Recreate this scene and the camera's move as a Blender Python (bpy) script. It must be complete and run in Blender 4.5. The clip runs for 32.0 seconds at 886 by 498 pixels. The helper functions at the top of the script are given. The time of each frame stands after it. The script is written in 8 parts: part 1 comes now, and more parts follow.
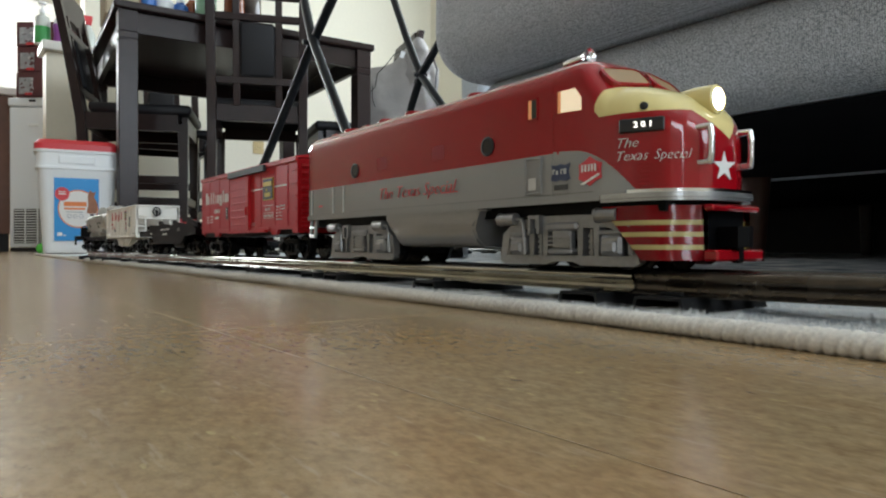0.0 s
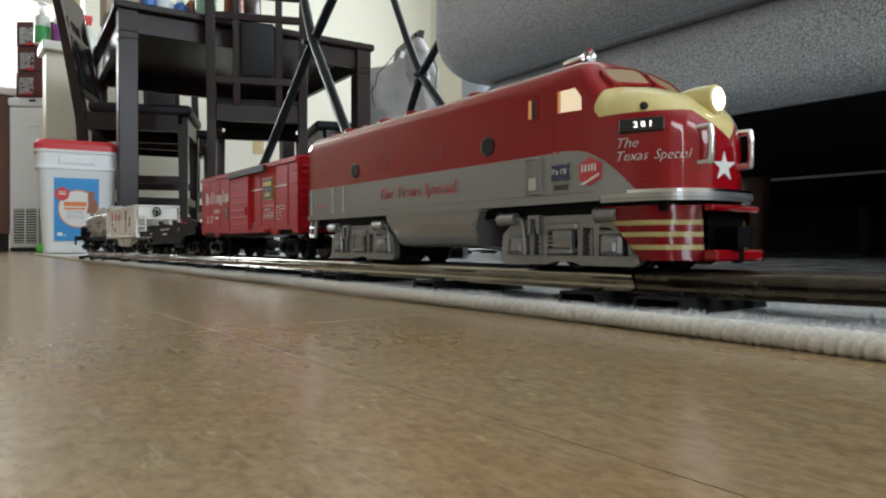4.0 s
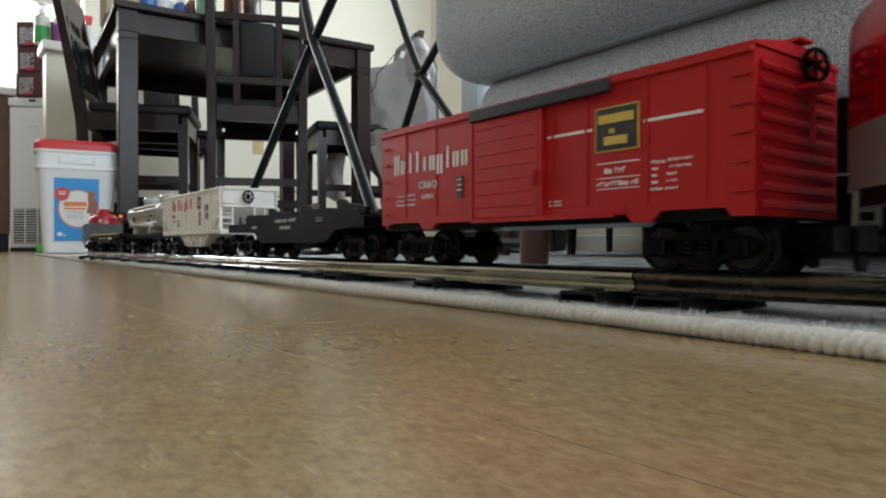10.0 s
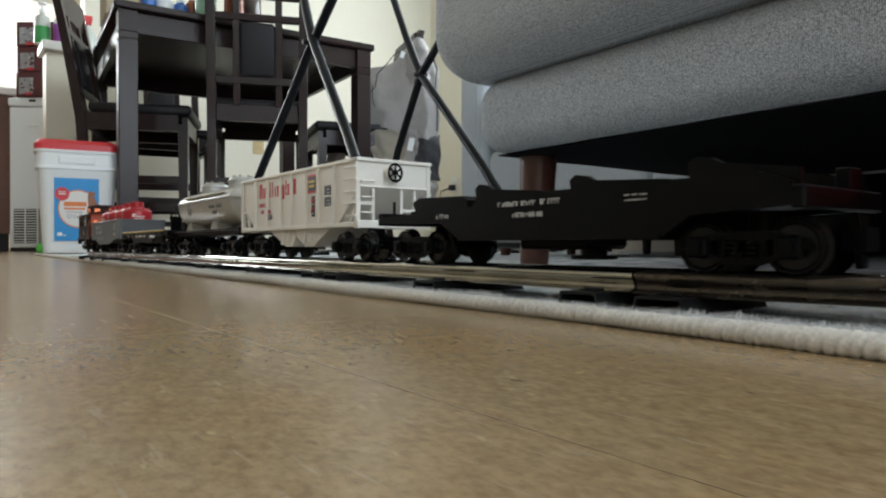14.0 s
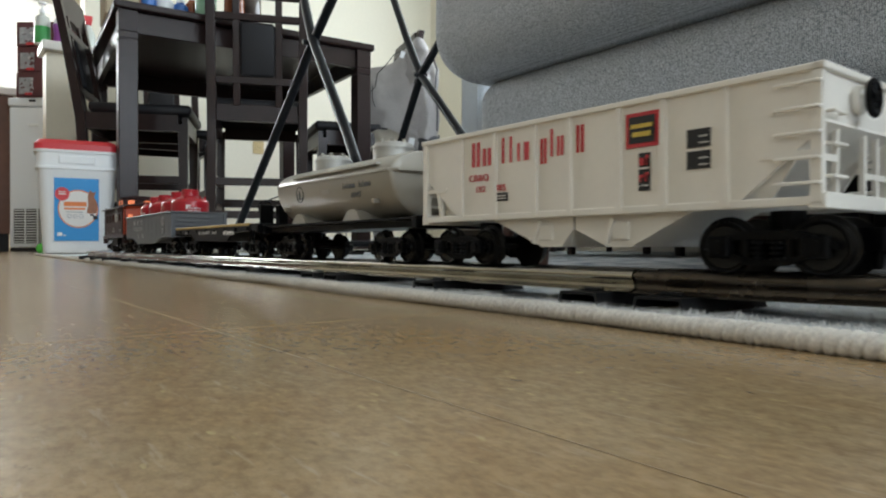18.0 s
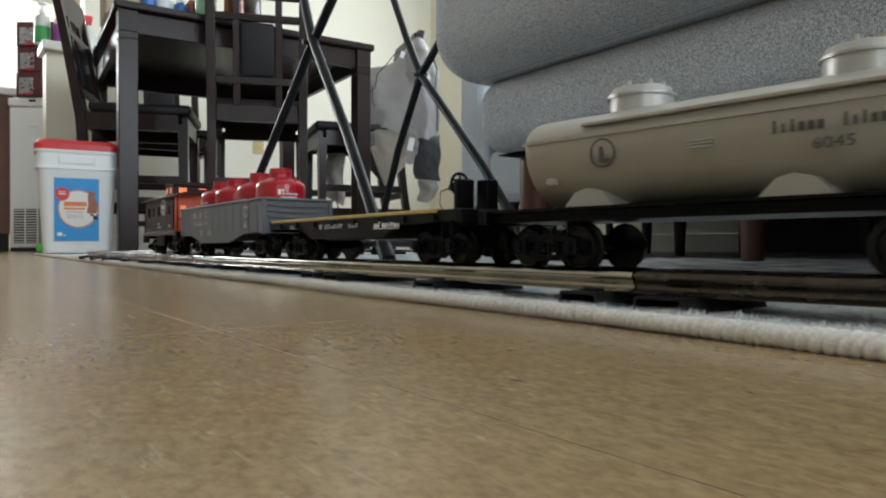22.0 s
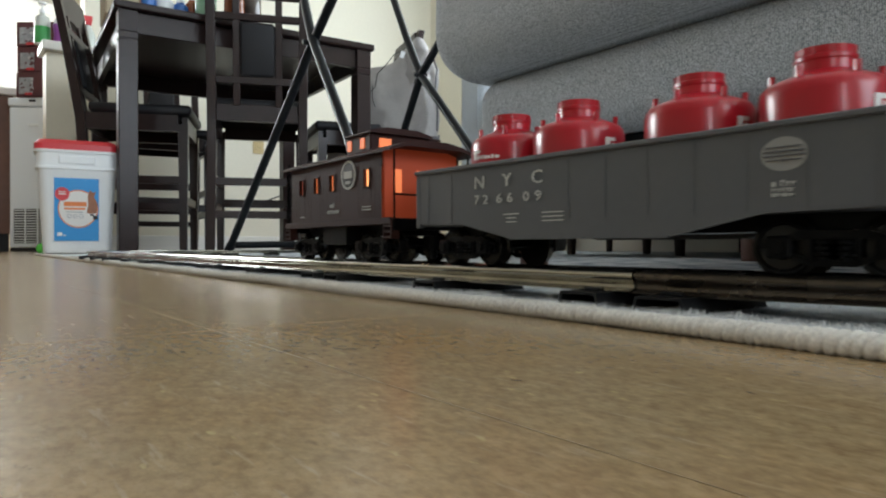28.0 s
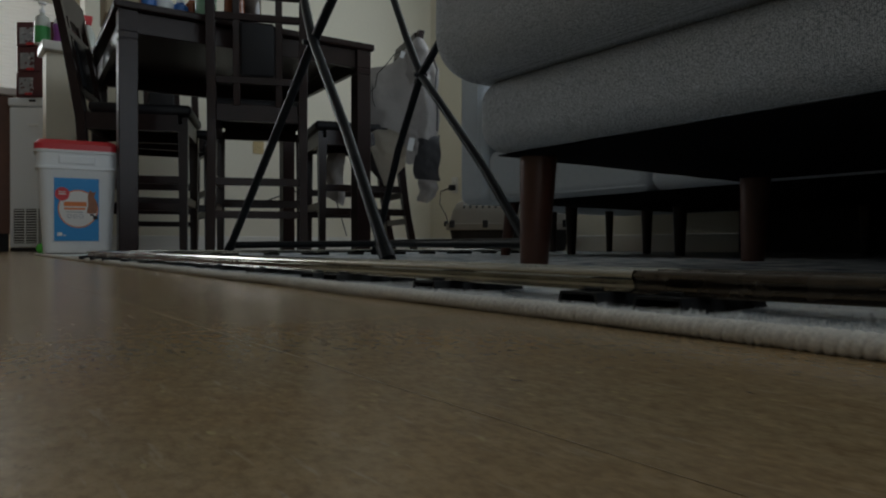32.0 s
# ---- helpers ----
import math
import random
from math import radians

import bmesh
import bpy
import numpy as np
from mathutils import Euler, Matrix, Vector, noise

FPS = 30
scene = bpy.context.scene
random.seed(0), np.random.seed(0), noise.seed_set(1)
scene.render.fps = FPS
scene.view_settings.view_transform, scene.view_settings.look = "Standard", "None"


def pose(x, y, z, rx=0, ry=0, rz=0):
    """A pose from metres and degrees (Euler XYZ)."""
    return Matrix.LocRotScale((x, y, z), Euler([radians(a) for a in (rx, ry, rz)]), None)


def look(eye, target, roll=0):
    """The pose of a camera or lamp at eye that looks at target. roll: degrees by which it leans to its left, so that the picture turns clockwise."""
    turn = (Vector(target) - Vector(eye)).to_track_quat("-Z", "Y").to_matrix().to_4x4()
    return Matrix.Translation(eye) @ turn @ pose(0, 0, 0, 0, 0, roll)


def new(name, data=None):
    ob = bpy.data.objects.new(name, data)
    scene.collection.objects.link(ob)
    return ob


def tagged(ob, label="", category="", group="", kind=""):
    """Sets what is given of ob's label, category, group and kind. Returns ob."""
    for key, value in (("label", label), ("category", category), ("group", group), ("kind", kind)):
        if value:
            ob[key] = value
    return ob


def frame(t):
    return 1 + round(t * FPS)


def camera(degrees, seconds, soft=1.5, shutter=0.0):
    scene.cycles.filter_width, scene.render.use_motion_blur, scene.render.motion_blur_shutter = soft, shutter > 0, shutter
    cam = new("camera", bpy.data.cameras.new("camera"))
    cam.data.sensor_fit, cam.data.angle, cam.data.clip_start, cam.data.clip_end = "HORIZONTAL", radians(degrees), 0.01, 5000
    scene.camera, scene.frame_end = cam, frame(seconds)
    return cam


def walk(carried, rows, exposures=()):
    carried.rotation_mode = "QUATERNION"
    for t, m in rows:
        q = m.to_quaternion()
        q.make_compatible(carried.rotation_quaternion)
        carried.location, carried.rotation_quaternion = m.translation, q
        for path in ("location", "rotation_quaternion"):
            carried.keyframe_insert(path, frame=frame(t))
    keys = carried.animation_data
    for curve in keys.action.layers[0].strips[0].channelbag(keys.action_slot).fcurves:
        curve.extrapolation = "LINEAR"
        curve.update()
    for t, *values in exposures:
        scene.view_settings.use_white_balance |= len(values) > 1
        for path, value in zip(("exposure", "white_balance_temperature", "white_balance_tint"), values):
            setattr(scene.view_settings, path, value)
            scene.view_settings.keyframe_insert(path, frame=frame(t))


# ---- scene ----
cam = camera(66.756, 32.0, soft=2.1, shutter=0.5)
EYE = (0.0, 0.0, 0.029)
VIEW = pose(*EYE, 89.759, 0, 53.393)
walk(cam, [(0, VIEW), (32, VIEW)], exposures=[(0, 0.0), (31.1, 0.0), (31.5, -0.75), (32.0, -1.95)])

# ---- world and light ----
world = bpy.data.worlds.new("world")
scene.world = world
world.use_nodes = True
wn = world.node_tree.nodes
wl = world.node_tree.links
sky = wn.new("ShaderNodeTexSky")
sky.sky_type = "NISHITA"
sky.sun_disc = False
sky.sun_elevation = radians(42)
sky.sun_rotation = radians(200)
wl.new(sky.outputs[0], wn["Background"].inputs[0])
wn["Background"].inputs[1].default_value = 0.12


def area_lamp(name, at, to, w, h, watts, colour):
    d = bpy.data.lights.new(name, "AREA")
    d.shape, d.size, d.size_y, d.energy, d.color = "RECTANGLE", w, h, watts, colour
    ob = new(name, d)
    ob.matrix_basis = look(at, to)
    return ob


# daylight through the living room window, the narrow window, the north window beside the dining corner and the kitchen window
area_lamp("window_light", (2.92, 1.1, 1.45), (0, 1.0, 1.0), 2.4, 1.5, 96, (0.80, 0.91, 1.0))
area_lamp("window_light", (2.92, -1.95, 1.15), (0, -0.9, 0.7), 0.42, 1.3, 19, (0.80, 0.91, 1.0))
area_lamp("window_light", (-2.15, 2.88, 1.5), (-2.15, 0, 1.2), 1.7, 1.3, 62, (0.84, 0.93, 1.0))
area_lamp("window_light", (-6.75, -0.9, 1.6), (-3, -0.4, 0.9), 1.6, 1.1, 180, (0.92, 0.97, 1.0))

# ---- mesh helpers ----


def part(name, bm, material, parent=None, label="", smooth=False):
    me = bpy.data.meshes.new(name)
    bm.to_mesh(me)
    bm.free()
    mats = material if isinstance(material, (list, tuple)) else [material]
    for m in mats:
        me.materials.append(m)
    if smooth:
        me.shade_smooth()
        me.set_sharp_from_angle(angle=radians(38))
    ob = new(name, me)
    ob.parent = parent
    return tagged(ob, label)


def thing(name, m, label, category, group="", kind=""):
    ob = new(name)
    ob.empty_display_size = 0.02
    ob.matrix_basis = m
    return tagged(ob, label, category, group, kind)


def add(bm, other, m=None):
    """Joins the mesh other into bm."""
    if m is not None:
        bmesh.ops.transform(other, matrix=m, verts=other.verts)
    me = bpy.data.meshes.new("tmp")
    other.to_mesh(me)
    other.free()
    bm.from_mesh(me)
    bpy.data.meshes.remove(me)
    return bm


def box(x0, x1, y0, y1, z0, z1, r=0.0, seg=1):
    bm = bmesh.new()
    bmesh.ops.create_cube(bm, size=1)
    for v in bm.verts:
        v.co = ((x0 + x1) / 2 + v.co.x * (x1 - x0), (y0 + y1) / 2 + v.co.y * (y1 - y0), (z0 + z1) / 2 + v.co.z * (z1 - z0))
    if r:
        bmesh.ops.bevel(bm, geom=bm.edges[:], offset=r, segments=seg, profile=0.5, affect="EDGES")
    return bm


def boxes(rows, r=0.0):
    bm = bmesh.new()
    for row in rows:
        add(bm, box(*row, r=r))
    return bm


def rod(p, q, r, seg=10, r2=None):
    """A round bar from p to q."""
    p, q = Vector(p), Vector(q)
    bm = bmesh.new()
    bmesh.ops.create_cone(bm, cap_ends=True, segments=seg, radius1=r, radius2=r if r2 is None else r2, depth=(q - p).length)
    turn = (q - p).to_track_quat("Z", "Y").to_matrix().to_4x4()
    bmesh.ops.transform(bm, matrix=Matrix.Translation((p + q) / 2) @ turn, verts=bm.verts)
    return bm


def rods(points, r, seg=8):
    bm = bmesh.new()
    for p, q in zip(points, points[1:]):
        add(bm, rod(p, q, r, seg))
    for p in points[1:-1]:
        ball = bmesh.new()
        bmesh.ops.create_uvsphere(ball, u_segments=seg, v_segments=6, radius=r)
        add(bm, ball, Matrix.Translation(p))
    return bm


def beam(p, q, w, h, r=0.0):
    """A square bar from p to q, w across and h in the upright sense."""
    p, q = Vector(p), Vector(q)
    n = (q - p).length
    bm = box(-w / 2, w / 2, -h / 2, h / 2, -n / 2, n / 2, r)
    turn = (q - p).to_track_quat("Z", "Y").to_matrix().to_4x4()
    bmesh.ops.transform(bm, matrix=Matrix.Translation((p + q) / 2) @ turn, verts=bm.verts)
    return bm


def lathe(profile, seg=24, m=None, hollow=False):
    """A turned body from (radius, height) pairs; hollow closes the profile on itself, as for a ring."""
    if hollow:
        profile = list(profile) + [profile[0]]
    bm = bmesh.new()
    rings = []
    for r, z in profile:
        if r < 1e-6:
            rings.append([bm.verts.new((0, 0, z))])
        else:
            rings.append([bm.verts.new((r * math.cos(2 * math.pi * i / seg), r * math.sin(2 * math.pi * i / seg), z)) for i in range(seg)])
    for a, b in zip(rings, rings[1:]):
        for i in range(seg):
            j = (i + 1) % seg
            vs = [a[i % len(a)], a[j % len(a)], b[j % len(b)], b[i % len(b)]]
            vs = list(dict.fromkeys(vs))
            if len(vs) > 2:
                bm.faces.new(vs)
    for ring in (rings[0], rings[-1]):
        if len(ring) > 2 and not hollow:
            bm.faces.new(ring)
    if hollow:
        bmesh.ops.remove_doubles(bm, verts=bm.verts[:], dist=1e-7)
    bmesh.ops.recalc_face_normals(bm, faces=bm.faces[:])
    if m is not None:
        bmesh.ops.transform(bm, matrix=m, verts=bm.verts)
    return bm


def prism(outline, a, b, axis="x"):
    """Extrudes a closed outline between a and b. axis x: outline in (y, z); y: in (x, z); z: in (x, y)."""
    bm = bmesh.new()

    def at(p, s):
        return {"x": (s, p[0], p[1]), "y": (p[0], s, p[1]), "z": (p[0], p[1], s)}[axis]
    lo = [bm.verts.new(at(p, a)) for p in outline]
    hi = [bm.verts.new(at(p, b)) for p in outline]
    n = len(outline)
    bm.faces.new(lo)
    bm.faces.new(hi)
    for i in range(n):
        bm.faces.new((lo[i], lo[(i + 1) % n], hi[(i + 1) % n], hi[i]))
    bmesh.ops.recalc_face_normals(bm, faces=bm.faces[:])
    return bm


def loft(rings, caps=True):
    """A skin over closed rings of equally many points."""
    bm = bmesh.new()
    vs = [[bm.verts.new(p) for p in ring] for ring in rings]
    n = len(rings[0])
    for a, b in zip(vs, vs[1:]):
        for i in range(n):
            j = (i + 1) % n
            bm.faces.new((a[i], a[j], b[j], b[i]))
    if caps:
        bm.faces.new(vs[0])
        bm.faces.new(vs[-1])
    bmesh.ops.recalc_face_normals(bm, faces=bm.faces[:])
    return bm


TURN_X = Matrix.Rotation(radians(90), 4, "X")
TURN_Y = Matrix.Rotation(radians(90), 4, "Y")


def writing(text, size, m, material, parent, name="lettering", depth=0.0003, squeeze=1.0, shear=0.0, label="", thin=0.0):
    """Raised lettering, centred on the pose m, read along its x."""
    cu = bpy.data.curves.new("tmp", "FONT")
    cu.body, cu.size, cu.extrude, cu.align_x, cu.align_y, cu.shear = text, size, depth, "CENTER", "CENTER", shear
    cu.resolution_u = 2
    cu.offset = -thin
    tmp = bpy.data.objects.new("tmp", cu)
    scene.collection.objects.link(tmp)
    me = bpy.data.meshes.new_from_object(tmp.evaluated_get(bpy.context.evaluated_depsgraph_get()))
    bpy.data.objects.remove(tmp)
    bpy.data.curves.remove(cu)
    bm = bmesh.new()
    bm.from_mesh(me)
    bpy.data.meshes.remove(me)
    bmesh.ops.transform(bm, matrix=m @ Matrix.Diagonal((squeeze, 1, 1, 1)), verts=bm.verts)
    return part(name, bm, material, parent, label)


def side_at(x, z, y):
    """The pose of lettering on a car's side that faces -y."""
    return Matrix.Translation((x, y, z)) @ TURN_X


# ---- materials ----


def material(name, colour, rough=0.5, metal=0.0, grain=0.0, scale=200.0, bump=0.0, blotch=0.0, blotch_scale=6.0, coat=0.0, vary=0.0, spec=0.5):
    m = bpy.data.materials.new(name)
    m.use_nodes = True
    nt = m.node_tree
    n, l = nt.nodes, nt.links
    bsdf = n["Principled BSDF"]
    bsdf.inputs["Base Color"].default_value = (*colour, 1)
    bsdf.inputs["Roughness"].default_value = rough
    bsdf.inputs["Metallic"].default_value = metal
    bsdf.inputs["Coat Weight"].default_value = coat
    bsdf.inputs["Coat Roughness"].default_value = 0.05
    bsdf.inputs["Specular IOR Level"].default_value = spec
    tc = n.new("ShaderNodeTexCoord")
    fine = n.new("ShaderNodeTexNoise")
    fine.inputs["Scale"].default_value = scale
    fine.inputs["Detail"].default_value = 5
    big = n.new("ShaderNodeTexNoise")
    big.inputs["Scale"].default_value = blotch_scale
    big.inputs["Detail"].default_value = 4
    for t in (fine, big):
        l.new(tc.outputs["Object"], t.inputs["Vector"])
    hsv = n.new("ShaderNodeHueSaturation")
    hsv.inputs["Color"].default_value = (*colour, 1)
    s1 = n.new("ShaderNodeMath")
    s1.operation = "MULTIPLY_ADD"
    s1.inputs[1].default_value, s1.inputs[2].default_value = 2 * grain, 1 - grain
    l.new(fine.outputs[0], s1.inputs[0])
    s2 = n.new("ShaderNodeMath")
    s2.operation = "MULTIPLY_ADD"
    s2.inputs[1].default_value, s2.inputs[2].default_value = 2 * blotch, 1 - blotch
    l.new(big.outputs[0], s2.inputs[0])
    s3 = n.new("ShaderNodeMath")
    s3.operation = "MULTIPLY"
    l.new(s1.outputs[0], s3.inputs[0])
    l.new(s2.outputs[0], s3.inputs[1])
    value = s3.outputs[0]
    if vary:
        info = n.new("ShaderNodeObjectInfo")
        s4 = n.new("ShaderNodeMath")
        s4.operation = "MULTIPLY_ADD"
        s4.inputs[1].default_value, s4.inputs[2].default_value = 2 * vary, 1 - vary
        l.new(info.outputs["Random"], s4.inputs[0])
        s5 = n.new("ShaderNodeMath")
        s5.operation = "MULTIPLY"
        l.new(s4.outputs[0], s5.inputs[0])
        l.new(value, s5.inputs[1])
        value = s5.outputs[0]
    l.new(value, hsv.inputs["Value"])
    l.new(hsv.outputs[0], bsdf.inputs["Base Color"])
    rr = n.new("ShaderNodeMath")
    rr.operation = "MULTIPLY_ADD"
    rr.inputs[1].default_value, rr.inputs[2].default_value = 0.22 * rough, rough * 0.89
    l.new(big.outputs[0], rr.inputs[0])
    l.new(rr.outputs[0], bsdf.inputs["Roughness"])
    if bump:
        b = n.new("ShaderNodeBump")
        b.inputs["Strength"].default_value = 0.5
        b.inputs["Distance"].default_value = bump
        l.new(fine.outputs[0], b.inputs["Height"])
        l.new(b.outputs[0], bsdf.inputs["Normal"])
    return m


def glowing(name, colour, strength):
    m = material(name, colour, 0.4)
    b = m.node_tree.nodes["Principled BSDF"]
    b.inputs["Emission Color"].default_value = (*colour, 1)
    b.inputs["Emission Strength"].default_value = strength
    return m

# ---- shared materials ----
FLOOR = material("tan_vinyl", (0.26, 0.185, 0.10), 0.215, grain=0.08, scale=90, blotch=0.16, blotch_scale=7)
SEAM = material("floor_seam", (0.24, 0.165, 0.088), 0.3)
WALL = material("cream_paint", (0.78, 0.74, 0.62), 0.7, grain=0.04, scale=60, bump=0.0006)
CEIL = material("ceiling_paint", (0.8, 0.79, 0.75), 0.8, grain=0.05, scale=80, bump=0.001)
TRIM = material("white_trim", (0.78, 0.77, 0.73), 0.45, grain=0.02)
WOOD = material("espresso_wood", (0.021, 0.0108, 0.0100), 0.30, spec=0.25, grain=0.25, scale=35, blotch=0.2, blotch_scale=9)
BROWN = material("walnut_leg", (0.075, 0.024, 0.014), 0.35, grain=0.25, scale=60, blotch=0.15)
LEATHER = material("black_leather", (0.014, 0.014, 0.017), 0.45, spec=0.25, grain=0.15, scale=300, bump=0.0008)
BLACKTUBE = material("black_enamel_tube", (0.008, 0.009, 0.011), 0.42, spec=0.13, grain=0.06)
CORD = material("cotton_cord", (0.64, 0.61, 0.56), 0.95, spec=0.1, grain=0.35, scale=900, bump=0.0002, blotch=0.14, blotch_scale=30)
WHITEPLASTIC = material("white_plastic", (0.86, 0.88, 0.90), 0.38, grain=0.02)
REDPLASTIC = material("red_plastic", (0.62, 0.035, 0.045), 0.4, grain=0.03)
JACKET = material("grey_fleece", (0.50, 0.48, 0.47), 0.95, grain=0.2, scale=220, bump=0.001, blotch=0.12)
JACKETDARK = material("charcoal_lining", (0.10, 0.10, 0.11), 0.9, grain=0.2, scale=200, bump=0.001)
KHAKI = material("khaki_cloth", (0.55, 0.50, 0.42), 0.9, grain=0.12, scale=240, bump=0.0008)
TREAD_STEEL = material("zinc_bolt", (0.35, 0.35, 0.34), 0.35, metal=0.9, grain=0.1)
DARKGREY = material("dark_grey_plastic", (0.03, 0.03, 0.033), 0.55, spec=0.25, grain=0.1)
DUSTCOVER = material("black_dust_cover", (0.008, 0.008, 0.009), 0.95, spec=0.05, grain=0.3, scale=300)


def weave(name, a, b, scale):
    """Coarse tweed: two yarn colours crossing, with relief."""
    m = material(name, a, 0.95, blotch=0.1, blotch_scale=5)
    nt = m.node_tree
    n, l = nt.nodes, nt.links
    bsdf, tc = n["Principled BSDF"], n["Texture Coordinate"]
    w1, w2 = n.new("ShaderNodeTexWave"), n.new("ShaderNodeTexWave")
    turn = n.new("ShaderNodeMapping")
    turn.inputs["Rotation"].default_value = (0, 0, radians(35))
    l.new(tc.outputs["Object"], turn.inputs["Vector"])
    for w, d in ((w1, "X"), (w2, "Z")):
        w.bands_direction = d
        w.inputs["Scale"].default_value = scale
        w.inputs["Distortion"].default_value = 4.0
        w.inputs["Detail"].default_value = 2
        w.inputs["Detail Scale"].default_value = 3
        l.new(turn.outputs[0], w.inputs["Vector"])
    mul = n.new("ShaderNodeMath")
    mul.operation = "MULTIPLY"
    l.new(w1.outputs["Fac"], mul.inputs[0])
    l.new(w2.outputs["Fac"], mul.inputs[1])
    no = n.new("ShaderNodeTexNoise")
    no.inputs["Scale"].default_value = 760
    l.new(tc.outputs["Object"], no.inputs["Vector"])
    ad = n.new("ShaderNodeMath")
    ad.operation = "MULTIPLY_ADD"
    ad.inputs[1].default_value = 1.25
    l.new(no.outputs[0], ad.inputs[0])
    half = n.new("ShaderNodeMath")
    half.operation = "MULTIPLY"
    half.inputs[1].default_value = 0.40
    l.new(mul.outputs[0], half.inputs[0])
    l.new(half.outputs[0], ad.inputs[2])
    ramp = n.new("ShaderNodeValToRGB")
    ramp.color_ramp.elements[0].position, ramp.color_ramp.elements[0].color = 0.50, (*b, 1)
    ramp.color_ramp.elements[1].position, ramp.color_ramp.elements[1].color = 0.98, (*a, 1)
    l.new(ad.outputs[0], ramp.inputs[0])
    l.new(ramp.outputs[0], n["Hue/Saturation/Value"].inputs["Color"])
    bu = n.new("ShaderNodeBump")
    bu.inputs["Strength"].default_value = 0.7
    bu.inputs["Distance"].default_value = 0.0012
    l.new(ad.outputs[0], bu.inputs["Height"])
    l.new(bu.outputs[0], bsdf.inputs["Normal"])
    return m


TWEED = weave("grey_tweed", (0.72, 0.755, 0.79), (0.20, 0.22, 0.245), 230)
# the same tweed for the rear sofa, window light put into its paler, bluer yarns
LITTWEED = weave("window_lit_tweed", (0.70, 0.75, 0.80), (0.45, 0.50, 0.56), 175)


def vinyl():
    """Worn tan sheet floor: mottled print, rusty patches, pale and yellow scuffs, dark specks."""
    m = FLOOR
    nt = m.node_tree
    n, l = nt.nodes, nt.links
    bsdf, tc = n["Principled BSDF"], n["Texture Coordinate"]

    def mottle(scale, detail, rough, stretch=(1, 1, 1), turn=0.0):
        mp = n.new("ShaderNodeMapping")
        mp.inputs["Scale"].default_value = stretch
        mp.inputs["Rotation"].default_value = (0, 0, radians(turn))
        l.new(tc.outputs["Object"], mp.inputs["Vector"])
        t = n.new("ShaderNodeTexNoise")
        t.inputs["Scale"].default_value, t.inputs["Detail"].default_value, t.inputs["Roughness"].default_value = scale, detail, rough
        l.new(mp.outputs[0], t.inputs["Vector"])
        return t.outputs[0]

    def ramp(src, stops):
        r = n.new("ShaderNodeValToRGB")
        e = r.color_ramp.elements
        e[0].position, e[0].color = stops[0][0], (*stops[0][1], 1)
        e[1].position, e[1].color = stops[-1][0], (*stops[-1][1], 1)
        for p, c in stops[1:-1]:
            e.new(p).color = (*c, 1)
        l.new(src, r.inputs[0])
        return r.outputs[0]

    def blend(fac, a, b, mode="MIX"):
        x = n.new("ShaderNodeMixRGB")
        x.blend_type = mode
        if isinstance(fac, float):
            x.inputs[0].default_value = fac
        else:
            l.new(fac, x.inputs[0])
        l.new(a, x.inputs[1])
        if isinstance(b, tuple):
            x.inputs[2].default_value = (*b, 1)
        else:
            l.new(b, x.inputs[2])
        return x.outputs[0]
    fine = mottle(1.0, 4, 0.68, (150, 230, 1), 30)
    col = ramp(fine, [(0.28, (0.252, 0.172, 0.088)), (0.5, (0.312, 0.219, 0.117)), (0.74, (0.375, 0.275, 0.152))])
    rust = ramp(mottle(14, 5, 0.6), [(0.42, (1, 1, 1)), (0.70, (1.0, 0.78, 0.55))])
    col = blend(0.4, col, rust, "MULTIPLY")
    speck = ramp(mottle(1.0, 3, 0.6, (330, 520, 1), 20), [(0.34, (0.84, 0.81, 0.78)), (0.5, (1, 1, 1)), (0.68, (1.15, 1.15, 1.12))])
    col = blend(1.0, col, speck, "MULTIPLY")
    yellow = ramp(mottle(1.0, 3, 0.5, (110, 300, 1), 62), [(0.67, (0, 0, 0)), (0.74, (0.8, 0.8, 0.8))])
    col = blend(yellow, col, (0.50, 0.395, 0.18))
    pale = ramp(mottle(1.0, 4, 0.6, (60, 420, 1), 62), [(0.60, (0, 0, 0)), (0.71, (0.5, 0.5, 0.5))])
    col = blend(pale, col, (0.46, 0.37, 0.25))
    dark = ramp(mottle(1.0, 3, 0.55, (150, 280, 1), 10), [(0.25, (0.45, 0.45, 0.45)), (0.33, (0, 0, 0))])
    col = blend(dark, col, (0.085, 0.052, 0.026))
    l.new(col, n["Hue/Saturation/Value"].inputs["Color"])
    bu = n.new("ShaderNodeBump")
    bu.inputs["Strength"].default_value, bu.inputs["Distance"].default_value = 0.03, 0.0002
    l.new(fine, bu.inputs["Height"])
    l.new(bu.outputs[0], bsdf.inputs["Normal"])


vinyl()

# ---- room ----
CEILING_H = 2.45


def structure(name, bm, mat, label, category):
    return tagged(part(name, bm, mat), label, category, "", "structure")


floor = structure("floor", box(-7.6, 3.1, -6.3, 3.1, -0.06, 0.0), FLOOR, "worn tan vinyl floor with rusty patches and pale scuffs", "floor")
# tile seams, cut as thin dark grooves
for i, y in enumerate((-1.145, -0.84, -0.535, -0.23, 0.0745)):
    part("seam", box(-7.5, 3.0, y - 0.00011, y + 0.00011, -0.002, 0.00008), SEAM, floor)
for i in range(10):
    x = -0.2325 - 0.61 * i
    part("seam", box(x - 0.0002, x + 0.0002, -2.5, 0.2, -0.002, 0.00012), SEAM, floor)

structure("ceiling", box(-7.6, 3.1, -6.3, 3.1, CEILING_H, CEILING_H + 0.08), CEIL, "plain white painted ceiling", "ceiling")


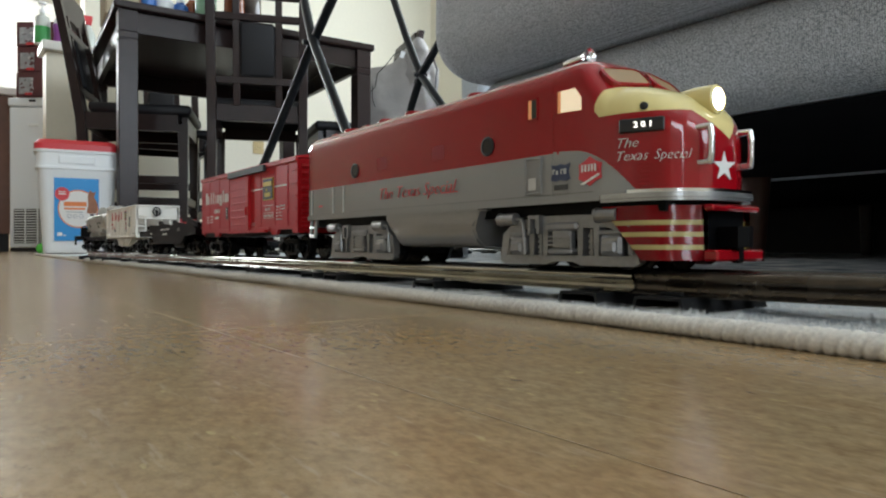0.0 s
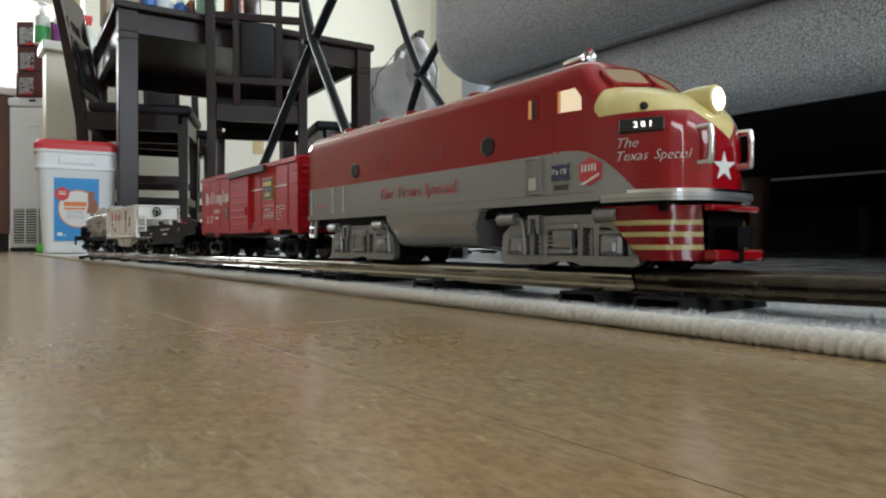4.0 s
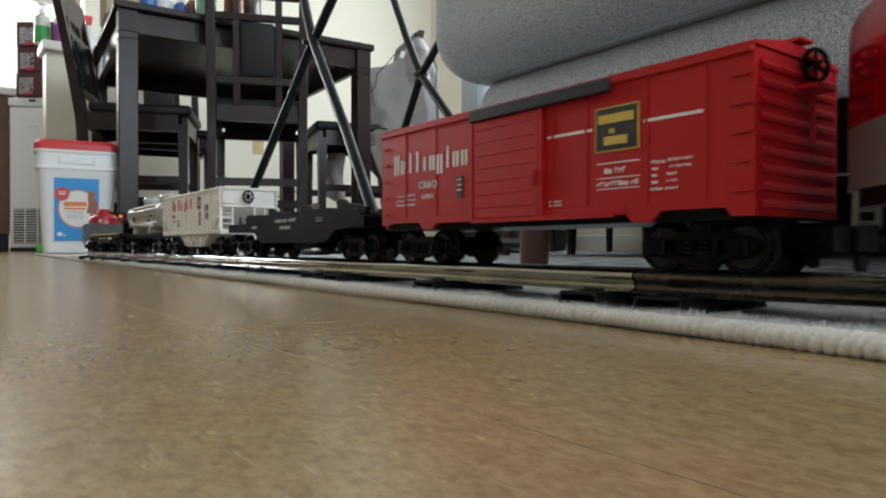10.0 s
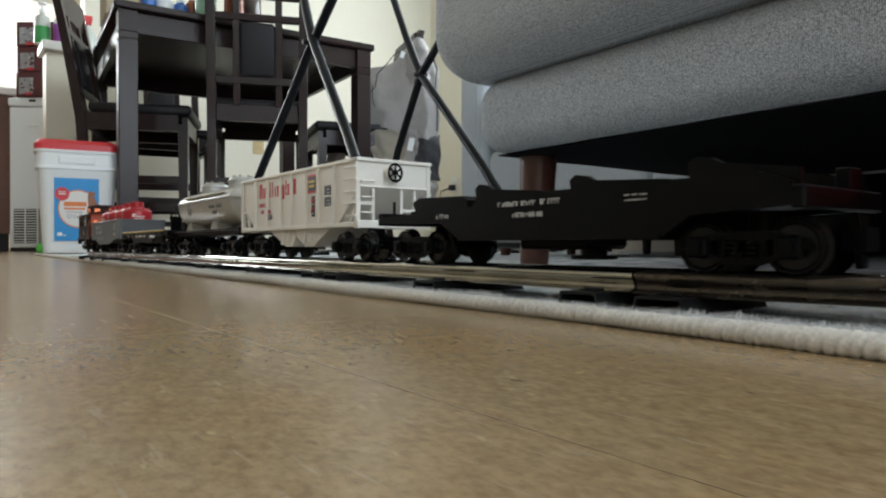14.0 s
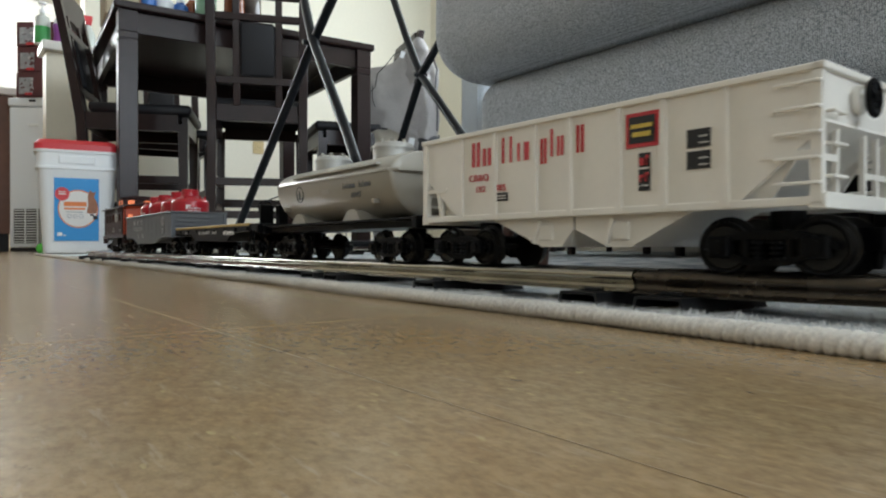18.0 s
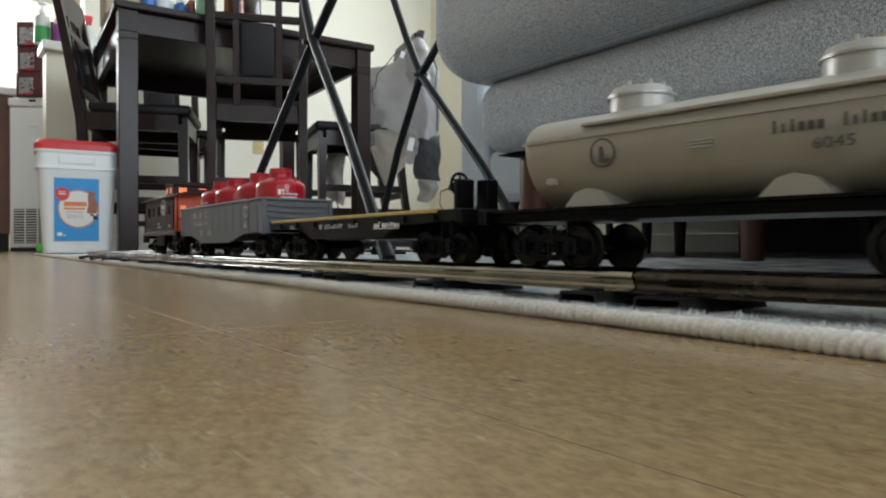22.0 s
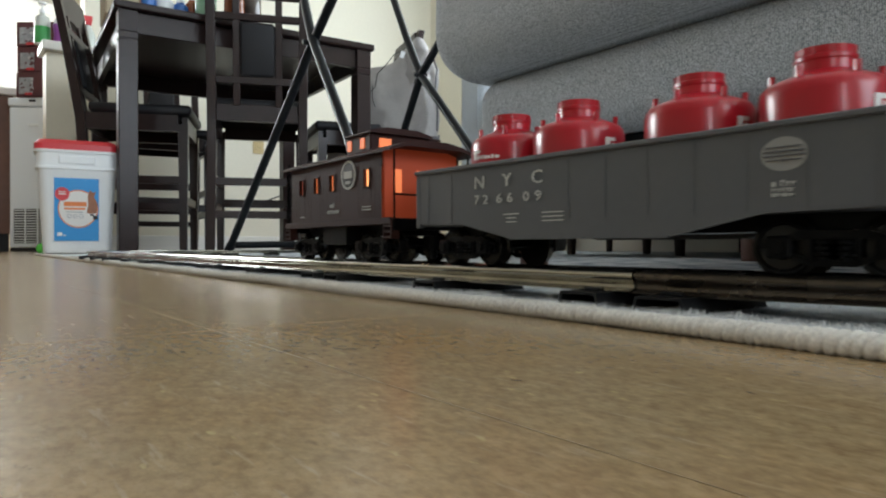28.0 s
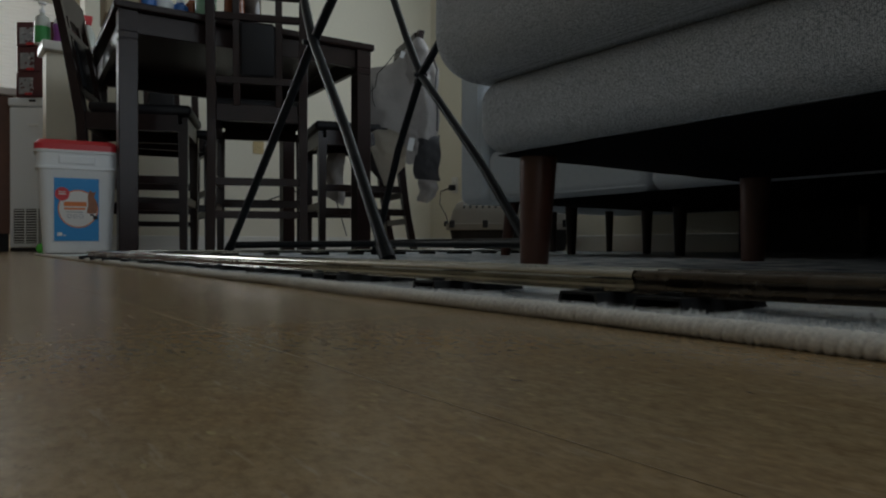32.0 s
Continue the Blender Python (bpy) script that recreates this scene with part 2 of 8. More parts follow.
def wall_with_hole(name, axis, at, thick, a0, a1, hole, label):
    """A wall in the plane axis = at, from a0 to a1 along the other axis, with one opening (u0, u1, z0, z1)."""
    u0, u1, z0, z1 = hole
    bm = bmesh.new()
    for (p, q, lo, hi) in ((a0, u0, 0, CEILING_H), (u1, a1, 0, CEILING_H), (u0, u1, 0, z0), (u0, u1, z1, CEILING_H)):
        if axis == "x":
            add(bm, box(at, at + thick, p, q, lo, hi))
        else:
            add(bm, box(p, q, at, at + thick, lo, hi))
    return structure(name, bm, WALL, label, "wall")


wall_with_hole("wall_east", "x", 3.0, 0.12, -1.2, 3.1, (-0.1, 2.3, 0.7, 2.2), "cream painted wall with a wide window")
wall_with_hole("wall_southeast", "x", 3.0, 0.12, -6.3, -1.2, (-2.23, -1.67, 0.25, 2.05), "cream painted wall with a narrow tall window")
structure("wall_south", box(-7.6, 3.0, -6.3, -6.18, 0, CEILING_H), WALL, "plain cream painted wall", "wall")
wall_with_hole("wall_kitchen", "x", -7.0, 0.12, -6.18, 3.1, (-0.75, 0.9, 1.0, 2.15), "cream kitchen wall with a blind-covered window")
wall_with_hole("wall_north", "y", 2.93, 0.12, -4.15, 3.0, (-3.0, -1.3, 0.85, 2.15), "cream painted living room wall with a window")
structure("wall_west", box(-4.25, -4.10, 0.62, 3.05, 0, CEILING_H), WALL, "cream painted wall behind the dining table", "wall")
structure("baseboard", box(-4.10, -4.085, 0.63, 2.915, 0, 0.09, 0.003), TRIM, "white painted baseboard", "baseboard")
structure("baseboard", box(-4.085, 2.99, 2.915, 2.93, 0, 0.09, 0.003), TRIM, "white painted baseboard", "baseboard")


def window_unit(name, m, w, h):
    """A framed window of two panes; m at its middle, looking along local y."""
    win = thing(name, m, "white framed window with daylight behind it", "window", kind="structure")
    f = 0.05
    for nm, bm in (("window_frame", boxes([(-w / 2, w / 2, -0.03, 0.03, -h / 2, -h / 2 + f), (-w / 2, w / 2, -0.03, 0.03, h / 2 - f, h / 2),
                                           (-w / 2, -w / 2 + f, -0.03, 0.03, -h / 2, h / 2), (w / 2 - f, w / 2, -0.03, 0.03, -h / 2, h / 2),
                                           (-f / 2, f / 2, -0.03, 0.03, -h / 2, h / 2)])),
                   ("window_sill", box(-w / 2 - 0.03, w / 2 + 0.03, -0.1, 0.03, -h / 2 - 0.03, -h / 2 - 0.002, 0.004))):
        part(nm, bm, TRIM, win)
    return win


window_unit("window_1", pose(3.06, 1.1, 1.45, 0, 0, 90), 2.4, 1.5)
window_unit("window_4", pose(3.06, -1.95, 1.15, 0, 0, 90), 0.56, 1.8)
window_unit("window_2", pose(-2.15, 3.0, 1.5, 0, 0, 180), 1.7, 1.3)
window_unit("window_3", pose(-6.94, 0.075, 1.575, 0, 0, -90), 1.65, 1.15)
BLIND = glowing("sunlit_blind", (0.86, 0.87, 0.84), 0.62)
blind = thing("window_blind", pose(-6.84, 0.075, 1.575, 0, 0, -90), "closed white slatted blind, bright with daylight", "blind")
for i in range(34):
    z = -0.56 + 0.034 * i
    part("slat", box(-0.82, 0.82, -0.004, 0.004, z, z + 0.031, 0.001), BLIND, blind)
part("head_rail", box(-0.83, 0.83, -0.02, 0.02, 0.6, 0.64), TRIM, blind)

# ---- rug ----
RUG_Z = 0.0035
rug_mat = material("blue_white_rug", (0.35, 0.37, 0.40), 0.95, grain=0.25, scale=500)


def rug_colours():
    nt = rug_mat.node_tree
    n, l = nt.nodes, nt.links
    tc = n["Texture Coordinate"]
    no = n.new("ShaderNodeTexNoise")
    no.inputs["Scale"].default_value, no.inputs["Detail"].default_value = 22, 5
    l.new(tc.outputs["Object"], no.inputs["Vector"])
    ramp = n.new("ShaderNodeValToRGB")
    e = ramp.color_ramp.elements
    e[0].position, e[0].color = 0.36, (0.085, 0.12, 0.15, 1)
    e[1].position, e[1].color = 0.62, (0.66, 0.655, 0.64, 1)
    x = e.new(0.48)
    x.color = (0.38, 0.42, 0.45, 1)
    l.new(no.outputs[0], ramp.inputs[0])
    l.new(ramp.outputs[0], n["Hue/Saturation/Value"].inputs["Color"])


rug_colours()
rug = thing("area_rug", Matrix.Translation((-0.08, 0.192, 0)) @ Matrix.Rotation(radians(-1.0), 4, "Z") @ Matrix.Translation((0.08, -0.2, 0)), "blue, grey and white shag rug with a cream corded edge", "rug")
RUG_EDGE = 0.200
RUG_END = -2.46


def rug_sheet():
    bm = bmesh.new()
    rnd = random.Random(4)
    xs = [RUG_END + 0.02 * i for i in range(int((2.4 - RUG_END) / 0.02))]
    ys = [RUG_EDGE + 0.004 + 0.012 * i for i in range(13)] + [0.4, 0.5, 0.7, 1.0, 1.5, 2.2, 2.7]
    grid = []
    for x in xs:
        grid.append([bm.verts.new((x, y, RUG_Z + (rnd.uniform(-0.0012, 0.0012) if y < 0.36 else 0))) for y in ys])
    for a, b in zip(grid, grid[1:]):
        for i in range(len(ys) - 1):
            bm.faces.new((a[i], b[i], b[i + 1], a[i + 1]))
    bmesh.ops.recalc_face_normals(bm, faces=bm.faces[:])
    return bm


part("pile_base", rug_sheet(), rug_mat, rug)


def rug_tufts():
    """Fuzzy yarn ends: short pile over the rug, woolly curls behind the cord, and loose fibres on the cord itself."""
    rnd = random.Random(7)
    vs, fs = [], []

    def fibre(x, y, z, h, lx, ly, w):
        a = rnd.uniform(0, 6.283)
        k = len(vs)
        ca, sa = math.cos(a) * w, math.sin(a) * w
        bx, by = rnd.gauss(0, 0.25 * abs(lx) + 0.0003), rnd.gauss(0, 0.25 * abs(ly) + 0.0003)
        vs.extend([(x - ca, y - sa, z), (x + ca, y + sa, z), (x + lx * 0.5 + bx + ca, y + ly * 0.5 + by + sa, z + h * 0.75), (x + lx * 0.5 + bx - ca, y + ly * 0.5 + by - sa, z + h * 0.75), (x + lx, y + ly, z + h)])
        fs.extend([(k, k + 1, k + 2, k + 3), (k + 3, k + 2, k + 4)])
    for i in range(120000):
        x = -1.35 + 1.6 * rnd.random()
        y = RUG_EDGE + 0.0025 + 0.14 * rnd.random() ** 1.8
        if x < -0.75 and rnd.random() < 0.5:
            continue
        fibre(x, y, RUG_Z - 0.001, rnd.uniform(0.0010, 0.0030), rnd.gauss(0, 0.0044), rnd.gauss(0.0002, 0.0030), rnd.uniform(0.00005, 0.00013))
    for i in range(85000):
        x = -1.9 + 2.15 * rnd.random()
        y = RUG_EDGE + 0.0015 + abs(rnd.gauss(0, 0.0085))
        clump = 0.5 + 0.5 * noise.noise(Vector((x * 60, y * 120, 0.0))) + 0.35 * noise.noise(Vector((x * 14, 2.0, 0.0)))
        if rnd.random() > clump + 0.15:
            continue
        fibre(x, y, RUG_Z - 0.0005, rnd.uniform(0.0015, 0.0035) + 0.0036 * max(0.0, clump) * rnd.random(), rnd.gauss(0, 0.0030), rnd.gauss(0.0, 0.0026), rnd.uniform(0.00004, 0.00010))
    for i in range(9000):
        x = -0.9 + 1.2 * rnd.random() ** 0.8
        a = rnd.uniform(0.3, 3.3)
        y, z = RUG_EDGE + 0.0034 * math.cos(a), 0.0033 + 0.0030 * math.sin(a)
        out = rnd.uniform(0.0001, 0.0009)
        fibre(x, y, z, out * math.sin(a) + rnd.gauss(0, 0.0003), rnd.gauss(0, 0.0018), out * math.cos(a) + rnd.gauss(0, 0.0006), rnd.uniform(0.00002, 0.00005))
    me = bpy.data.meshes.new("pile")
    me.from_pydata(vs, [], fs)
    me.materials.append(material("rug_yarn", (0.74, 0.735, 0.72), 0.95, spec=0.1, grain=0.2, scale=700, blotch=0.42, blotch_scale=24))
    ob = new("pile", me)
    ob.parent = rug
    tagged(ob, "fuzzy blue-grey and white pile", kind="stuff")


rug_tufts()


def rope(x0, x1, y, z, r, pitch, step):
    """A corded edge: a roll wound with slanting yarn of uneven thickness."""
    seg = 20
    rings = []
    n = int((x1 - x0) / step)
    for i in range(n + 1):
        x = x0 + (x1 - x0) * i / n
        ring = []
        wob = 0.0009 * math.sin(x * 23) + 0.0006 * math.sin(x * 61 + 1)
        rr = r * (1 + 0.09 * math.sin(x * 17 + 2) + 0.05 * math.sin(x * 53))
        lap = 0.9 * math.sin(x * 41) + 0.7 * math.sin(x * 127) + 0.5 * math.sin(x * 260 + 1)
        deep = 0.25 + 0.06 * math.sin(x * 33 + 2) + 0.04 * math.sin(x * 210)
        for k in range(seg):
            a = 2 * math.pi * k / seg
            p = rr * (1.05 + deep * abs(math.sin(math.pi * x / pitch + a * 1.1 + lap)) + 0.02 * math.sin(math.pi * x / (pitch * 0.37) + a * 2))
            ring.append((x, y + wob + p * 1.15 * math.cos(a), z + p * math.sin(a)))
        rings.append(ring)
    return loft(rings)


part("corded_edge", rope(-1.3, 0.35, RUG_EDGE, 0.0033, 0.0027, 0.0033, 0.00034), CORD, rug, "cream cotton cord binding", smooth=True)
part("corded_edge", rope(RUG_END, -1.3, RUG_EDGE, 0.0033, 0.0031, 0.012, 0.004), CORD, rug, "cream cotton cord binding", smooth=True)
part("corded_edge", rope(0.35, 2.38, RUG_EDGE, 0.0033, 0.0031, 0.012, 0.006), CORD, rug, "cream cotton cord binding", smooth=True)

# ---- seating ----


def cushion(x0, x1, y0, y1, z0, z1, r, n=7, sag=0.0):
    """A padded block with soft edges."""
    bm = box(x0, x1, y0, y1, z0, z1)
    bmesh.ops.bevel(bm, geom=bm.edges[:], offset=r, segments=n, profile=0.5, affect="EDGES")
    for v in bm.verts:
        k = 0.004 * noise.noise(v.co * 9.0)
        v.co.z += k - sag * math.sin(math.pi * (v.co.x - x0) / (x1 - x0))
        v.co.y += k
    return bm


def leg(x, y, z0, z1, r0, r1, lean=0.0, leany=0.0):
    return rod((x, y, z0), (x + lean, y + leany, z1), r0, 20, r1)


def sagging_cloth(x0, x1, y0, y1, z, sag, nx=40, ny=16):
    """A thin cloth stapled under a frame, slack between its edges and puckered along them."""
    bm = bmesh.new()
    rows = []
    for i in range(nx + 1):
        u = i / nx
        row = []
        for j in range(ny + 1):
            v = j / ny
            x, y = x0 + (x1 - x0) * u, y0 + (y1 - y0) * v
            k = min(1.0, 6 * u * (1 - u) * 4) * 4 * v * (1 - v)
            row.append(bm.verts.new((x, y, z - sag * k + 0.0016 * noise.noise(Vector((x * 26, y * 18, 3.0))))))
        rows.append(row)
    for a, b in zip(rows, rows[1:]):
        for j in range(ny):
            bm.faces.new((a[j], a[j + 1], b[j + 1], b[j]))
    bmesh.ops.recalc_face_normals(bm, faces=bm.faces[:])
    bmesh.ops.solidify(bm, geom=bm.faces[:], thickness=0.0015)
    return bm


def chaise():
    t = thing("chaise_sofa", pose(0, 0, 0), "grey tweed chaise with rounded cushions on walnut-stained legs", "sofa")
    x0, x1, y0, y1 = -0.672, 1.5, 0.545, 1.155
    part("base", cushion(x0, x1, y0, y1, 0.1465, 0.240, 0.032), TWEED, t, "padded grey tweed base", True)
    part("underside", sagging_cloth(x0 + 0.018, x1 - 0.03, y0 + 0.030, y1 - 0.008, 0.1465, 0.006), DUSTCOVER, t, "black dust cover sagging under the seat", True)
    part("seat_cushion", cushion(x0 - 0.045, 0.36, y0 - 0.055, y1, 0.236, 0.405, 0.062, 8), TWEED, t, "thick grey tweed seat cushion", True)
    part("seat_cushion", cushion(0.366, x1, y0 - 0.055, y1, 0.236, 0.405, 0.062, 8), TWEED, t, "thick grey tweed seat cushion", True)
    for px, py, ln in ((-0.637, 0.622, -0.008), (-0.601, 1.10, -0.004), (1.4, 0.64, 0.012), (1.4, 1.09, 0.012)):
        part("leg", leg(px, py, RUG_Z, 0.1450, 0.0185, 0.0245, -ln), BROWN, t, "tapered walnut-stained leg", True)
    return t


chaise()


def main_sofa():
    t = thing("sofa", pose(0, 0, 0), "grey tweed sofa, coloured paler for window light, on slim wooden legs", "sofa")
    x0, x1, y0, y1 = -1.41, 2.6, 1.195, 2.09
    part("base", cushion(x0, -0.887, y0, y1, 0.147, 0.29, 0.026), LITTWEED, t, "padded tweed base in the window-lit tone", True)
    part("base", cushion(-0.883, x1, y0, y1, 0.147, 0.29, 0.026), LITTWEED, t, "padded tweed base in the window-lit tone", True)
    part("piping", rods([(x0 + 0.02, y0 + 0.001, 0.158), (-0.89, y0 + 0.001, 0.158)], 0.0022, 6), LITTWEED, t, "seam along the base's lower edge")
    part("dust_cover", sagging_cloth(x0 + 0.03, x1 - 0.03, y0 + 0.02, y1 - 0.02, 0.147, 0.014), DUSTCOVER, t, "black dust cover sagging under the seat", True)
    # dark panel added where the space under the sofa lies in shade
    part("back_skirt", box(-1.18, x1 - 0.02, y1 - 0.018, y1 - 0.008, 0.008, 0.15), DARKGREY, t, "dark panel added for the shade under the sofa's back")
    part("arm", cushion(-1.518, x0 + 0.006, y0 - 0.012, y1, 0.150, 0.62, 0.024), LITTWEED, t, "padded tweed arm in the window-lit tone", True)
    part("arm_seam", rods([(x0 - 0.022, y0 - 0.0125, 0.17), (x0 - 0.020, y0 - 0.0135, 0.4), (x0 - 0.022, y0 - 0.0125, 0.60)], 0.0016, 6), LITTWEED, t)
    part("backrest", cushion(x0 + 0.01, x1, y1 - 0.22, y1, 0.29, 0.85, 0.05), LITTWEED, t, "padded tweed backrest in the window-lit tone", True)
    # unseen block added up to the wall, keeps daylight off the wall below
    part("corner_section", cushion(-2.30, x1, y1 + 0.02, 2.905, 0.185, 0.80, 0.05), LITTWEED, t, "unseen padded block added to shade the wall behind the sofa", True)
    part("seat_cushion", cushion(x0 + 0.01, 0.05, y0 - 0.03, y1 - 0.22, 0.291, 0.45, 0.05), LITTWEED, t, "", True)
    part("seat_cushion", cushion(0.06, x1, y0 - 0.03, y1 - 0.22, 0.291, 0.45, 0.05), LITTWEED, t, "", True)
    rnd = random.Random(12)
    fringe = bmesh.new()
    for i in range(26):
        fx = -1.50 + 0.0052 * i + rnd.uniform(-0.002, 0.002)
        add(fringe, rod((fx, y0 - 0.004, 0.153), (fx + rnd.uniform(-0.006, 0.006), y0 - 0.006, 0.153 - rnd.uniform(0.003, 0.012)), 0.0008, 5))
    part("frayed_edge", fringe, LITTWEED, t, "frayed threads along the clawed lower edge")
    for px, py, dx in ((-1.388, 1.245, 0.030), (-1.42, 1.545, 0.0), (-1.385, 1.87, 0.0), (-1.045, 1.55, 0.0), (-0.79, 2.04, 0.0), (-1.97, 2.39, 0.0), (-2.18, 2.25, 0.0), (0.1, 1.85, 0.0), (2.4, 1.3, 0.0), (2.4, 2.0, 0.0)):
        # legs further back get the espresso wood, their shade put into the colour
        part("leg", leg(px, py, RUG_Z, 0.149 if py < 2.1 else 0.19, 0.013, 0.019, dx), BROWN if py < 1.3 else WOOD, t, "", True)
    return t


main_sofa()


# ---- dining set ----
TABLE = pose(-2.622, 0.493, 0, 0, 0, 86.0)   # local x along the front edge, local y away from the rug's edge


def dining_table():
    t = thing("dining_table", TABLE, "dark espresso wooden counter-height dining table", "table")
    w, d, h = 1.032, 1.04, 0.914
    part("tabletop", box(-0.005, w, 0, d, h - 0.028, h, 0.006, 2), WOOD, t)
    for a in ((0.045, w - 0.045, 0.03, 0.052, 0.808, h - 0.029), (0.045, w - 0.045, d - 0.052, d - 0.03, 0.808, h - 0.029)):
        part("apron", box(*a, 0.002), WOOD, t)
    for a in ((0.03, 0.052, 0.055, d - 0.055, 0.808, h - 0.029), (w - 0.052, w - 0.03, 0.055, d - 0.055, 0.808, h - 0.029)):
        part("apron", box(*a, 0.002), WOOD, t)
    for x in (0.012, w - 0.080):
        for y in (0.012, d - 0.080):
            lg = bmesh.new()
            add(lg, box(x, x + 0.066, y, y + 0.066, 0.808, h - 0.029, 0.002))
            add(lg, box(x + 0.003, x + 0.063, y + 0.003, y + 0.063, 0.803, 0.809))
            add(lg, box(x, x + 0.066, y, y + 0.066, 0.782, 0.804, 0.002))
            add(lg, box(x + 0.003, x + 0.063, y + 0.003, y + 0.063, 0.777, 0.783))
            add(lg, box(x, x + 0.066, y, y + 0.066, 0.0, 0.778, 0.003))
            part("leg", lg, WOOD, t)
    return t


dining_table()


def dining_chair(m, label):
    """A counter-height chair: local y is where the sitter looks, origin on the floor under the seat's middle."""
    t = thing("dining_chair", m, label, "chair", "chairs round the table")
    hw, hd, sz = 0.172, 0.2, 0.585

    def back(z):
        """The rear posts' line: splayed below the seat, raked above it."""
        if z < 0.5:
            return -hd - 0.075 * ((0.5 - z) / 0.5) ** 1.6
        return -hd - 0.17 * (z - 0.5) - 0.06 * max(0.0, z - 0.7) ** 2
    for s in (-1, 1):
        rings = []
        for k in range(15):
            z = 1.08 * k / 14
            y = back(z)
            g = 0.0155 + 0.003 * min(1.0, max(0.0, 1 - abs(z - 0.53) / 0.35))
            rings.append([(s * hw - 0.015, y - g, z), (s * hw + 0.015, y - g, z), (s * hw + 0.017, y - g + 0.002, z), (s * hw + 0.017, y + g, z), (s * hw - 0.017, y + g, z), (s * hw - 0.017, y - g + 0.002, z)])
        part("back_post", loft(rings), WOOD, t, "", True)
        part("front_leg", loft([[(s * hw - q, hd - 0.021 - q, z), (s * hw + q, hd - 0.021 - q, z), (s * hw + q, hd - 0.021 + q, z), (s * hw - q, hd - 0.021 + q, z)] for z, q in ((0, 0.0145), (0.3, 0.017), (sz - 0.055, 0.020))]), WOOD, t)
        part("side_rail", box(s * hw - 0.011, s * hw + 0.011, -hd + 0.01, hd - 0.04, sz - 0.085, sz - 0.018), WOOD, t)
        part("stretcher", box(s * hw - 0.009, s * hw + 0.009, -hd - 0.03, hd - 0.03, 0.175, 0.207, 0.002), WOOD, t)
        part("stretcher", box(s * hw - 0.009, s * hw + 0.009, -hd - 0.008, hd - 0.03, 0.285, 0.317, 0.002), WOOD, t)
    for z0, z1 in ((0.136, 0.164), (0.264, 0.293)):
        y = back((z0 + z1) / 2)
        part("stretcher", box(-hw + 0.012, hw - 0.012, y - 0.010, y + 0.010, z0, z1, 0.002), WOOD, t)
    part("stretcher", box(-hw + 0.014, hw - 0.014, hd - 0.03, hd - 0.01, 0.20, 0.235, 0.002), WOOD, t)
    part("front_rail", box(-hw + 0.02, hw - 0.02, hd - 0.03, hd - 0.008, sz - 0.085, sz - 0.018), WOOD, t)
    part("back_rail", box(-hw + 0.017, hw - 0.017, -hd - 0.012, -hd + 0.012, sz - 0.070, sz - 0.005, 0.002), WOOD, t)
    part("seat_panel", box(-hw + 0.012, hw - 0.012, -hd + 0.013, hd - 0.031, sz - 0.038, sz - 0.019), DUSTCOVER, t, "black cloth under the seat")
    part("seat", cushion(-hw - 0.015, hw + 0.015, -hd + 0.020, hd + 0.012, sz - 0.017, sz + 0.026, 0.016, 3), LEATHER, t, "black padded leather seat", True)
    for z in (0.655, 0.886):
        part("back_rail", beam((-hw + 0.016, back(z + 0.013), z + 0.013), (hw - 0.016, back(z + 0.013), z + 0.013), 0.020, 0.027, 0.002), WOOD, t)
    part("top_rail", box(-hw + 0.016, hw - 0.016, back(1.02) - 0.013, back(1.02) + 0.013, 0.965, 1.078, 0.003), WOOD, t)
    for x in (-0.079, 0.079):
        part("back_slat", beam((x, back(0.575), 0.575), (x, back(0.97), 0.97), 0.026, 0.014, 0.002), WOOD, t)
    pad = cushion(-0.065, 0.065, -0.017, 0.017, -0.101, 0.101, 0.012, 4)
    bmesh.ops.transform(pad, matrix=Matrix.Translation((0, back(0.783), 0.783)) @ Matrix.Rotation(radians(11), 4, "X"), verts=pad.verts)
    part("back_pad", pad, LEATHER, t, "black leather back pad", True)
    return t


# seen from behind, in front of the table's long side
chair_front = dining_chair(pose(-2.735, 1.070, 0, 0, 0, 67), "dark wooden counter chair with black leather back pad")
chair_left = dining_chair(pose(-3.100, 0.700, 0, 0, 0, -23), "dark wooden counter chair pushed in at the table's end")
chair_right = dining_chair(pose(-2.955, 1.625, 0, 0, 0, 165), "dark wooden counter chair with a jacket over its back")
chair_far = dining_chair(pose(-3.64, 0.930, 0, 0, 0, -98), "dark wooden counter chair on the table's far side")


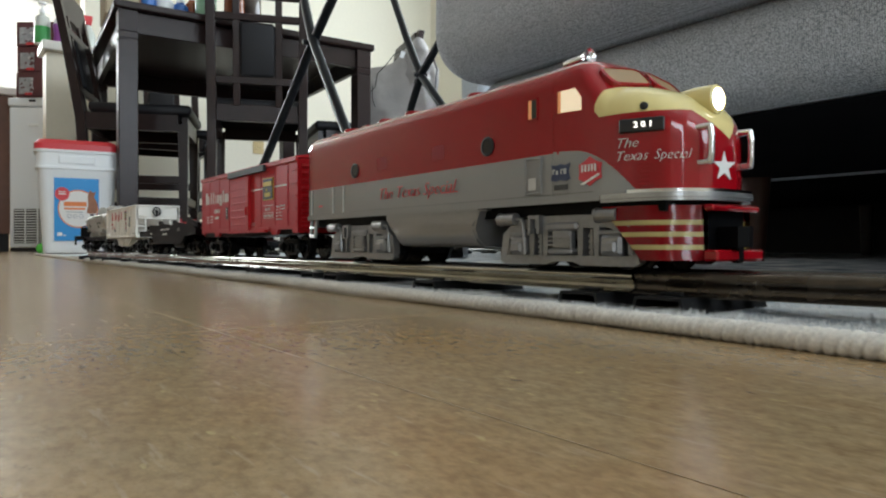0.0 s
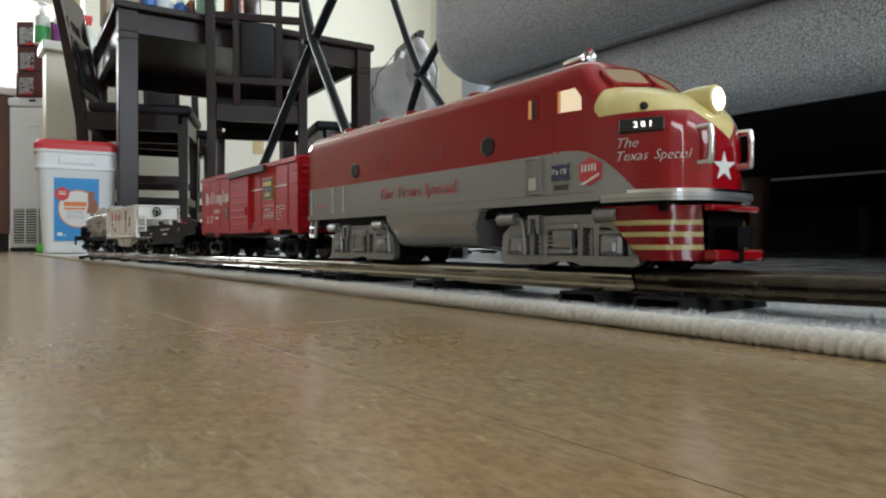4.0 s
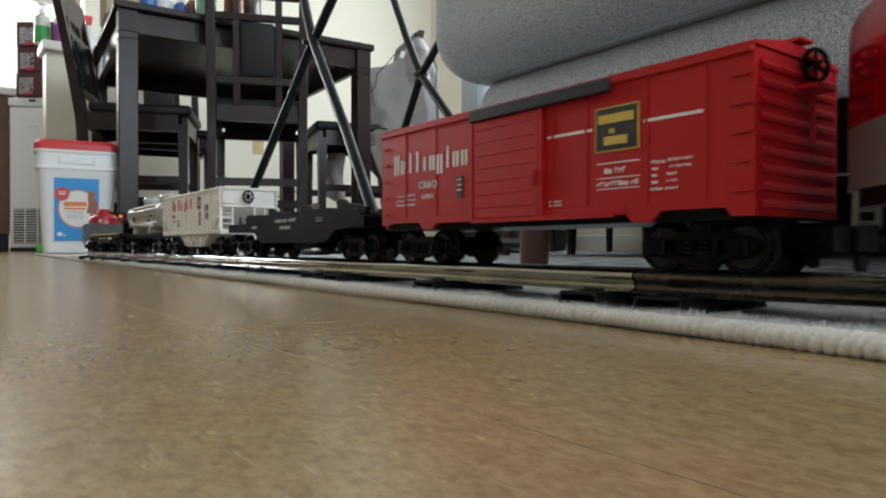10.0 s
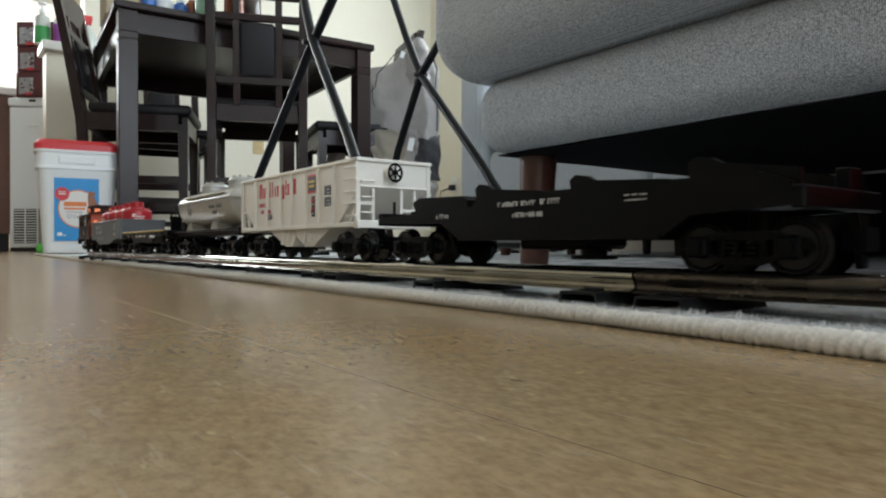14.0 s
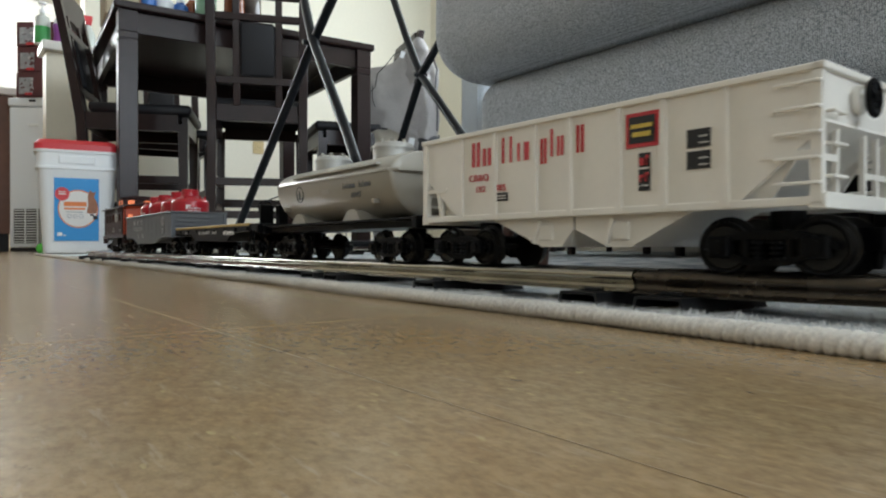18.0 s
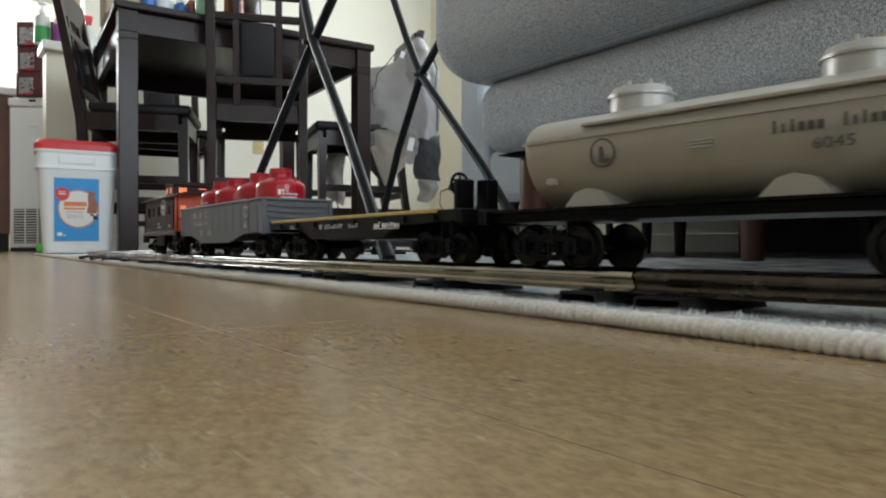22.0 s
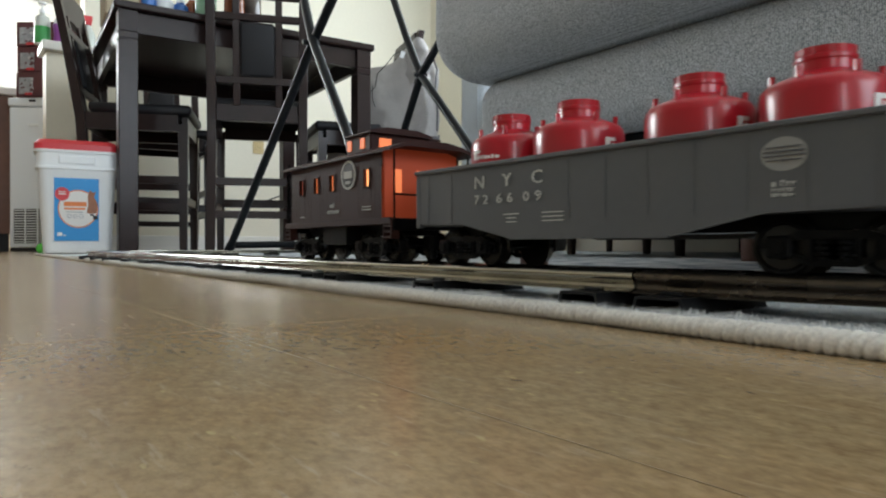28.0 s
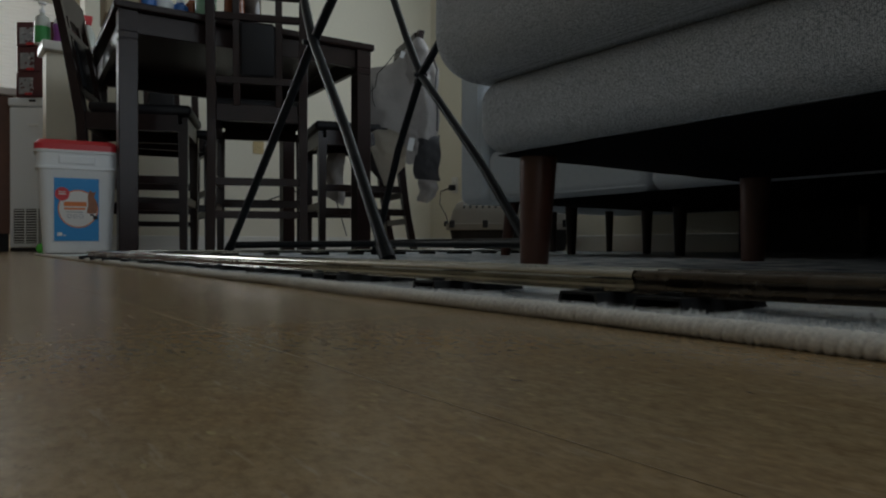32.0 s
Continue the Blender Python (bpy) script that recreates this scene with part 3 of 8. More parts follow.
def stand():
    """A folding stand of two crossed tube frames, each tube bent at its pivot."""
    t = thing("folding_stand", pose(0, 0, 0), "black tubular folding stand with crossed legs", "stand")
    r = 0.0098
    for row in ([(-1.7471, 0.5996, 0.018), (-1.3071, 0.6247, 0.4514), (-1.209, 0.6231, 0.52), (-0.99, 0.62, 0.69)],
                [(-0.8443, 0.5236, 0.016), (-1.0763, 0.5817, 0.2385), (-1.2874, 0.6178, 0.4596), (-1.3909, 0.647, 0.5786), (-1.60, 0.70, 0.84)],
                [(-1.7258, 1.0308, 0.018), (-1.5592, 1.0053, 0.2948), (-1.3994, 0.9701, 0.4618), (-1.2551, 0.9638, 0.5681), (-0.99, 0.95, 0.74)],
                [(-0.925, 0.900, 0.018), (-1.1243, 0.9361, 0.2118), (-1.3994, 0.9701, 0.4618), (-1.486, 0.9884, 0.569), (-1.6104, 1.0233, 0.7251), (-1.72, 1.05, 0.87)]):
        leg_ = part("tube_leg", rods([Vector(p) for p in row], r, 16), BLACKTUBE, t, "", True)
        foot = Vector(row[0])
        up = (Vector(row[1]) - foot).normalized()
        part("rubber_foot", rod(foot - up * 0.012, foot + up * 0.020, r * 1.22, 16), BLACKTUBE, leg_, "black rubber foot cap", True)
    part("foot_bar", rods([(-1.7427, 0.6055, 0.0319), (-1.6386, 0.9805, 0.0360), (-1.7258, 1.0308, 0.036)], 0.0090, 12), BLACKTUBE, t, "", True)
    part("foot_bar", rods([(-1.6386, 0.9805, 0.0370), (-0.93, 0.8894, 0.0352)], 0.0098, 12), BLACKTUBE, t, "", True)
    for c in ((-1.297, 0.621, 0.4555), (-1.3994, 0.9701, 0.4618)):
        c = Vector(c)
        p = part("pivot", rod(c + Vector((-0.006, -0.017, 0)), c + Vector((0.004, 0.015, 0)), 0.0055, 12), BLACKTUBE, t, "", True)
        part("bolt_head", rod(c + Vector((-0.0066, -0.0185, 0)), c + Vector((-0.006, -0.017, 0)), 0.0035, 6), TREAD_STEEL, p)
    part("top_bar", rods([(-0.99, 0.62, 0.69), (-0.99, 0.95, 0.74)], r, 12), BLACKTUBE, t, "", True)
    part("top_bar", rods([(-1.60, 0.70, 0.84), (-1.72, 1.05, 0.87)], r, 12), BLACKTUBE, t, "", True)


stand()


def pail():
    t = thing("pail", pose(-2.8325, 0.404, 0.0, 0, 0, 81), "white plastic litter pail with a red lid and blue label", "pail")
    w0, w1, h = 0.115, 0.132, 0.392

    def ring(w, z, r=0.035, n=5):
        pts = []
        for cx, cy, a0 in ((1, 1, 0), (-1, 1, 90), (-1, -1, 180), (1, -1, 270)):
            for i in range(n + 1):
                a = radians(a0 + 90 * i / n)
                pts.append((0.955 * (cx * (w - r) + r * math.cos(a)), cy * (w * 0.9 - r) + r * math.sin(a), z))
        return pts
    body = loft([ring(w0 - 0.01, 0.0), ring(w0, 0.006), ring(w1, 0.30), ring(w1 + 0.001, 0.302), ring(w1 + 0.008, 0.304), ring(w1 + 0.008, 0.312), ring(w1 + 0.002, 0.314), ring(w1 + 0.003, 0.362), ring(w1 + 0.008, 0.364), ring(w1 + 0.008, 0.376)])
    part("tub", body, WHITEPLASTIC, t, "", True)
    lid = loft([ring(w1 + 0.010, 0.370), ring(w1 + 0.010, 0.392), ring(w1 - 0.004, 0.408), ring(w1 - 0.02, 0.409), ring(w1 - 0.025, 0.404)])
    part("lid", lid, REDPLASTIC, t, "red plastic lid", True)
    part("lid_rim", loft([ring(w1 + 0.011, 0.362), ring(w1 + 0.012, 0.371), ring(w1 + 0.010, 0.3715)]), WHITEPLASTIC, t, "", True)
    part("handle_recess", box(-0.058, 0.058, -(w1 * 0.9) - 0.007, -(w1 * 0.9) + 0.004, 0.322, 0.352, 0.003), WHITEPLASTIC, t)
    lean = math.atan((w1 - w0) * 0.9 / 0.294)
    face = Matrix.Translation((0, -w0 * 0.9 - 0.0035, 0.0)) @ Matrix.Rotation(lean, 4, "X")
    BLUE = material("blue_label", (0.03, 0.30, 0.70), 0.35, grain=0.05)
    LWHITE = material("label_white", (0.8, 0.78, 0.76), 0.4)
    LORANGE = material("label_orange", (0.75, 0.22, 0.06), 0.45)
    LRED = material("label_red", (0.62, 0.05, 0.06), 0.4)
    LBROWN = material("label_brown", (0.32, 0.13, 0.07), 0.5, blotch=0.3, blotch_scale=60)
    LGREY = material("label_grey", (0.35, 0.37, 0.42), 0.5)

    def flat(bm, m):
        bmesh.ops.transform(bm, matrix=face @ Matrix.Translation((-0.003, 0, 0)) @ Matrix.Diagonal((0.94, 1, 1, 1)), verts=bm.verts)
        return bm

    def disc(cx, cz, r, y, sx=1.0):
        return lathe([(0, 0), (r, 0), (r, 0.0006), (0, 0.0006)], 40, Matrix.Translation((cx, y, cz)) @ Matrix.Diagonal((sx, 1, 1, 1)) @ TURN_X)
    part("label", flat(box(-0.074, 0.076, -0.0010, 0.0006, 0.048, 0.272), 0), BLUE, t, "blue printed label")
    for nm, bm, mat in (("label_ring", disc(0.006, 0.163, 0.068, -0.0012), LORANGE), ("label_disc", disc(0.006, 0.163, 0.064, -0.0020), LWHITE),
                        ("label_badge", disc(-0.047, 0.215, 0.024, -0.0028), LRED)):
        part(nm, flat(bm, 0), mat, t)
    for nm, b, mat in (("label_bar", (-0.042, 0.034, -0.0034, -0.0026, 0.172, 0.188), LORANGE), ("label_bar", (-0.040, 0.030, -0.0034, -0.0026, 0.160, 0.167), LORANGE),
                       ("label_bar", (-0.034, 0.022, -0.0034, -0.0026, 0.150, 0.153), LGREY), ("label_bar", (-0.064, -0.047, -0.0018, -0.0009, 0.066, 0.078), LWHITE),
                       ("label_bar", (-0.044, -0.036, -0.0018, -0.0009, 0.066, 0.070), LWHITE), ("label_bar", (-0.06, -0.034, -0.0036, -0.0028, 0.213, 0.217), LWHITE),
                       ("label_bar", (-0.058, -0.036, -0.0036, -0.0028, 0.221, 0.224), LWHITE)):
        part(nm, flat(box(*b), 0), mat, t)
    cat = prism([(0.034, 0.150), (0.052, 0.145), (0.068, 0.150), (0.073, 0.18), (0.060, 0.205), (0.066, 0.228), (0.056, 0.222), (0.046, 0.232), (0.038, 0.21), (0.040, 0.18)], -0.0046, -0.0022, "y")
    part("label_picture", flat(cat, 0), LBROWN, t)
    for cx in (-0.024, -0.004, 0.016):
        part("label_ring", flat(disc(cx, 0.137, 0.0075, -0.0030), 0), LGREY, t)
        part("label_disc", flat(disc(cx, 0.137, 0.0055, -0.0036), 0), LWHITE, t)
    part("label_picture", flat(boxes([(0.046, 0.058, -0.0034, -0.0026, 0.138, 0.144), (0.056, 0.072, -0.0034, -0.0026, 0.126, 0.140)]), 0), DARKGREY, t)


pail()

# ---- jacket on the chair ----


def jacket():
    t = thing("jacket", pose(-2.715, 1.785, 0, 0, 0, 53.4), "grey fleece jacket hanging over a dining chair's back", "jacket")

    def bump(u, c, w):
        return math.exp(-((u - c) / w) ** 2)

    def drape(x0, x1, y, z_top, z_bot, amp, folds, seed, bulge=0.03, lean=0.0, n=34):
        """A hanging cloth panel: soft pleats that deepen downwards, slack cross wrinkles and a rounded top."""
        bm = bmesh.new()
        rows = []
        for j in range(n + 1):
            v = j / n
            row = []
            for i in range(n + 1):
                u = i / n
                zt, zb = z_top(u), z_bot(u)
                z = zt + (zb - zt) * v
                x = x0 + (x1 - x0) * u + lean * (v - 0.5) + 0.006 * math.sin(9 * v + seed) * (0.3 + v)
                f = amp * (0.25 + 0.75 * v) * math.sin(folds * u * 6.28 + seed + 1.6 * math.sin(3.3 * v + seed))
                wr = 0.009 * noise.noise(Vector((x * 18 + z * 9, z * 20, seed))) + 0.004 * noise.noise(Vector((x * 50, z * 42, seed + 5)))
                row.append(bm.verts.new((x, y + f + wr - bulge * math.sin(math.pi * u) * (0.4 + 0.6 * v) + 0.05 * (1 - v) ** 6, z)))
            rows.append(row)
        for a, b in zip(rows, rows[1:]):
            for i in range(n):
                bm.faces.new((a[i], a[i + 1], b[i + 1], b[i]))
        bmesh.ops.solidify(bm, geom=bm.faces[:], thickness=0.006)
        return bm
    part("back_panel", drape(-0.205, 0.165, 0.0, lambda u: 0.895 + 0.035 * u + 0.10 * bump(u, 0.67, 0.20) - 0.05 * u ** 8, lambda u: 0.575 + 0.02 * math.sin(7 * u), 0.016, 2.3, 1.0, 0.045), JACKET, t, "", True)
    part("hood", drape(0.012, 0.135, -0.035, lambda u: 0.93 + 0.105 * math.sin(math.pi * min(1.0, u * 1.05)) ** 0.6, lambda u: 0.80 + 0.02 * u, 0.008, 1.0, 5.0, 0.055), JACKET, t, "rolled collar of the jacket", True)
    part("side_panel", drape(0.055, 0.165, -0.055, lambda u: 0.93 - 0.05 * u * u, lambda u: 0.545 - 0.03 * u, 0.014, 1.4, 2.0, 0.035), JACKET, t, "", True)
    part("front_fold", drape(0.0, 0.085, -0.060, lambda u: 0.63 + 0.03 * u, lambda u: 0.415 + 0.10 * (u - 0.3) ** 2, 0.010, 0.9, 8.0, 0.025, 0.03), JACKET, t, "", True)
    part("lining", drape(-0.19, -0.085, -0.020, lambda u: 0.625 - 0.01 * u, lambda u: 0.44 - 0.13 * u ** 0.7, 0.008, 0.9, 6.0, 0.02), JACKETDARK, t, "charcoal fleece lining", True)
    part("front_panel", drape(-0.165, 0.012, -0.045, lambda u: 0.622 - 0.015 * u, lambda u: 0.52 - 0.21 * min(1.0, u / 0.45) + 0.10 * max(0.0, u - 0.45) / 0.55, 0.012, 1.2, 3.0, 0.03), KHAKI, t, "khaki lining turned out", True)
    part("pocket_panel", drape(0.052, 0.172, -0.085, lambda u: 0.56 + 0.03 * bump(u, 0.3, 0.25), lambda u: 0.345 - 0.012 * u, 0.006, 0.8, 4.0, 0.02), JACKETDARK, t, "charcoal fleece side", True)
    part("lower_panel", drape(0.070, 0.160, -0.060, lambda u: 0.36, lambda u: 0.215 + 0.05 * abs(u - 0.55) + 0.03 * u, 0.010, 1.1, 9.0, 0.02), JACKET, t, "", True)
    part("sleeve", drape(-0.40, -0.31, 0.12, lambda u: 0.50, lambda u: 0.23 + 0.05 * (1 - u), 0.014, 0.9, 7.0, 0.035), JACKET, t, "hanging grey sleeve", True)
    part("piping", rods([(0.135, -0.075, 0.93), (0.158, -0.075, 0.86), (0.150, -0.085, 0.76), (0.160, -0.085, 0.66), (0.158, -0.09, 0.57)], 0.0045, 8), JACKETDARK, t, "dark piping down the side")
    for row in ([(-0.015, -0.052, 0.955), (-0.045, -0.060, 0.935), (-0.085, -0.062, 0.885), (-0.125, -0.055, 0.845), (-0.135, -0.052, 0.785), (-0.165, -0.045, 0.755)],
                [(0.085, -0.085, 0.815), (0.055, -0.088, 0.81), (0.050, -0.086, 0.775)], [(-0.148, -0.048, 0.79), (-0.150, -0.05, 0.73), (-0.135, -0.05, 0.69)]):
        part("drawcord", rods(row, 0.0022, 6), DARKGREY, t, "thin dark drawcord")
    tg = box(-0.014, 0.014, -0.001, 0.001, -0.03, 0.03, 0.0006)
    bmesh.ops.transform(tg, matrix=pose(0.036, -0.100, 0.505, 0, 12, 0), verts=tg.verts)
    part("tag", tg, WHITEPLASTIC, t, "white care tag")
    tg = box(-0.010, 0.010, -0.001, 0.001, -0.016, 0.016, 0.0006)
    bmesh.ops.transform(tg, matrix=pose(-0.004, -0.078, 0.930, 0, 18, 0), verts=tg.verts)
    part("tag", tg, WHITEPLASTIC, t, "white care tag")


jacket()

# ---- kitchen side ----


def kitchen():
    wallend = structure("wall_bar", box(-3.94, -3.80, 0.405, 0.62, 0, 0.985), WALL, "cream half wall beside the kitchen", "wall")
    top = structure("trim", box(-3.97, -3.76, 0.385, 0.66, 0.986, 1.03, 0.004), TRIM, "white bar-height ledge on the half wall", "ledge")
    ENAMEL = material("white_enamel", (0.86, 0.89, 0.93), 0.2, grain=0.02)
    f = thing("appliance", pose(-4.4205, 0.291, 0, 0, 0, 53), "white upright appliance with a dark vent grille", "appliance")
    part("cabinet", box(0.0, 0.415, 0.0, 0.35, 0.02, 0.80, 0.012, 3), ENAMEL, f)
    part("lid", box(-0.004, 0.419, -0.006, 0.35, 0.802, 0.852, 0.010, 3), ENAMEL, f)
    part("foot", box(0.0, 0.38, 0.01, 0.34, 0.0, 0.02), DARKGREY, f)
    part("grille_backing", box(0.024, 0.235, -0.004, 0.002, 0.045, 0.235), DARKGREY, f, "dark grille opening")
    for i in range(13):
        part("grille_slat", box(0.024, 0.235, -0.008, -0.003, 0.050 + 0.0145 * i, 0.0555 + 0.0145 * i), WHITEPLASTIC, f)
    for i in range(4):
        part("grille_bar", box(0.024 + 0.068 * i, 0.029 + 0.068 * i, -0.0095, -0.004, 0.045, 0.235), WHITEPLASTIC, f)
    part("latch", box(0.118, 0.155, -0.009, -0.0055, 0.826, 0.838, 0.002), DARKGREY, f, "small dark latch on the lid's edge")
    part("handle", box(0.115, 0.170, -0.012, -0.001, 0.690, 0.705, 0.003), WHITEPLASTIC, f)
    CARTON = material("carton_red", (0.10, 0.025, 0.03), 0.45, grain=0.2, scale=40, blotch=0.5, blotch_scale=22)
    CARTONP = material("carton_print", (0.33, 0.34, 0.36), 0.45, blotch=0.5, blotch_scale=45)
    CARTONL = material("carton_pale_print", (0.55, 0.54, 0.55), 0.45, blotch=0.4, blotch_scale=60)
    for i in range(3):
        c = thing("drink_carton", pose(-4.401 + 0.006 * i, 0.280 + 0.004 * (i % 2), 0.853 + 0.138 * i, 0, 0, 49 + 3 * (i - 1)), "dark red printed drink carton in a stack", "carton", "stacked cartons")
        part("carton", box(0.04, 0.40, 0.02, 0.20, 0, 0.136, 0.003), CARTON, c)
        rnd = random.Random(40 + i)
        part("printed_panel", box(0.060, 0.142, 0.0176, 0.0205, 0.016, 0.104), CARTONP, c, "pale grey printed panel")
        for k in range(12):
            a, z = rnd.uniform(0.06, 0.135), rnd.uniform(0.02, 0.095)
            b, h = rnd.uniform(0.008, 0.030), rnd.uniform(0.005, 0.020)
            part("printed_panel", prism([(a, z), (min(a + b, 0.15), z + 0.3 * h), (min(a + b * 0.8, 0.15), z + h), (a + 0.1 * b, z + 0.8 * h)], 0.0172 - 0.0002 * k, 0.0205, "y"), (CARTON, CARTONL, CARTON, CARTONP)[k % 4], c)
        part("printed_panel", box(0.100, 0.14, 0.0135, 0.0205, 0.008, 0.020), REDPLASTIC, c)
    CLEAR = material("clear_plastic", (0.62, 0.66, 0.62), 0.15)
    GREEN = material("green_label", (0.06, 0.36, 0.10), 0.4)
    PURPLE = material("purple_plastic", (0.28, 0.07, 0.34), 0.35)
    b = thing("soap_bottle", pose(-3.882, 0.398, 1.031), "clear pump bottle with a green label", "bottle")
    part("bottle", lathe([(0, 0), (0.033, 0), (0.036, 0.004), (0.036, 0.12), (0.030, 0.14), (0.012, 0.15), (0.012, 0.16)], 24), CLEAR, b, "", True)
    part("label", lathe([(0.0363, 0.004), (0.0368, 0.006), (0.0368, 0.085), (0.0363, 0.087)], 24), GREEN, b, "green label", True)
    part("pump", lathe([(0.014, 0.158), (0.014, 0.175), (0.005, 0.178), (0.005, 0.2), (0.02, 0.203), (0.02, 0.212), (0, 0.214)], 16), WHITEPLASTIC, b, "", True)
    b = thing("detergent_bottle", pose(-3.84, 0.475, 1.031), "purple and white detergent bottle", "bottle")
    part("bottle", lathe([(0, 0), (0.03, 0), (0.034, 0.01), (0.030, 0.05), (0.036, 0.10), (0.02, 0.15), (0.012, 0.16), (0.012, 0.18), (0, 0.18)], 20), WHITEPLASTIC, b, "", True)
    part("label", lathe([(0.0335, 0.012), (0.0352, 0.014), (0.0318, 0.05), (0.0375, 0.098), (0.0365, 0.1)], 20), PURPLE, b, "purple label", True)
    b = thing("spray_bottle", pose(-3.86, 0.60, 1.031), "spray bottle with a red trigger head", "bottle")
    part("bottle", lathe([(0, 0), (0.03, 0), (0.032, 0.01), (0.032, 0.08), (0.014, 0.12), (0.012, 0.13)], 20), CLEAR, b, "", True)
    part("trigger_head", boxes([(-0.014, 0.014, -0.014, 0.014, 0.131, 0.152), (-0.012, 0.012, -0.055, 0.018, 0.152, 0.178), (-0.006, 0.006, -0.04, -0.03, 0.115, 0.155)], 0.002), REDPLASTIC, b, "red trigger head")
    cab = thing("kitchen_cabinet", pose(-5.12, -0.08, 0), "brown wooden kitchen base cabinet", "cabinet")
    WOODB = material("oak_cabinet", (0.15, 0.062, 0.035), 0.5, grain=0.25, scale=30, blotch=0.2)
    part("body", box(0, 0.6, -1.6, 0.40, 0.1, 0.88), WOODB, cab)
    part("plinth", box(0.02, 0.56, -1.6, 0.38, 0.0, 0.1), DARKGREY, cab)
    part("countertop", box(-0.02, 0.63, -1.62, 0.42, 0.881, 0.92, 0.004), TRIM, cab)
    for i in range(3):
        d = part("door", box(0.601, 0.618, -1.2 + 0.52 * i, -0.72 + 0.52 * i, 0.14, 0.84, 0.003), WOODB, cab)
        part("handle", rod((0.63, -0.78 + 0.52 * i, 0.6), (0.63, -0.78 + 0.52 * i, 0.7), 0.005), TRIM, d)
    g = thing("green_ball", pose(-2.80, 0.285, 0.0), "small green rubber ball beside the pail", "ball")
    part("ball", lathe([(0.02 * math.sin(math.pi * i / 10), 0.02 - 0.02 * math.cos(math.pi * i / 10)) for i in range(11)], 18), material("green_rubber", (0.10, 0.5, 0.06), 0.6), g, "", True)


kitchen()


def outlet(m, label, mat):
    o = thing("wall_outlet", m, label, "outlet")
    part("plate", box(-0.035, 0.035, -0.006, 0, -0.057, 0.057, 0.002, 2), mat, o)
    for z in (-0.02, 0.02):
        s = part("socket", box(-0.016, 0.016, -0.008, -0.0055, z - 0.014, z + 0.014, 0.003), mat, o)
        part("slot", boxes([(-0.008, -0.006, -0.0085, -0.0075, z - 0.004, z + 0.006), (0.006, 0.008, -0.0085, -0.0075, z - 0.004, z + 0.006)]), DARKGREY, s)
    return o


IVORY = material("almond_plastic", (0.55, 0.42, 0.20), 0.45)
outlet(pose(-4.10, 1.595, 0.667, 0, 0, 90), "almond duplex outlet on the cream wall", IVORY)
o2 = outlet(pose(-3.80, 2.93, 0.463, 0, 0, 0), "ivory duplex outlet with a black plug", TRIM)
p = thing("power_plug", pose(-3.80, 2.93, 0.445), "black plug and cable in the wall outlet", "plug")
part("plug", box(-0.022, 0.022, -0.045, -0.009, -0.02, 0.02, 0.004), DARKGREY, p)
part("cable", rods([(0, -0.04, 0), (-0.04, -0.10, -0.03), (-0.02, -0.12, -0.12), (0.05, -0.12, -0.20), (0.12, -0.12, -0.34), (0.2, -0.12, -0.438)], 0.0035, 6), DARKGREY, p)


def pet_carrier():
    """A low plastic carrier: dark tub, beige ribbed lid, a rim between them and side latches."""
    t = thing("pet_carrier", pose(-2.80, 2.55, 0, 0, 0, 44), "beige and black plastic pet carrier on the floor", "pet carrier")
    SHELL = material("beige_shell", (0.34, 0.31, 0.27), 0.6, grain=0.08, scale=120, blotch=0.15)

    def ring(k, z, x=0.335, y=0.19, r=0.07, n=6):
        pts = []
        for cx, cy, a0 in ((1, 1, 0), (-1, 1, 90), (-1, -1, 180), (1, -1, 270)):
            for i in range(n + 1):
                a = radians(a0 + 90 * i / n)
                pts.append((k * (cx * (x - r) + r * math.cos(a)), k * (cy * (y - r) + r * math.sin(a)), z))
        return pts
    part("tub", loft([ring(0.86, 0.0), ring(0.90, 0.01), ring(0.97, 0.115)]), DARKGREY, t, "black plastic tub", True)
    part("rim", loft([ring(1.0, 0.116), ring(1.03, 0.118), ring(1.03, 0.150), ring(0.99, 0.152)]), SHELL, t, "", True)
    part("top_shell", loft([ring(0.97, 0.152), ring(0.93, 0.215), ring(0.86, 0.262), ring(0.72, 0.290), ring(0.5, 0.299)]), SHELL, t, "", True)
    for i in range(15):
        x = -0.238 + 0.034 * i
        sl = box(-0.005, 0.005, -0.002, 0.006, -0.018, 0.018, 0.001)
        bmesh.ops.transform(sl, matrix=Matrix.Translation((x, -0.166, 0.250)) @ Matrix.Rotation(radians(-42), 4, "X"), verts=sl.verts)
        part("vent_slot", sl, DARKGREY, t, "dark vent slot")
    for x in (-0.30, -0.12, 0.12, 0.30):
        part("latch", box(x - 0.014, x + 0.014, -0.215, -0.19, 0.128, 0.168, 0.005, 2), DARKGREY, t)
    part("knob", lathe([(0, -0.012), (0.014, -0.012), (0.016, 0.0), (0.010, 0.012), (0, 0.013)], 14, Matrix.Translation((-0.355, -0.05, 0.155)) @ TURN_Y), DARKGREY, t, "", True)


pet_carrier()
cbl = thing("power_cable", pose(0, 0, 0), "thin dark cable along the wall", "cable")
part("cable", rods([(-4.07, 1.45, 0.30), (-4.05, 1.62, 0.31), (-4.06, 1.8, 0.38), (-4.06, 2.1, 0.40), (-4.06, 2.2, 0.1)], 0.004, 6), DARKGREY, cbl)

# ---- things on the table ----


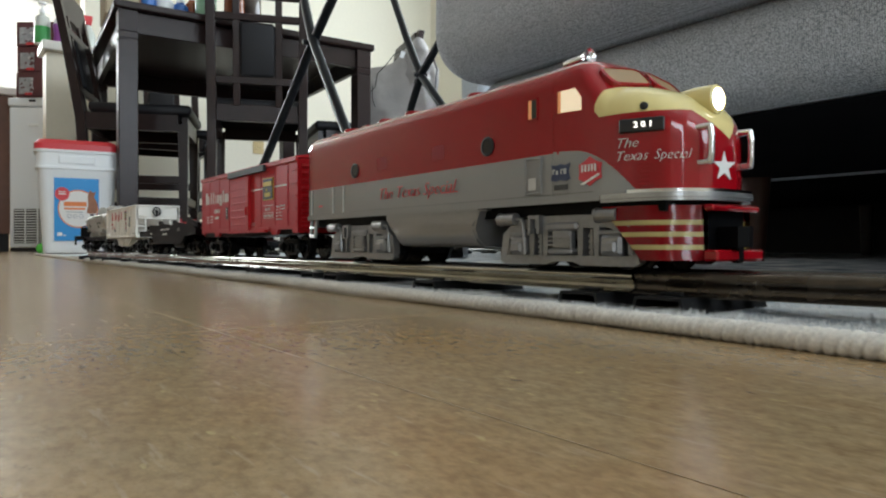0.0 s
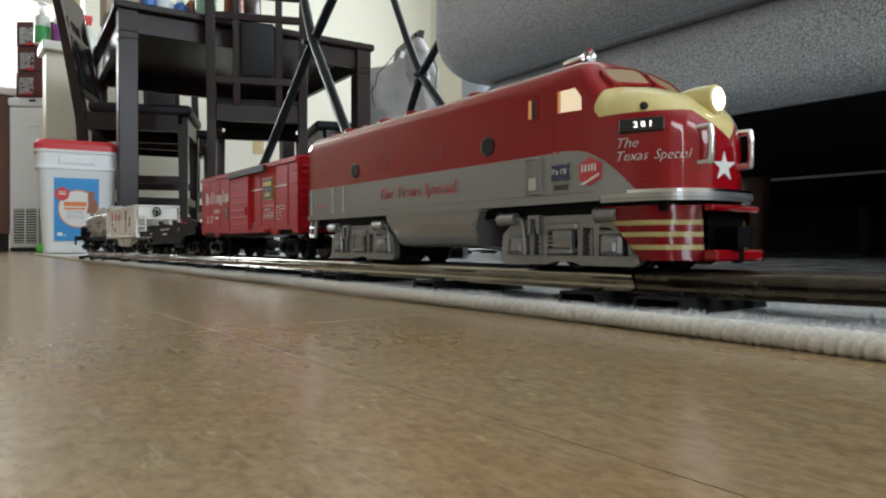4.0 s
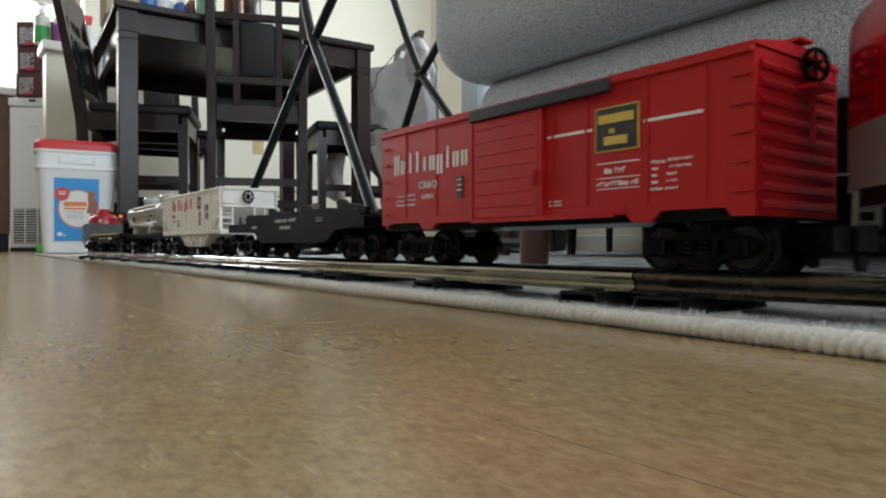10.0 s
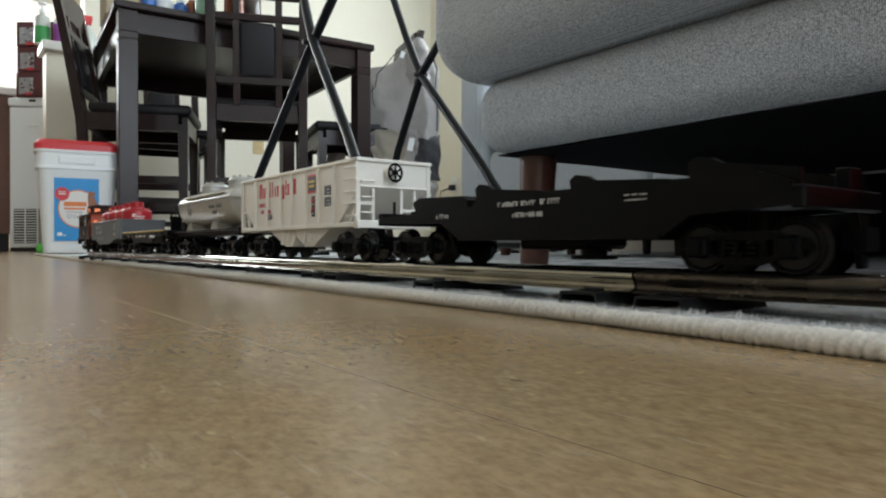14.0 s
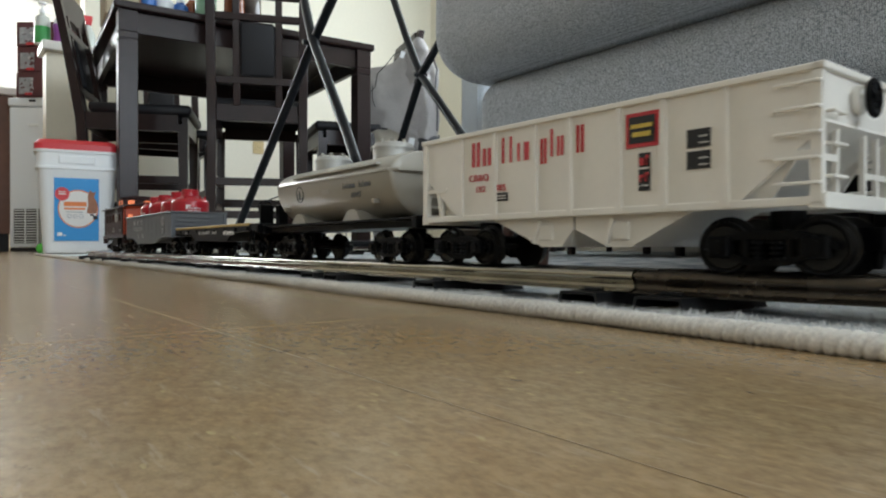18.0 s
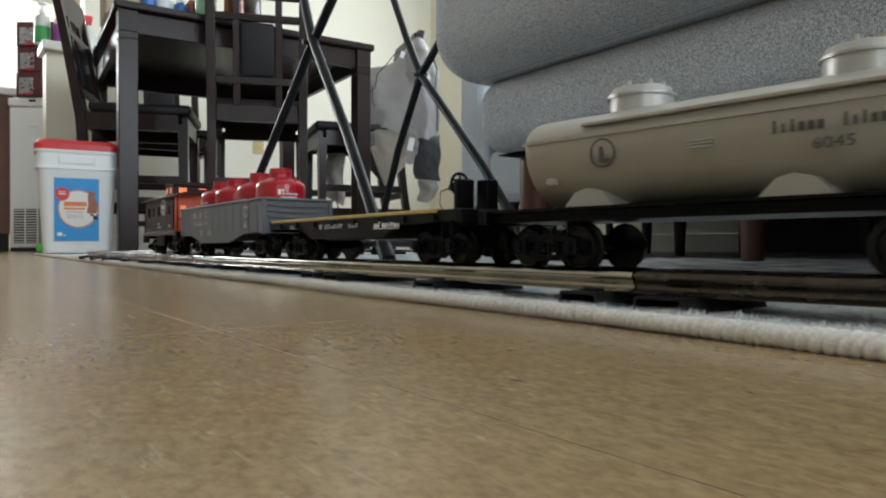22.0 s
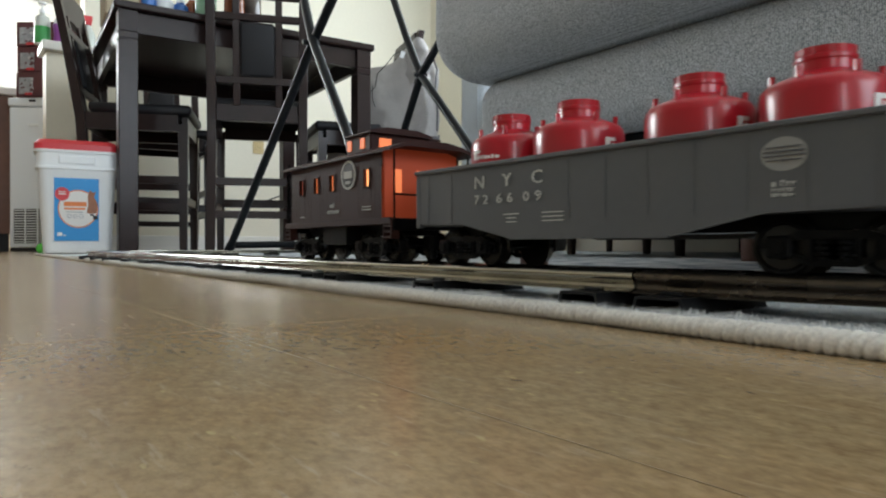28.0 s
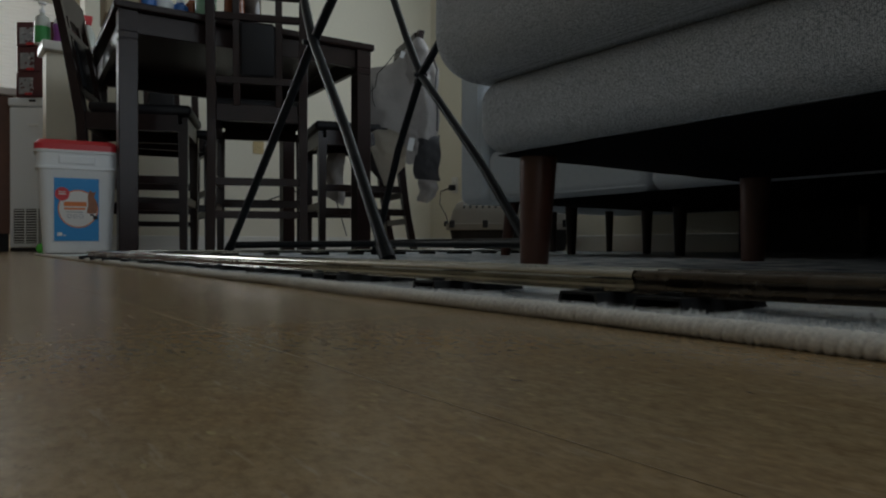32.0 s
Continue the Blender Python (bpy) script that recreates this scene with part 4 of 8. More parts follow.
def table_items():
    h = 0.914
    BLUEP = material("blue_plastic", (0.04, 0.16, 0.5), 0.35)
    AMBER = material("amber_plastic", (0.25, 0.06, 0.015), 0.25)
    MINT = material("mint_liquid", (0.35, 0.62, 0.45), 0.2)
    DARKRED = material("maroon_paper", (0.25, 0.02, 0.03), 0.5)

    def at(u, v):
        return TABLE @ pose(u, v, h)

    def bottle(u, v, r, hh, mat, capmat, label, name="bottle"):
        b = thing(name, at(u, v), label, "bottle", "bottles on the table")
        part("bottle_body", lathe([(0, 0), (r * 0.9, 0), (r, r * 0.15), (r, hh * 0.75), (r * 0.5, hh * 0.86), (r * 0.5, hh * 0.9)], 20), mat, b, "", True)
        part("cap", lathe([(r * 0.55, hh * 0.88), (r * 0.55, hh), (0, hh)], 16), capmat, b, "", True)
    bottle(0.145, 0.22, 0.028, 0.13, BLUEP, WHITEPLASTIC, "blue plastic bottle with white cap")
    bottle(0.205, 0.22, 0.034, 0.12, WHITEPLASTIC, WHITEPLASTIC, "white plastic pill bottle")
    bottle(0.265, 0.22, 0.030, 0.11, BLUEP, WHITEPLASTIC, "blue and white small bottle")
    bottle(0.11, 0.24, 0.026, 0.12, AMBER, WHITEPLASTIC, "amber plastic medicine bottle")
    bottle(0.315, 0.24, 0.028, 0.14, AMBER, WHITEPLASTIC, "amber plastic medicine bottle")
    bottle(0.355, 0.18, 0.042, 0.17, MINT, WHITEPLASTIC, "large clear bottle of mint green liquid")
    m = thing("glass_jar", at(0.50, 0.10), "dark glass jar with a metal lid", "jar")
    part("jar_body", lathe([(0, 0), (0.05, 0), (0.056, 0.01), (0.056, 0.12), (0.045, 0.14)], 24), material("dark_glass", (0.08, 0.06, 0.05), 0.12), m, "", True)
    part("lid", lathe([(0.047, 0.138), (0.049, 0.14), (0.049, 0.16), (0, 0.161)], 24), DARKRED, m, "", True)
    m = thing("mug", at(0.44, 0.07), "small brown stoneware coffee mug", "mug")
    part("mug_body", lathe([(0, 0), (0.036, 0), (0.04, 0.01), (0.04, 0.095), (0.036, 0.095), (0.035, 0.01), (0, 0.012)], 24), AMBER, m, "", True)
    part("mug_handle", rods([(0.038, 0, 0.08), (0.062, 0, 0.075), (0.066, 0, 0.045), (0.038, 0, 0.02)], 0.005, 8), AMBER, m, "", True)
    bx = thing("paper_bag", at(0.04, 0.30), "beige paper bag standing on the table", "bag")
    part("bag_body", box(-0.05, 0.07, -0.1, 0.1, 0, 0.28, 0.006), material("beige_paper", (0.45, 0.38, 0.27), 0.8, grain=0.1), bx)


table_items()

# ---- track ----
RAIL_Z = 0.0195      # rail head above the floor
X1, X0 = -0.1697, -1.42   # ends of the straight
YC = 0.2386          # centre rail
RC = 0.33            # curve radius
GAUGE = 0.0159       # outer rail from the centre rail


def track_at(s):
    """Place and heading on the track's centre line, s metres past the straight's near end."""
    if s > 0:
        a = min(s / RC, math.pi / 2)
        e = max(0.0, s - RC * math.pi / 2)
        return Vector((X1 + RC * math.sin(a), YC + RC * (1 - math.cos(a)) + e, 0)), a
    if s < X0 - X1:
        q = X0 - X1 - s
        a = min(q / RC, math.pi / 2)
        e = max(0.0, q - RC * math.pi / 2)
        return Vector((X0 - RC * math.sin(a), YC + RC * (1 - math.cos(a)) + e, 0)), -a
    return Vector((X1 + s, YC, 0)), 0.0


RAILBRIGHT = material("tinned_rail", (0.42, 0.405, 0.36), 0.13, metal=1.0, grain=0.25, scale=90, blotch=0.35, blotch_scale=22)
RAILDARK = material("tarnished_rail", (0.085, 0.070, 0.056), 0.27, metal=0.85, grain=0.4, scale=160, blotch=0.45, blotch_scale=40)
TIE = material("black_tie_steel", (0.007, 0.007, 0.0075), 0.5, spec=0.2, grain=0.2)

# half-round head, narrow web and flared foot of a tubular rail
RAIL_PROFILE = [(-0.0042, -0.0092), (0.0042, -0.0092), (0.0043, -0.0087), (0.0022, -0.0082), (0.0010, -0.0074), (0.0007, -0.0062)] \
    + [(0.0026 * math.sin(radians(a)), -0.0026 + 0.0026 * math.cos(radians(a))) for a in range(150, -151, -20)] \
    + [(-0.0007, -0.0062), (-0.0010, -0.0074), (-0.0022, -0.0082), (-0.0043, -0.0087)]


def rail_mesh(s0, s1, offset, n):
    rings = []
    for i in range(n + 1):
        c, a = track_at(s0 + (s1 - s0) * i / n)
        side = Vector((-math.sin(a), math.cos(a), 0))
        rings.append([tuple(c + side * (offset + u) + Vector((0, 0, RAIL_Z + w))) for u, w in RAIL_PROFILE])
    return loft(rings)


def tie_mesh(s):
    c, a = track_at(s)
    top = RAIL_Z - 0.0091
    bm = prism([(-0.0112, top - 0.0062), (-0.0095, top), (0.0095, top), (0.0112, top - 0.0062), (0.0100, top - 0.0062), (0.0085, top - 0.0010), (-0.0085, top - 0.0010), (-0.0100, top - 0.0062)], -0.0312, 0.0312, "y")
    for y in (-0.0159, 0.0, 0.0159):
        for k in (-1, 1):
            add(bm, box(-0.0045, 0.0045, y + k * 0.0052 - 0.0012, y + k * 0.0052 + 0.0012, top, top + 0.0016, 0.0004))
    bmesh.ops.transform(bm, matrix=Matrix.Translation(c) @ Matrix.Rotation(a, 4, "Z"), verts=bm.verts)
    return bm


def track():
    SEC = 0.254
    spans = [(-SEC * (i + 1) + 0.0006, -SEC * i - 0.0006, 1, RAILBRIGHT) for i in range(5)]
    s = -5 * SEC
    for i in range(6):
        spans.append((s - 0.2585, s - 0.0008, 8, RAILBRIGHT))
        s -= 0.2593
    s = 0.0
    for i in range(7):
        spans.append((s + 0.0008, s + 0.2585, 10, RAILDARK))
        s += 0.2593
    for a, b, n, mat in spans:
        t = thing("track_section", pose(0, 0, 0), "tinplate three-rail toy track section on black ties" if mat is RAILBRIGHT else "tarnished curved three-rail toy track section", "toy track", "track sections")
        for off in (-GAUGE, 0.0, GAUGE):
            part("rail", rail_mesh(a, b, off, n), mat, t, "", True)
        for k in (0.068, 0.5, 0.932):
            part("tie", tie_mesh(a + (b - a) * k), TIE, t)
        for off in (-GAUGE, 0.0, GAUGE):
            c, ang = track_at(b)
            side = Vector((-math.sin(ang), math.cos(ang), 0)) * off
            d = Vector((math.cos(ang), math.sin(ang), 0))
            p0 = c + side + Vector((0, 0, RAIL_Z - 0.0024))
            part("joint_pin", rod(p0 - d * 0.002, p0 + d * 0.003, 0.0012, 8), RAILBRIGHT, t)


track()

# ---- the train ----
# position of the second car along the track over time
RUN = [(0, -0.401), (4.4, -0.401), (4.7, -0.3975), (5.1, -0.3815), (5.5, -0.359), (6, -0.3272), (6.5, -0.2930), (7, -0.2590), (7.5, -0.2260), (8, -0.1920), (8.5, -0.1575), (9, -0.1222),
       (9.5, -0.0888), (10, -0.0548), (10.5, -0.0205), (11, 0.0125), (11.5, 0.0468), (12, 0.0795), (12.5, 0.1115), (13, 0.144), (13.75, 0.192), (14.5, 0.2407), (15.5, 0.312), (16.5, 0.383), (17, 0.417),
       (17.5, 0.451), (18, 0.4865), (18.5, 0.5215), (19, 0.5567), (19.5, 0.5917), (20, 0.626), (20.5, 0.659), (21, 0.692), (21.5, 0.7245), (22, 0.757), (22.5, 0.7915), (23, 0.8265), (23.5, 0.862),
       (24, 0.898), (24.5, 0.9345), (25, 0.972), (25.5, 1.0115), (26.5, 1.0905), (27.5, 1.1707), (28, 1.210), (28.5, 1.2497), (29, 1.2995), (29.5, 1.3510), (30, 1.4050), (30.5, 1.4645), (31, 1.5285), (31.5, 1.594), (32, 1.660)]


def run_at(t):
    """Smooth position along the track, by a monotone cubic through RUN."""
    k = 0
    while k < len(RUN) - 2 and RUN[k + 1][0] <= t:
        k += 1

    def slope(i):
        if i <= 0 or i >= len(RUN) - 1:
            j = 0 if i <= 0 else len(RUN) - 2
            return (RUN[j + 1][1] - RUN[j][1]) / (RUN[j + 1][0] - RUN[j][0])
        a = (RUN[i][1] - RUN[i - 1][1]) / (RUN[i][0] - RUN[i - 1][0])
        b = (RUN[i + 1][1] - RUN[i][1]) / (RUN[i + 1][0] - RUN[i][0])
        return 0.0 if a * b <= 0 else 2 * a * b / (a + b)
    (t0, s0), (t1, s1) = RUN[k], RUN[k + 1]
    h = t1 - t0
    u = (t - t0) / h
    return (2 * u ** 3 - 3 * u * u + 1) * s0 + (u ** 3 - 2 * u * u + u) * h * slope(k) + (-2 * u ** 3 + 3 * u * u) * s1 + (u ** 3 - u * u) * h * slope(k + 1)


# coupler slack of single cars as they round the curve: (time, metres gained), by the car's offset
SLACK = {-1.4517: [(0, 0.0), (28, 0.0), (28.5, 0.0020), (29, 0.0045), (29.5, 0.0088), (30, 0.0133), (30.5, 0.0178), (31, 0.0232), (31.5, 0.0260), (32, 0.0290)],
         -0.7375: [(0, 0.0), (19.5, 0.0), (20, 0.0008), (20.5, 0.0022), (21, 0.0045), (21.5, 0.0070), (22, 0.0092), (22.5, 0.0105), (23, 0.0115), (24, 0.0125), (32, 0.0125)],
         -0.515: [(0, 0.0), (18, 0.0), (19, -0.0004), (20, -0.0010), (32, -0.0010)]}


def place(t, off):
    s = run_at(t) + off
    rows = SLACK.get(off, [(0, 0.0), (32, 0.0)])
    for (ta, a), (tb, b) in zip(rows, rows[1:]):
        if ta <= t <= tb:
            return s + a + (b - a) * (t - ta) / (tb - ta)
    return s


def car_pose(s, half):
    """The pose of a car whose trucks stand half a wheelbase before and behind s."""
    a, _ = track_at(s - half)
    b, _ = track_at(s + half)
    d = b - a
    c = (a + b) / 2
    return Matrix.Translation((c.x, c.y, RAIL_Z)) @ Matrix.Rotation(math.atan2(d.y, d.x), 4, "Z")


CARS = []     # (thing, offset behind the second car, half wheelbase, trucks, wheelsets)
BLACKCAST = material("black_cast_plastic", (0.0036, 0.0036, 0.004), 0.34, spec=0.08, grain=0.2, scale=500)
WHEELSTEEL = material("blackened_wheel", (0.007, 0.0066, 0.0064), 0.24, spec=0.22, grain=0.2)
CARRED = material("boxcar_red", (0.44, 0.008, 0.014), 0.42, spec=0.3, grain=0.04, scale=300, blotch=0.05, blotch_scale=12)
LOCORED = material("loco_red", (0.30, 0.0035, 0.0085), 0.17, grain=0.03, scale=300, spec=0.2, coat=0.8)
LOCOGREY = material("loco_silver_grey", (0.315, 0.315, 0.315), 0.24, metal=0.45, grain=0.03, scale=300, blotch=0.04)
LOCOCREAM = material("loco_cream", (0.72, 0.60, 0.26), 0.25, grain=0.03, coat=0.3)
TRUCKGREY = material("truck_silver", (0.27, 0.27, 0.275), 0.34, metal=0.65, grain=0.2, scale=400, bump=0.0003)
SILVER = material("silver_paint", (0.44, 0.445, 0.45), 0.24, metal=0.75, grain=0.08, scale=300)
CHROME = material("chrome", (0.75, 0.75, 0.76), 0.14, metal=1.0)
PAINTWHITE = material("white_print", (0.74, 0.73, 0.70), 0.5)
PAINTRED = material("red_print", (0.52, 0.03, 0.04), 0.5)
PAINTBLUE = material("blue_print", (0.022, 0.035, 0.085), 0.5)
PAINTBLACK = material("black_print", (0.015, 0.015, 0.016), 0.5)
PAINTYELLOW = material("yellow_print", (0.62, 0.45, 0.07), 0.5)
PAINTDULL = material("faded_print", (0.075, 0.072, 0.066), 0.6)
OVALGREY = material("dim_grey_print", (0.27, 0.27, 0.265), 0.6)
PAINTGREY = material("grey_print", (0.46, 0.46, 0.44), 0.6)
HOPPERWHITE = material("hopper_white", (0.80, 0.765, 0.70), 0.45, grain=0.03, scale=300, blotch=0.03)
TANKGREY = material("tank_grey", (0.35, 0.325, 0.275), 0.36, grain=0.04, scale=300, blotch=0.05)
DOMEGREY = material("dome_silver", (0.42, 0.41, 0.38), 0.38, metal=0.2, grain=0.06, scale=300)
GONGREY = material("gondola_grey", (0.100, 0.104, 0.112), 0.5, spec=0.25, grain=0.06, scale=300, blotch=0.06)
CANRED = material("canister_red", (0.37, 0.009, 0.018), 0.30, spec=0.35, grain=0.03, blotch=0.05, coat=0.2)
CABBROWN = material("caboose_brown", (0.033, 0.0125, 0.0105), 0.5, spec=0.15, grain=0.06, scale=300)
DECKYELLOW = material("yellow_deck_edge", (0.42, 0.28, 0.055), 0.6, grain=0.15)
GLASSDARK = material("dark_window", (0.03, 0.028, 0.026), 0.12, blotch=0.3, blotch_scale=80)
CABGLOW = glowing("lit_cab_window", (0.90, 0.74, 0.52), 0.55)
SCREENGLOW = glowing("lit_windscreen", (0.28, 0.19, 0.10), 0.14)
DOORGLOW = glowing("lit_door_window", (0.62, 0.26, 0.10), 0.35)
BEAM = glowing("headlight_glow", (1.0, 0.93, 0.82), 9.0)
NUMBERGLOW = glowing("number_glow", (1.0, 0.96, 0.9), 2.2)
ORANGE = glowing("lit_caboose_window", (0.92, 0.23, 0.08), 0.55)
LAMPLIT = glowing("window_before_lamp", (1.0, 0.42, 0.16), 1.5)
ORANGELOW = glowing("far_from_lamp_window", (0.55, 0.085, 0.035), 0.16)
ORANGEDIM = glowing("lamp_lit_plastic", (0.38, 0.055, 0.018), 0.16)
BULB = glowing("bulb_glow", (1.0, 0.72, 0.42), 14.0)

SIDE = -0.032     # half width of a car body, on the side towards the floor


def wheelset_mesh():
    bm = rod((0, -0.021, 0), (0, 0.021, 0), 0.0016, 10)
    for s in (-1, 1):
        prof = [(0.002, 0.0128), (0.0108, 0.0128), (0.0110, 0.0135), (0.0108, 0.0142), (0.0094, 0.0146), (0.0090, 0.0182), (0.0084, 0.0184), (0.0074, 0.0176), (0.0042, 0.0176), (0.0036, 0.0186), (0.0, 0.0188)]
        w = lathe([(r, h) for r, h in prof], 24, Matrix.Rotation(radians(-90 * s), 4, "X"))
        add(bm, w)
        for k in range(6):
            a = k * math.pi / 3
            hole = lathe([(0, 0.0170), (0.0010, 0.0170), (0.0010, 0.01785), (0, 0.01785)], 8, Matrix.Translation((0.0058 * math.cos(a), 0, 0.0058 * math.sin(a))) @ Matrix.Rotation(radians(-90 * s), 4, "X"))
            add(bm, hole)
    return bm


def truck_frame_mesh():
    """A four-wheel freight truck: two cast side frames with journals and springs, joined by a bolster."""
    bm = bmesh.new()
    for s in (-1, 1):
        y0, y1 = sorted((s * 0.0196, s * 0.0222))
        add(bm, prism([(-0.0215, 0.0105), (-0.0100, 0.0145), (0.0100, 0.0145), (0.0215, 0.0105), (0.0215, 0.0082), (0.0100, 0.0118), (-0.0100, 0.0118), (-0.0215, 0.0082)], y0, y1, "y"))
        add(bm, prism([(-0.0185, 0.0085), (-0.0065, 0.0030), (0.0065, 0.0030), (0.0185, 0.0085), (0.0160, 0.0088), (0.0060, 0.0050), (-0.0060, 0.0050), (-0.0160, 0.0088)], y0, y1, "y"))
        for x in (-0.0155, 0.0155):
            add(bm, box(x - 0.0038, x + 0.0038, min(s * 0.0205, s * 0.0245), max(s * 0.0205, s * 0.0245), 0.0055, 0.0128, 0.0008))
            add(bm, rod((x, s * 0.024, 0.0092), (x, s * 0.0255, 0.0092), 0.0022, 10))
        for x in (-0.0032, 0.0032):
            for k in range(4):
                add(bm, rod((x, s * 0.0215, 0.0048 + 0.0018 * k), (x, s * 0.0215, 0.0058 + 0.0018 * k), 0.0022, 10))
        add(bm, box(-0.0075, -0.0060, y0, y1, 0.0035, 0.0125))
        add(bm, box(0.0060, 0.0075, y0, y1, 0.0035, 0.0125))
    add(bm, box(-0.006, 0.006, -0.0195, 0.0195, 0.0105, 0.0150, 0.001))
    add(bm, rod((0, 0, 0.012), (0, 0, 0.022), 0.006, 14))
    return bm


SHARED = {}


def shared(name, build, mat, parent, smooth=False, label=""):
    """An object of its own on one mesh that all repeats share."""
    if name not in SHARED:
        ob = part(name, build(), mat, parent, label, smooth)
        SHARED[name] = ob.data
        return ob
    ob = new(name, SHARED[name])
    ob.parent = parent
    return tagged(ob, label)


def freight_trucks(car, half, axle=0.0155):
    trucks, wheels = [], []
    for s in (-1, 1):
        t = shared("truck", truck_frame_mesh, BLACKCAST, car, False, "black four-wheel truck")
        trucks.append((t, s * half))
        for k in (-1, 1):
            wheels.append((shared("wheelset", wheelset_mesh, WHEELSTEEL, t, True), k * axle, 0.0091, 0.0091))
    return trucks, wheels


def coupler_mesh():
    bm = box(-0.016, 0.004, -0.003, 0.003, 0.0095, 0.0135, 0.0008)
    add(bm, prism([(0.003, -0.005), (0.011, -0.0065), (0.0135, -0.004), (0.0125, 0.0), (0.009, 0.0005), (0.0095, 0.005), (0.004, 0.005)], 0.0078, 0.0155, "z"))
    add(bm, box(0.0055, 0.0085, -0.002, 0.002, 0.002, 0.008, 0.0006))
    return bm


def couplers(car, end):
    for s in (1, -1):
        c = shared("coupler", coupler_mesh, BLACKCAST, car, False, "black knuckle coupler")
        c.matrix_basis = pose(s * (end - 0.002), 0, 0, 0, 0, 0 if s > 0 else 180)


def bars(rows, y, mat, parent, name="marking"):
    """Small print as plain bars: rows of (x0, x1, z0, z1) on the side plane y."""
    rnd = random.Random(int(1e6 * abs(rows[0][0] + 3 * rows[0][2])))
    for a, b, c, d in rows:
        if name != "marking" or b - a < 0.004 or d - c < 0.0006:
            part(name, box(a, b, y - 0.00025, y + 0.0004, c, d), mat, parent)
            continue
        line = bmesh.new()
        x, w = a, 0.42 * (d - c) + 0.0003
        while x < b - 0.5 * w:
            e = min(b, x + w * rnd.uniform(0.8, 1.3))
            hi = d if rnd.random() < 0.7 else d - 0.25 * (d - c)
            if rnd.random() < 0.55:
                add(line, boxes([(x, x + 0.3 * (e - x), y - 0.00025, y + 0.0004, c, hi), (x + 0.3 * (e - x), e, y - 0.00025, y + 0.0004, hi - 0.3 * (d - c), hi)]))
            else:
                add(line, box(x, e, y - 0.00025, y + 0.0004, c, hi))
            x = e + 0.45 * w + (0.9 * w if rnd.random() < 0.14 else 0)
        part(name, line, mat, parent)


def name_strokes(kinds, x0, x1, z0, z1, y, mat, parent, gap=0.28, stroke=0.27):
    """A company name as plain upright bars of its size and colour: a pair of bars for a wide letter, one for a narrow one."""
    w = (x1 - x0) / len(kinds)
    h = z1 - z0
    for i, k in enumerate(kinds):
        a, b = x0 + w * (i + gap / 2), x0 + w * (i + 1 - gap / 2)
        t = w * stroke
        top = z1 if k in "Ol" else z0 + 0.70 * h
        low = z0 - 0.22 * h if k == "g" else z0
        edges = [((a + b) / 2 - t / 2, (a + b) / 2 + t / 2)] if k in "li" else [(a, a + t), (b - t, b)]
        for p, q in edges:
            part("name_bar", box(p, q, y - 0.00025, y + 0.0004, low, top), mat, parent)


def spoked_wheel(r, m, mat, parent, name="brake_wheel"):
    bm = bmesh.new()
    n = 18
    ring = [[((r + 0.0009 * math.cos(b)) * math.cos(2 * math.pi * i / n), (r + 0.0009 * math.cos(b)) * math.sin(2 * math.pi * i / n), 0.0009 * math.sin(b)) for b in [k * math.pi / 3 for k in range(6)]] for i in range(n + 1)]
    add(bm, loft(ring, False))
    for k in range(6):
        a = k * math.pi / 3
        add(bm, rod((0, 0, 0), (r * math.cos(a), r * math.sin(a), 0), 0.0007, 6))
    add(bm, rod((0, 0, -0.005), (0, 0, 0.001), 0.0016, 8))
    bmesh.ops.transform(bm, matrix=m, verts=bm.verts)
    return part(name, bm, mat, parent)


FACE_X = Matrix.Rotation(radians(90), 4, "Y")


# ---- locomotive ----
NOSE = [(0.078, 0.0320, 0.0876), (0.0905, 0.0320, 0.0878), (0.0930, 0.0320, 0.0870), (0.0950, 0.0320, 0.0854), (0.1045, 0.0317, 0.0756), (0.1065, 0.0315, 0.0746), (0.113, 0.0307, 0.0733), (0.118, 0.0292, 0.0717),
        (0.124, 0.0266, 0.0692), (0.129, 0.0234, 0.0660), (0.133, 0.0198, 0.0622), (0.1365, 0.0152, 0.0575), (0.139, 0.0100, 0.0528), (0.1402, 0.0050, 0.0490), (0.1406, 0.0015, 0.0475)]


def nose_dims(x):
    for (xa, wa, ta), (xb, wb, tb) in zip(NOSE, NOSE[1:]):
        if xa <= x <= xb:
            u = (x - xa) / (xb - xa)
            return wa + (wb - wa) * u, ta + (tb - ta) * u
    return (NOSE[0][1], NOSE[0][2]) if x < NOSE[0][0] else (NOSE[-1][1], NOSE[-1][2])


def nose_at(x, z, lift=0.0006):
    """The pose of a plate on the nose's flank: local x towards the front, local y up, local z outward."""
    w, t = nose_dims(x)
    w2, _ = nose_dims(min(x + 0.002, 0.1404))
    a = math.atan2(w2 - w, 0.002)
    zn = max(0.0, ((z - 0.0295) / (t - 0.0295) - 0.45) / 0.55)
    k = (1 - min(zn, 0.98) ** 4.2) ** (1 / 3.2)
    return Matrix.Translation((x, -w * k - lift, z)) @ Matrix.Rotation(-a, 4, "Z") @ TURN_X


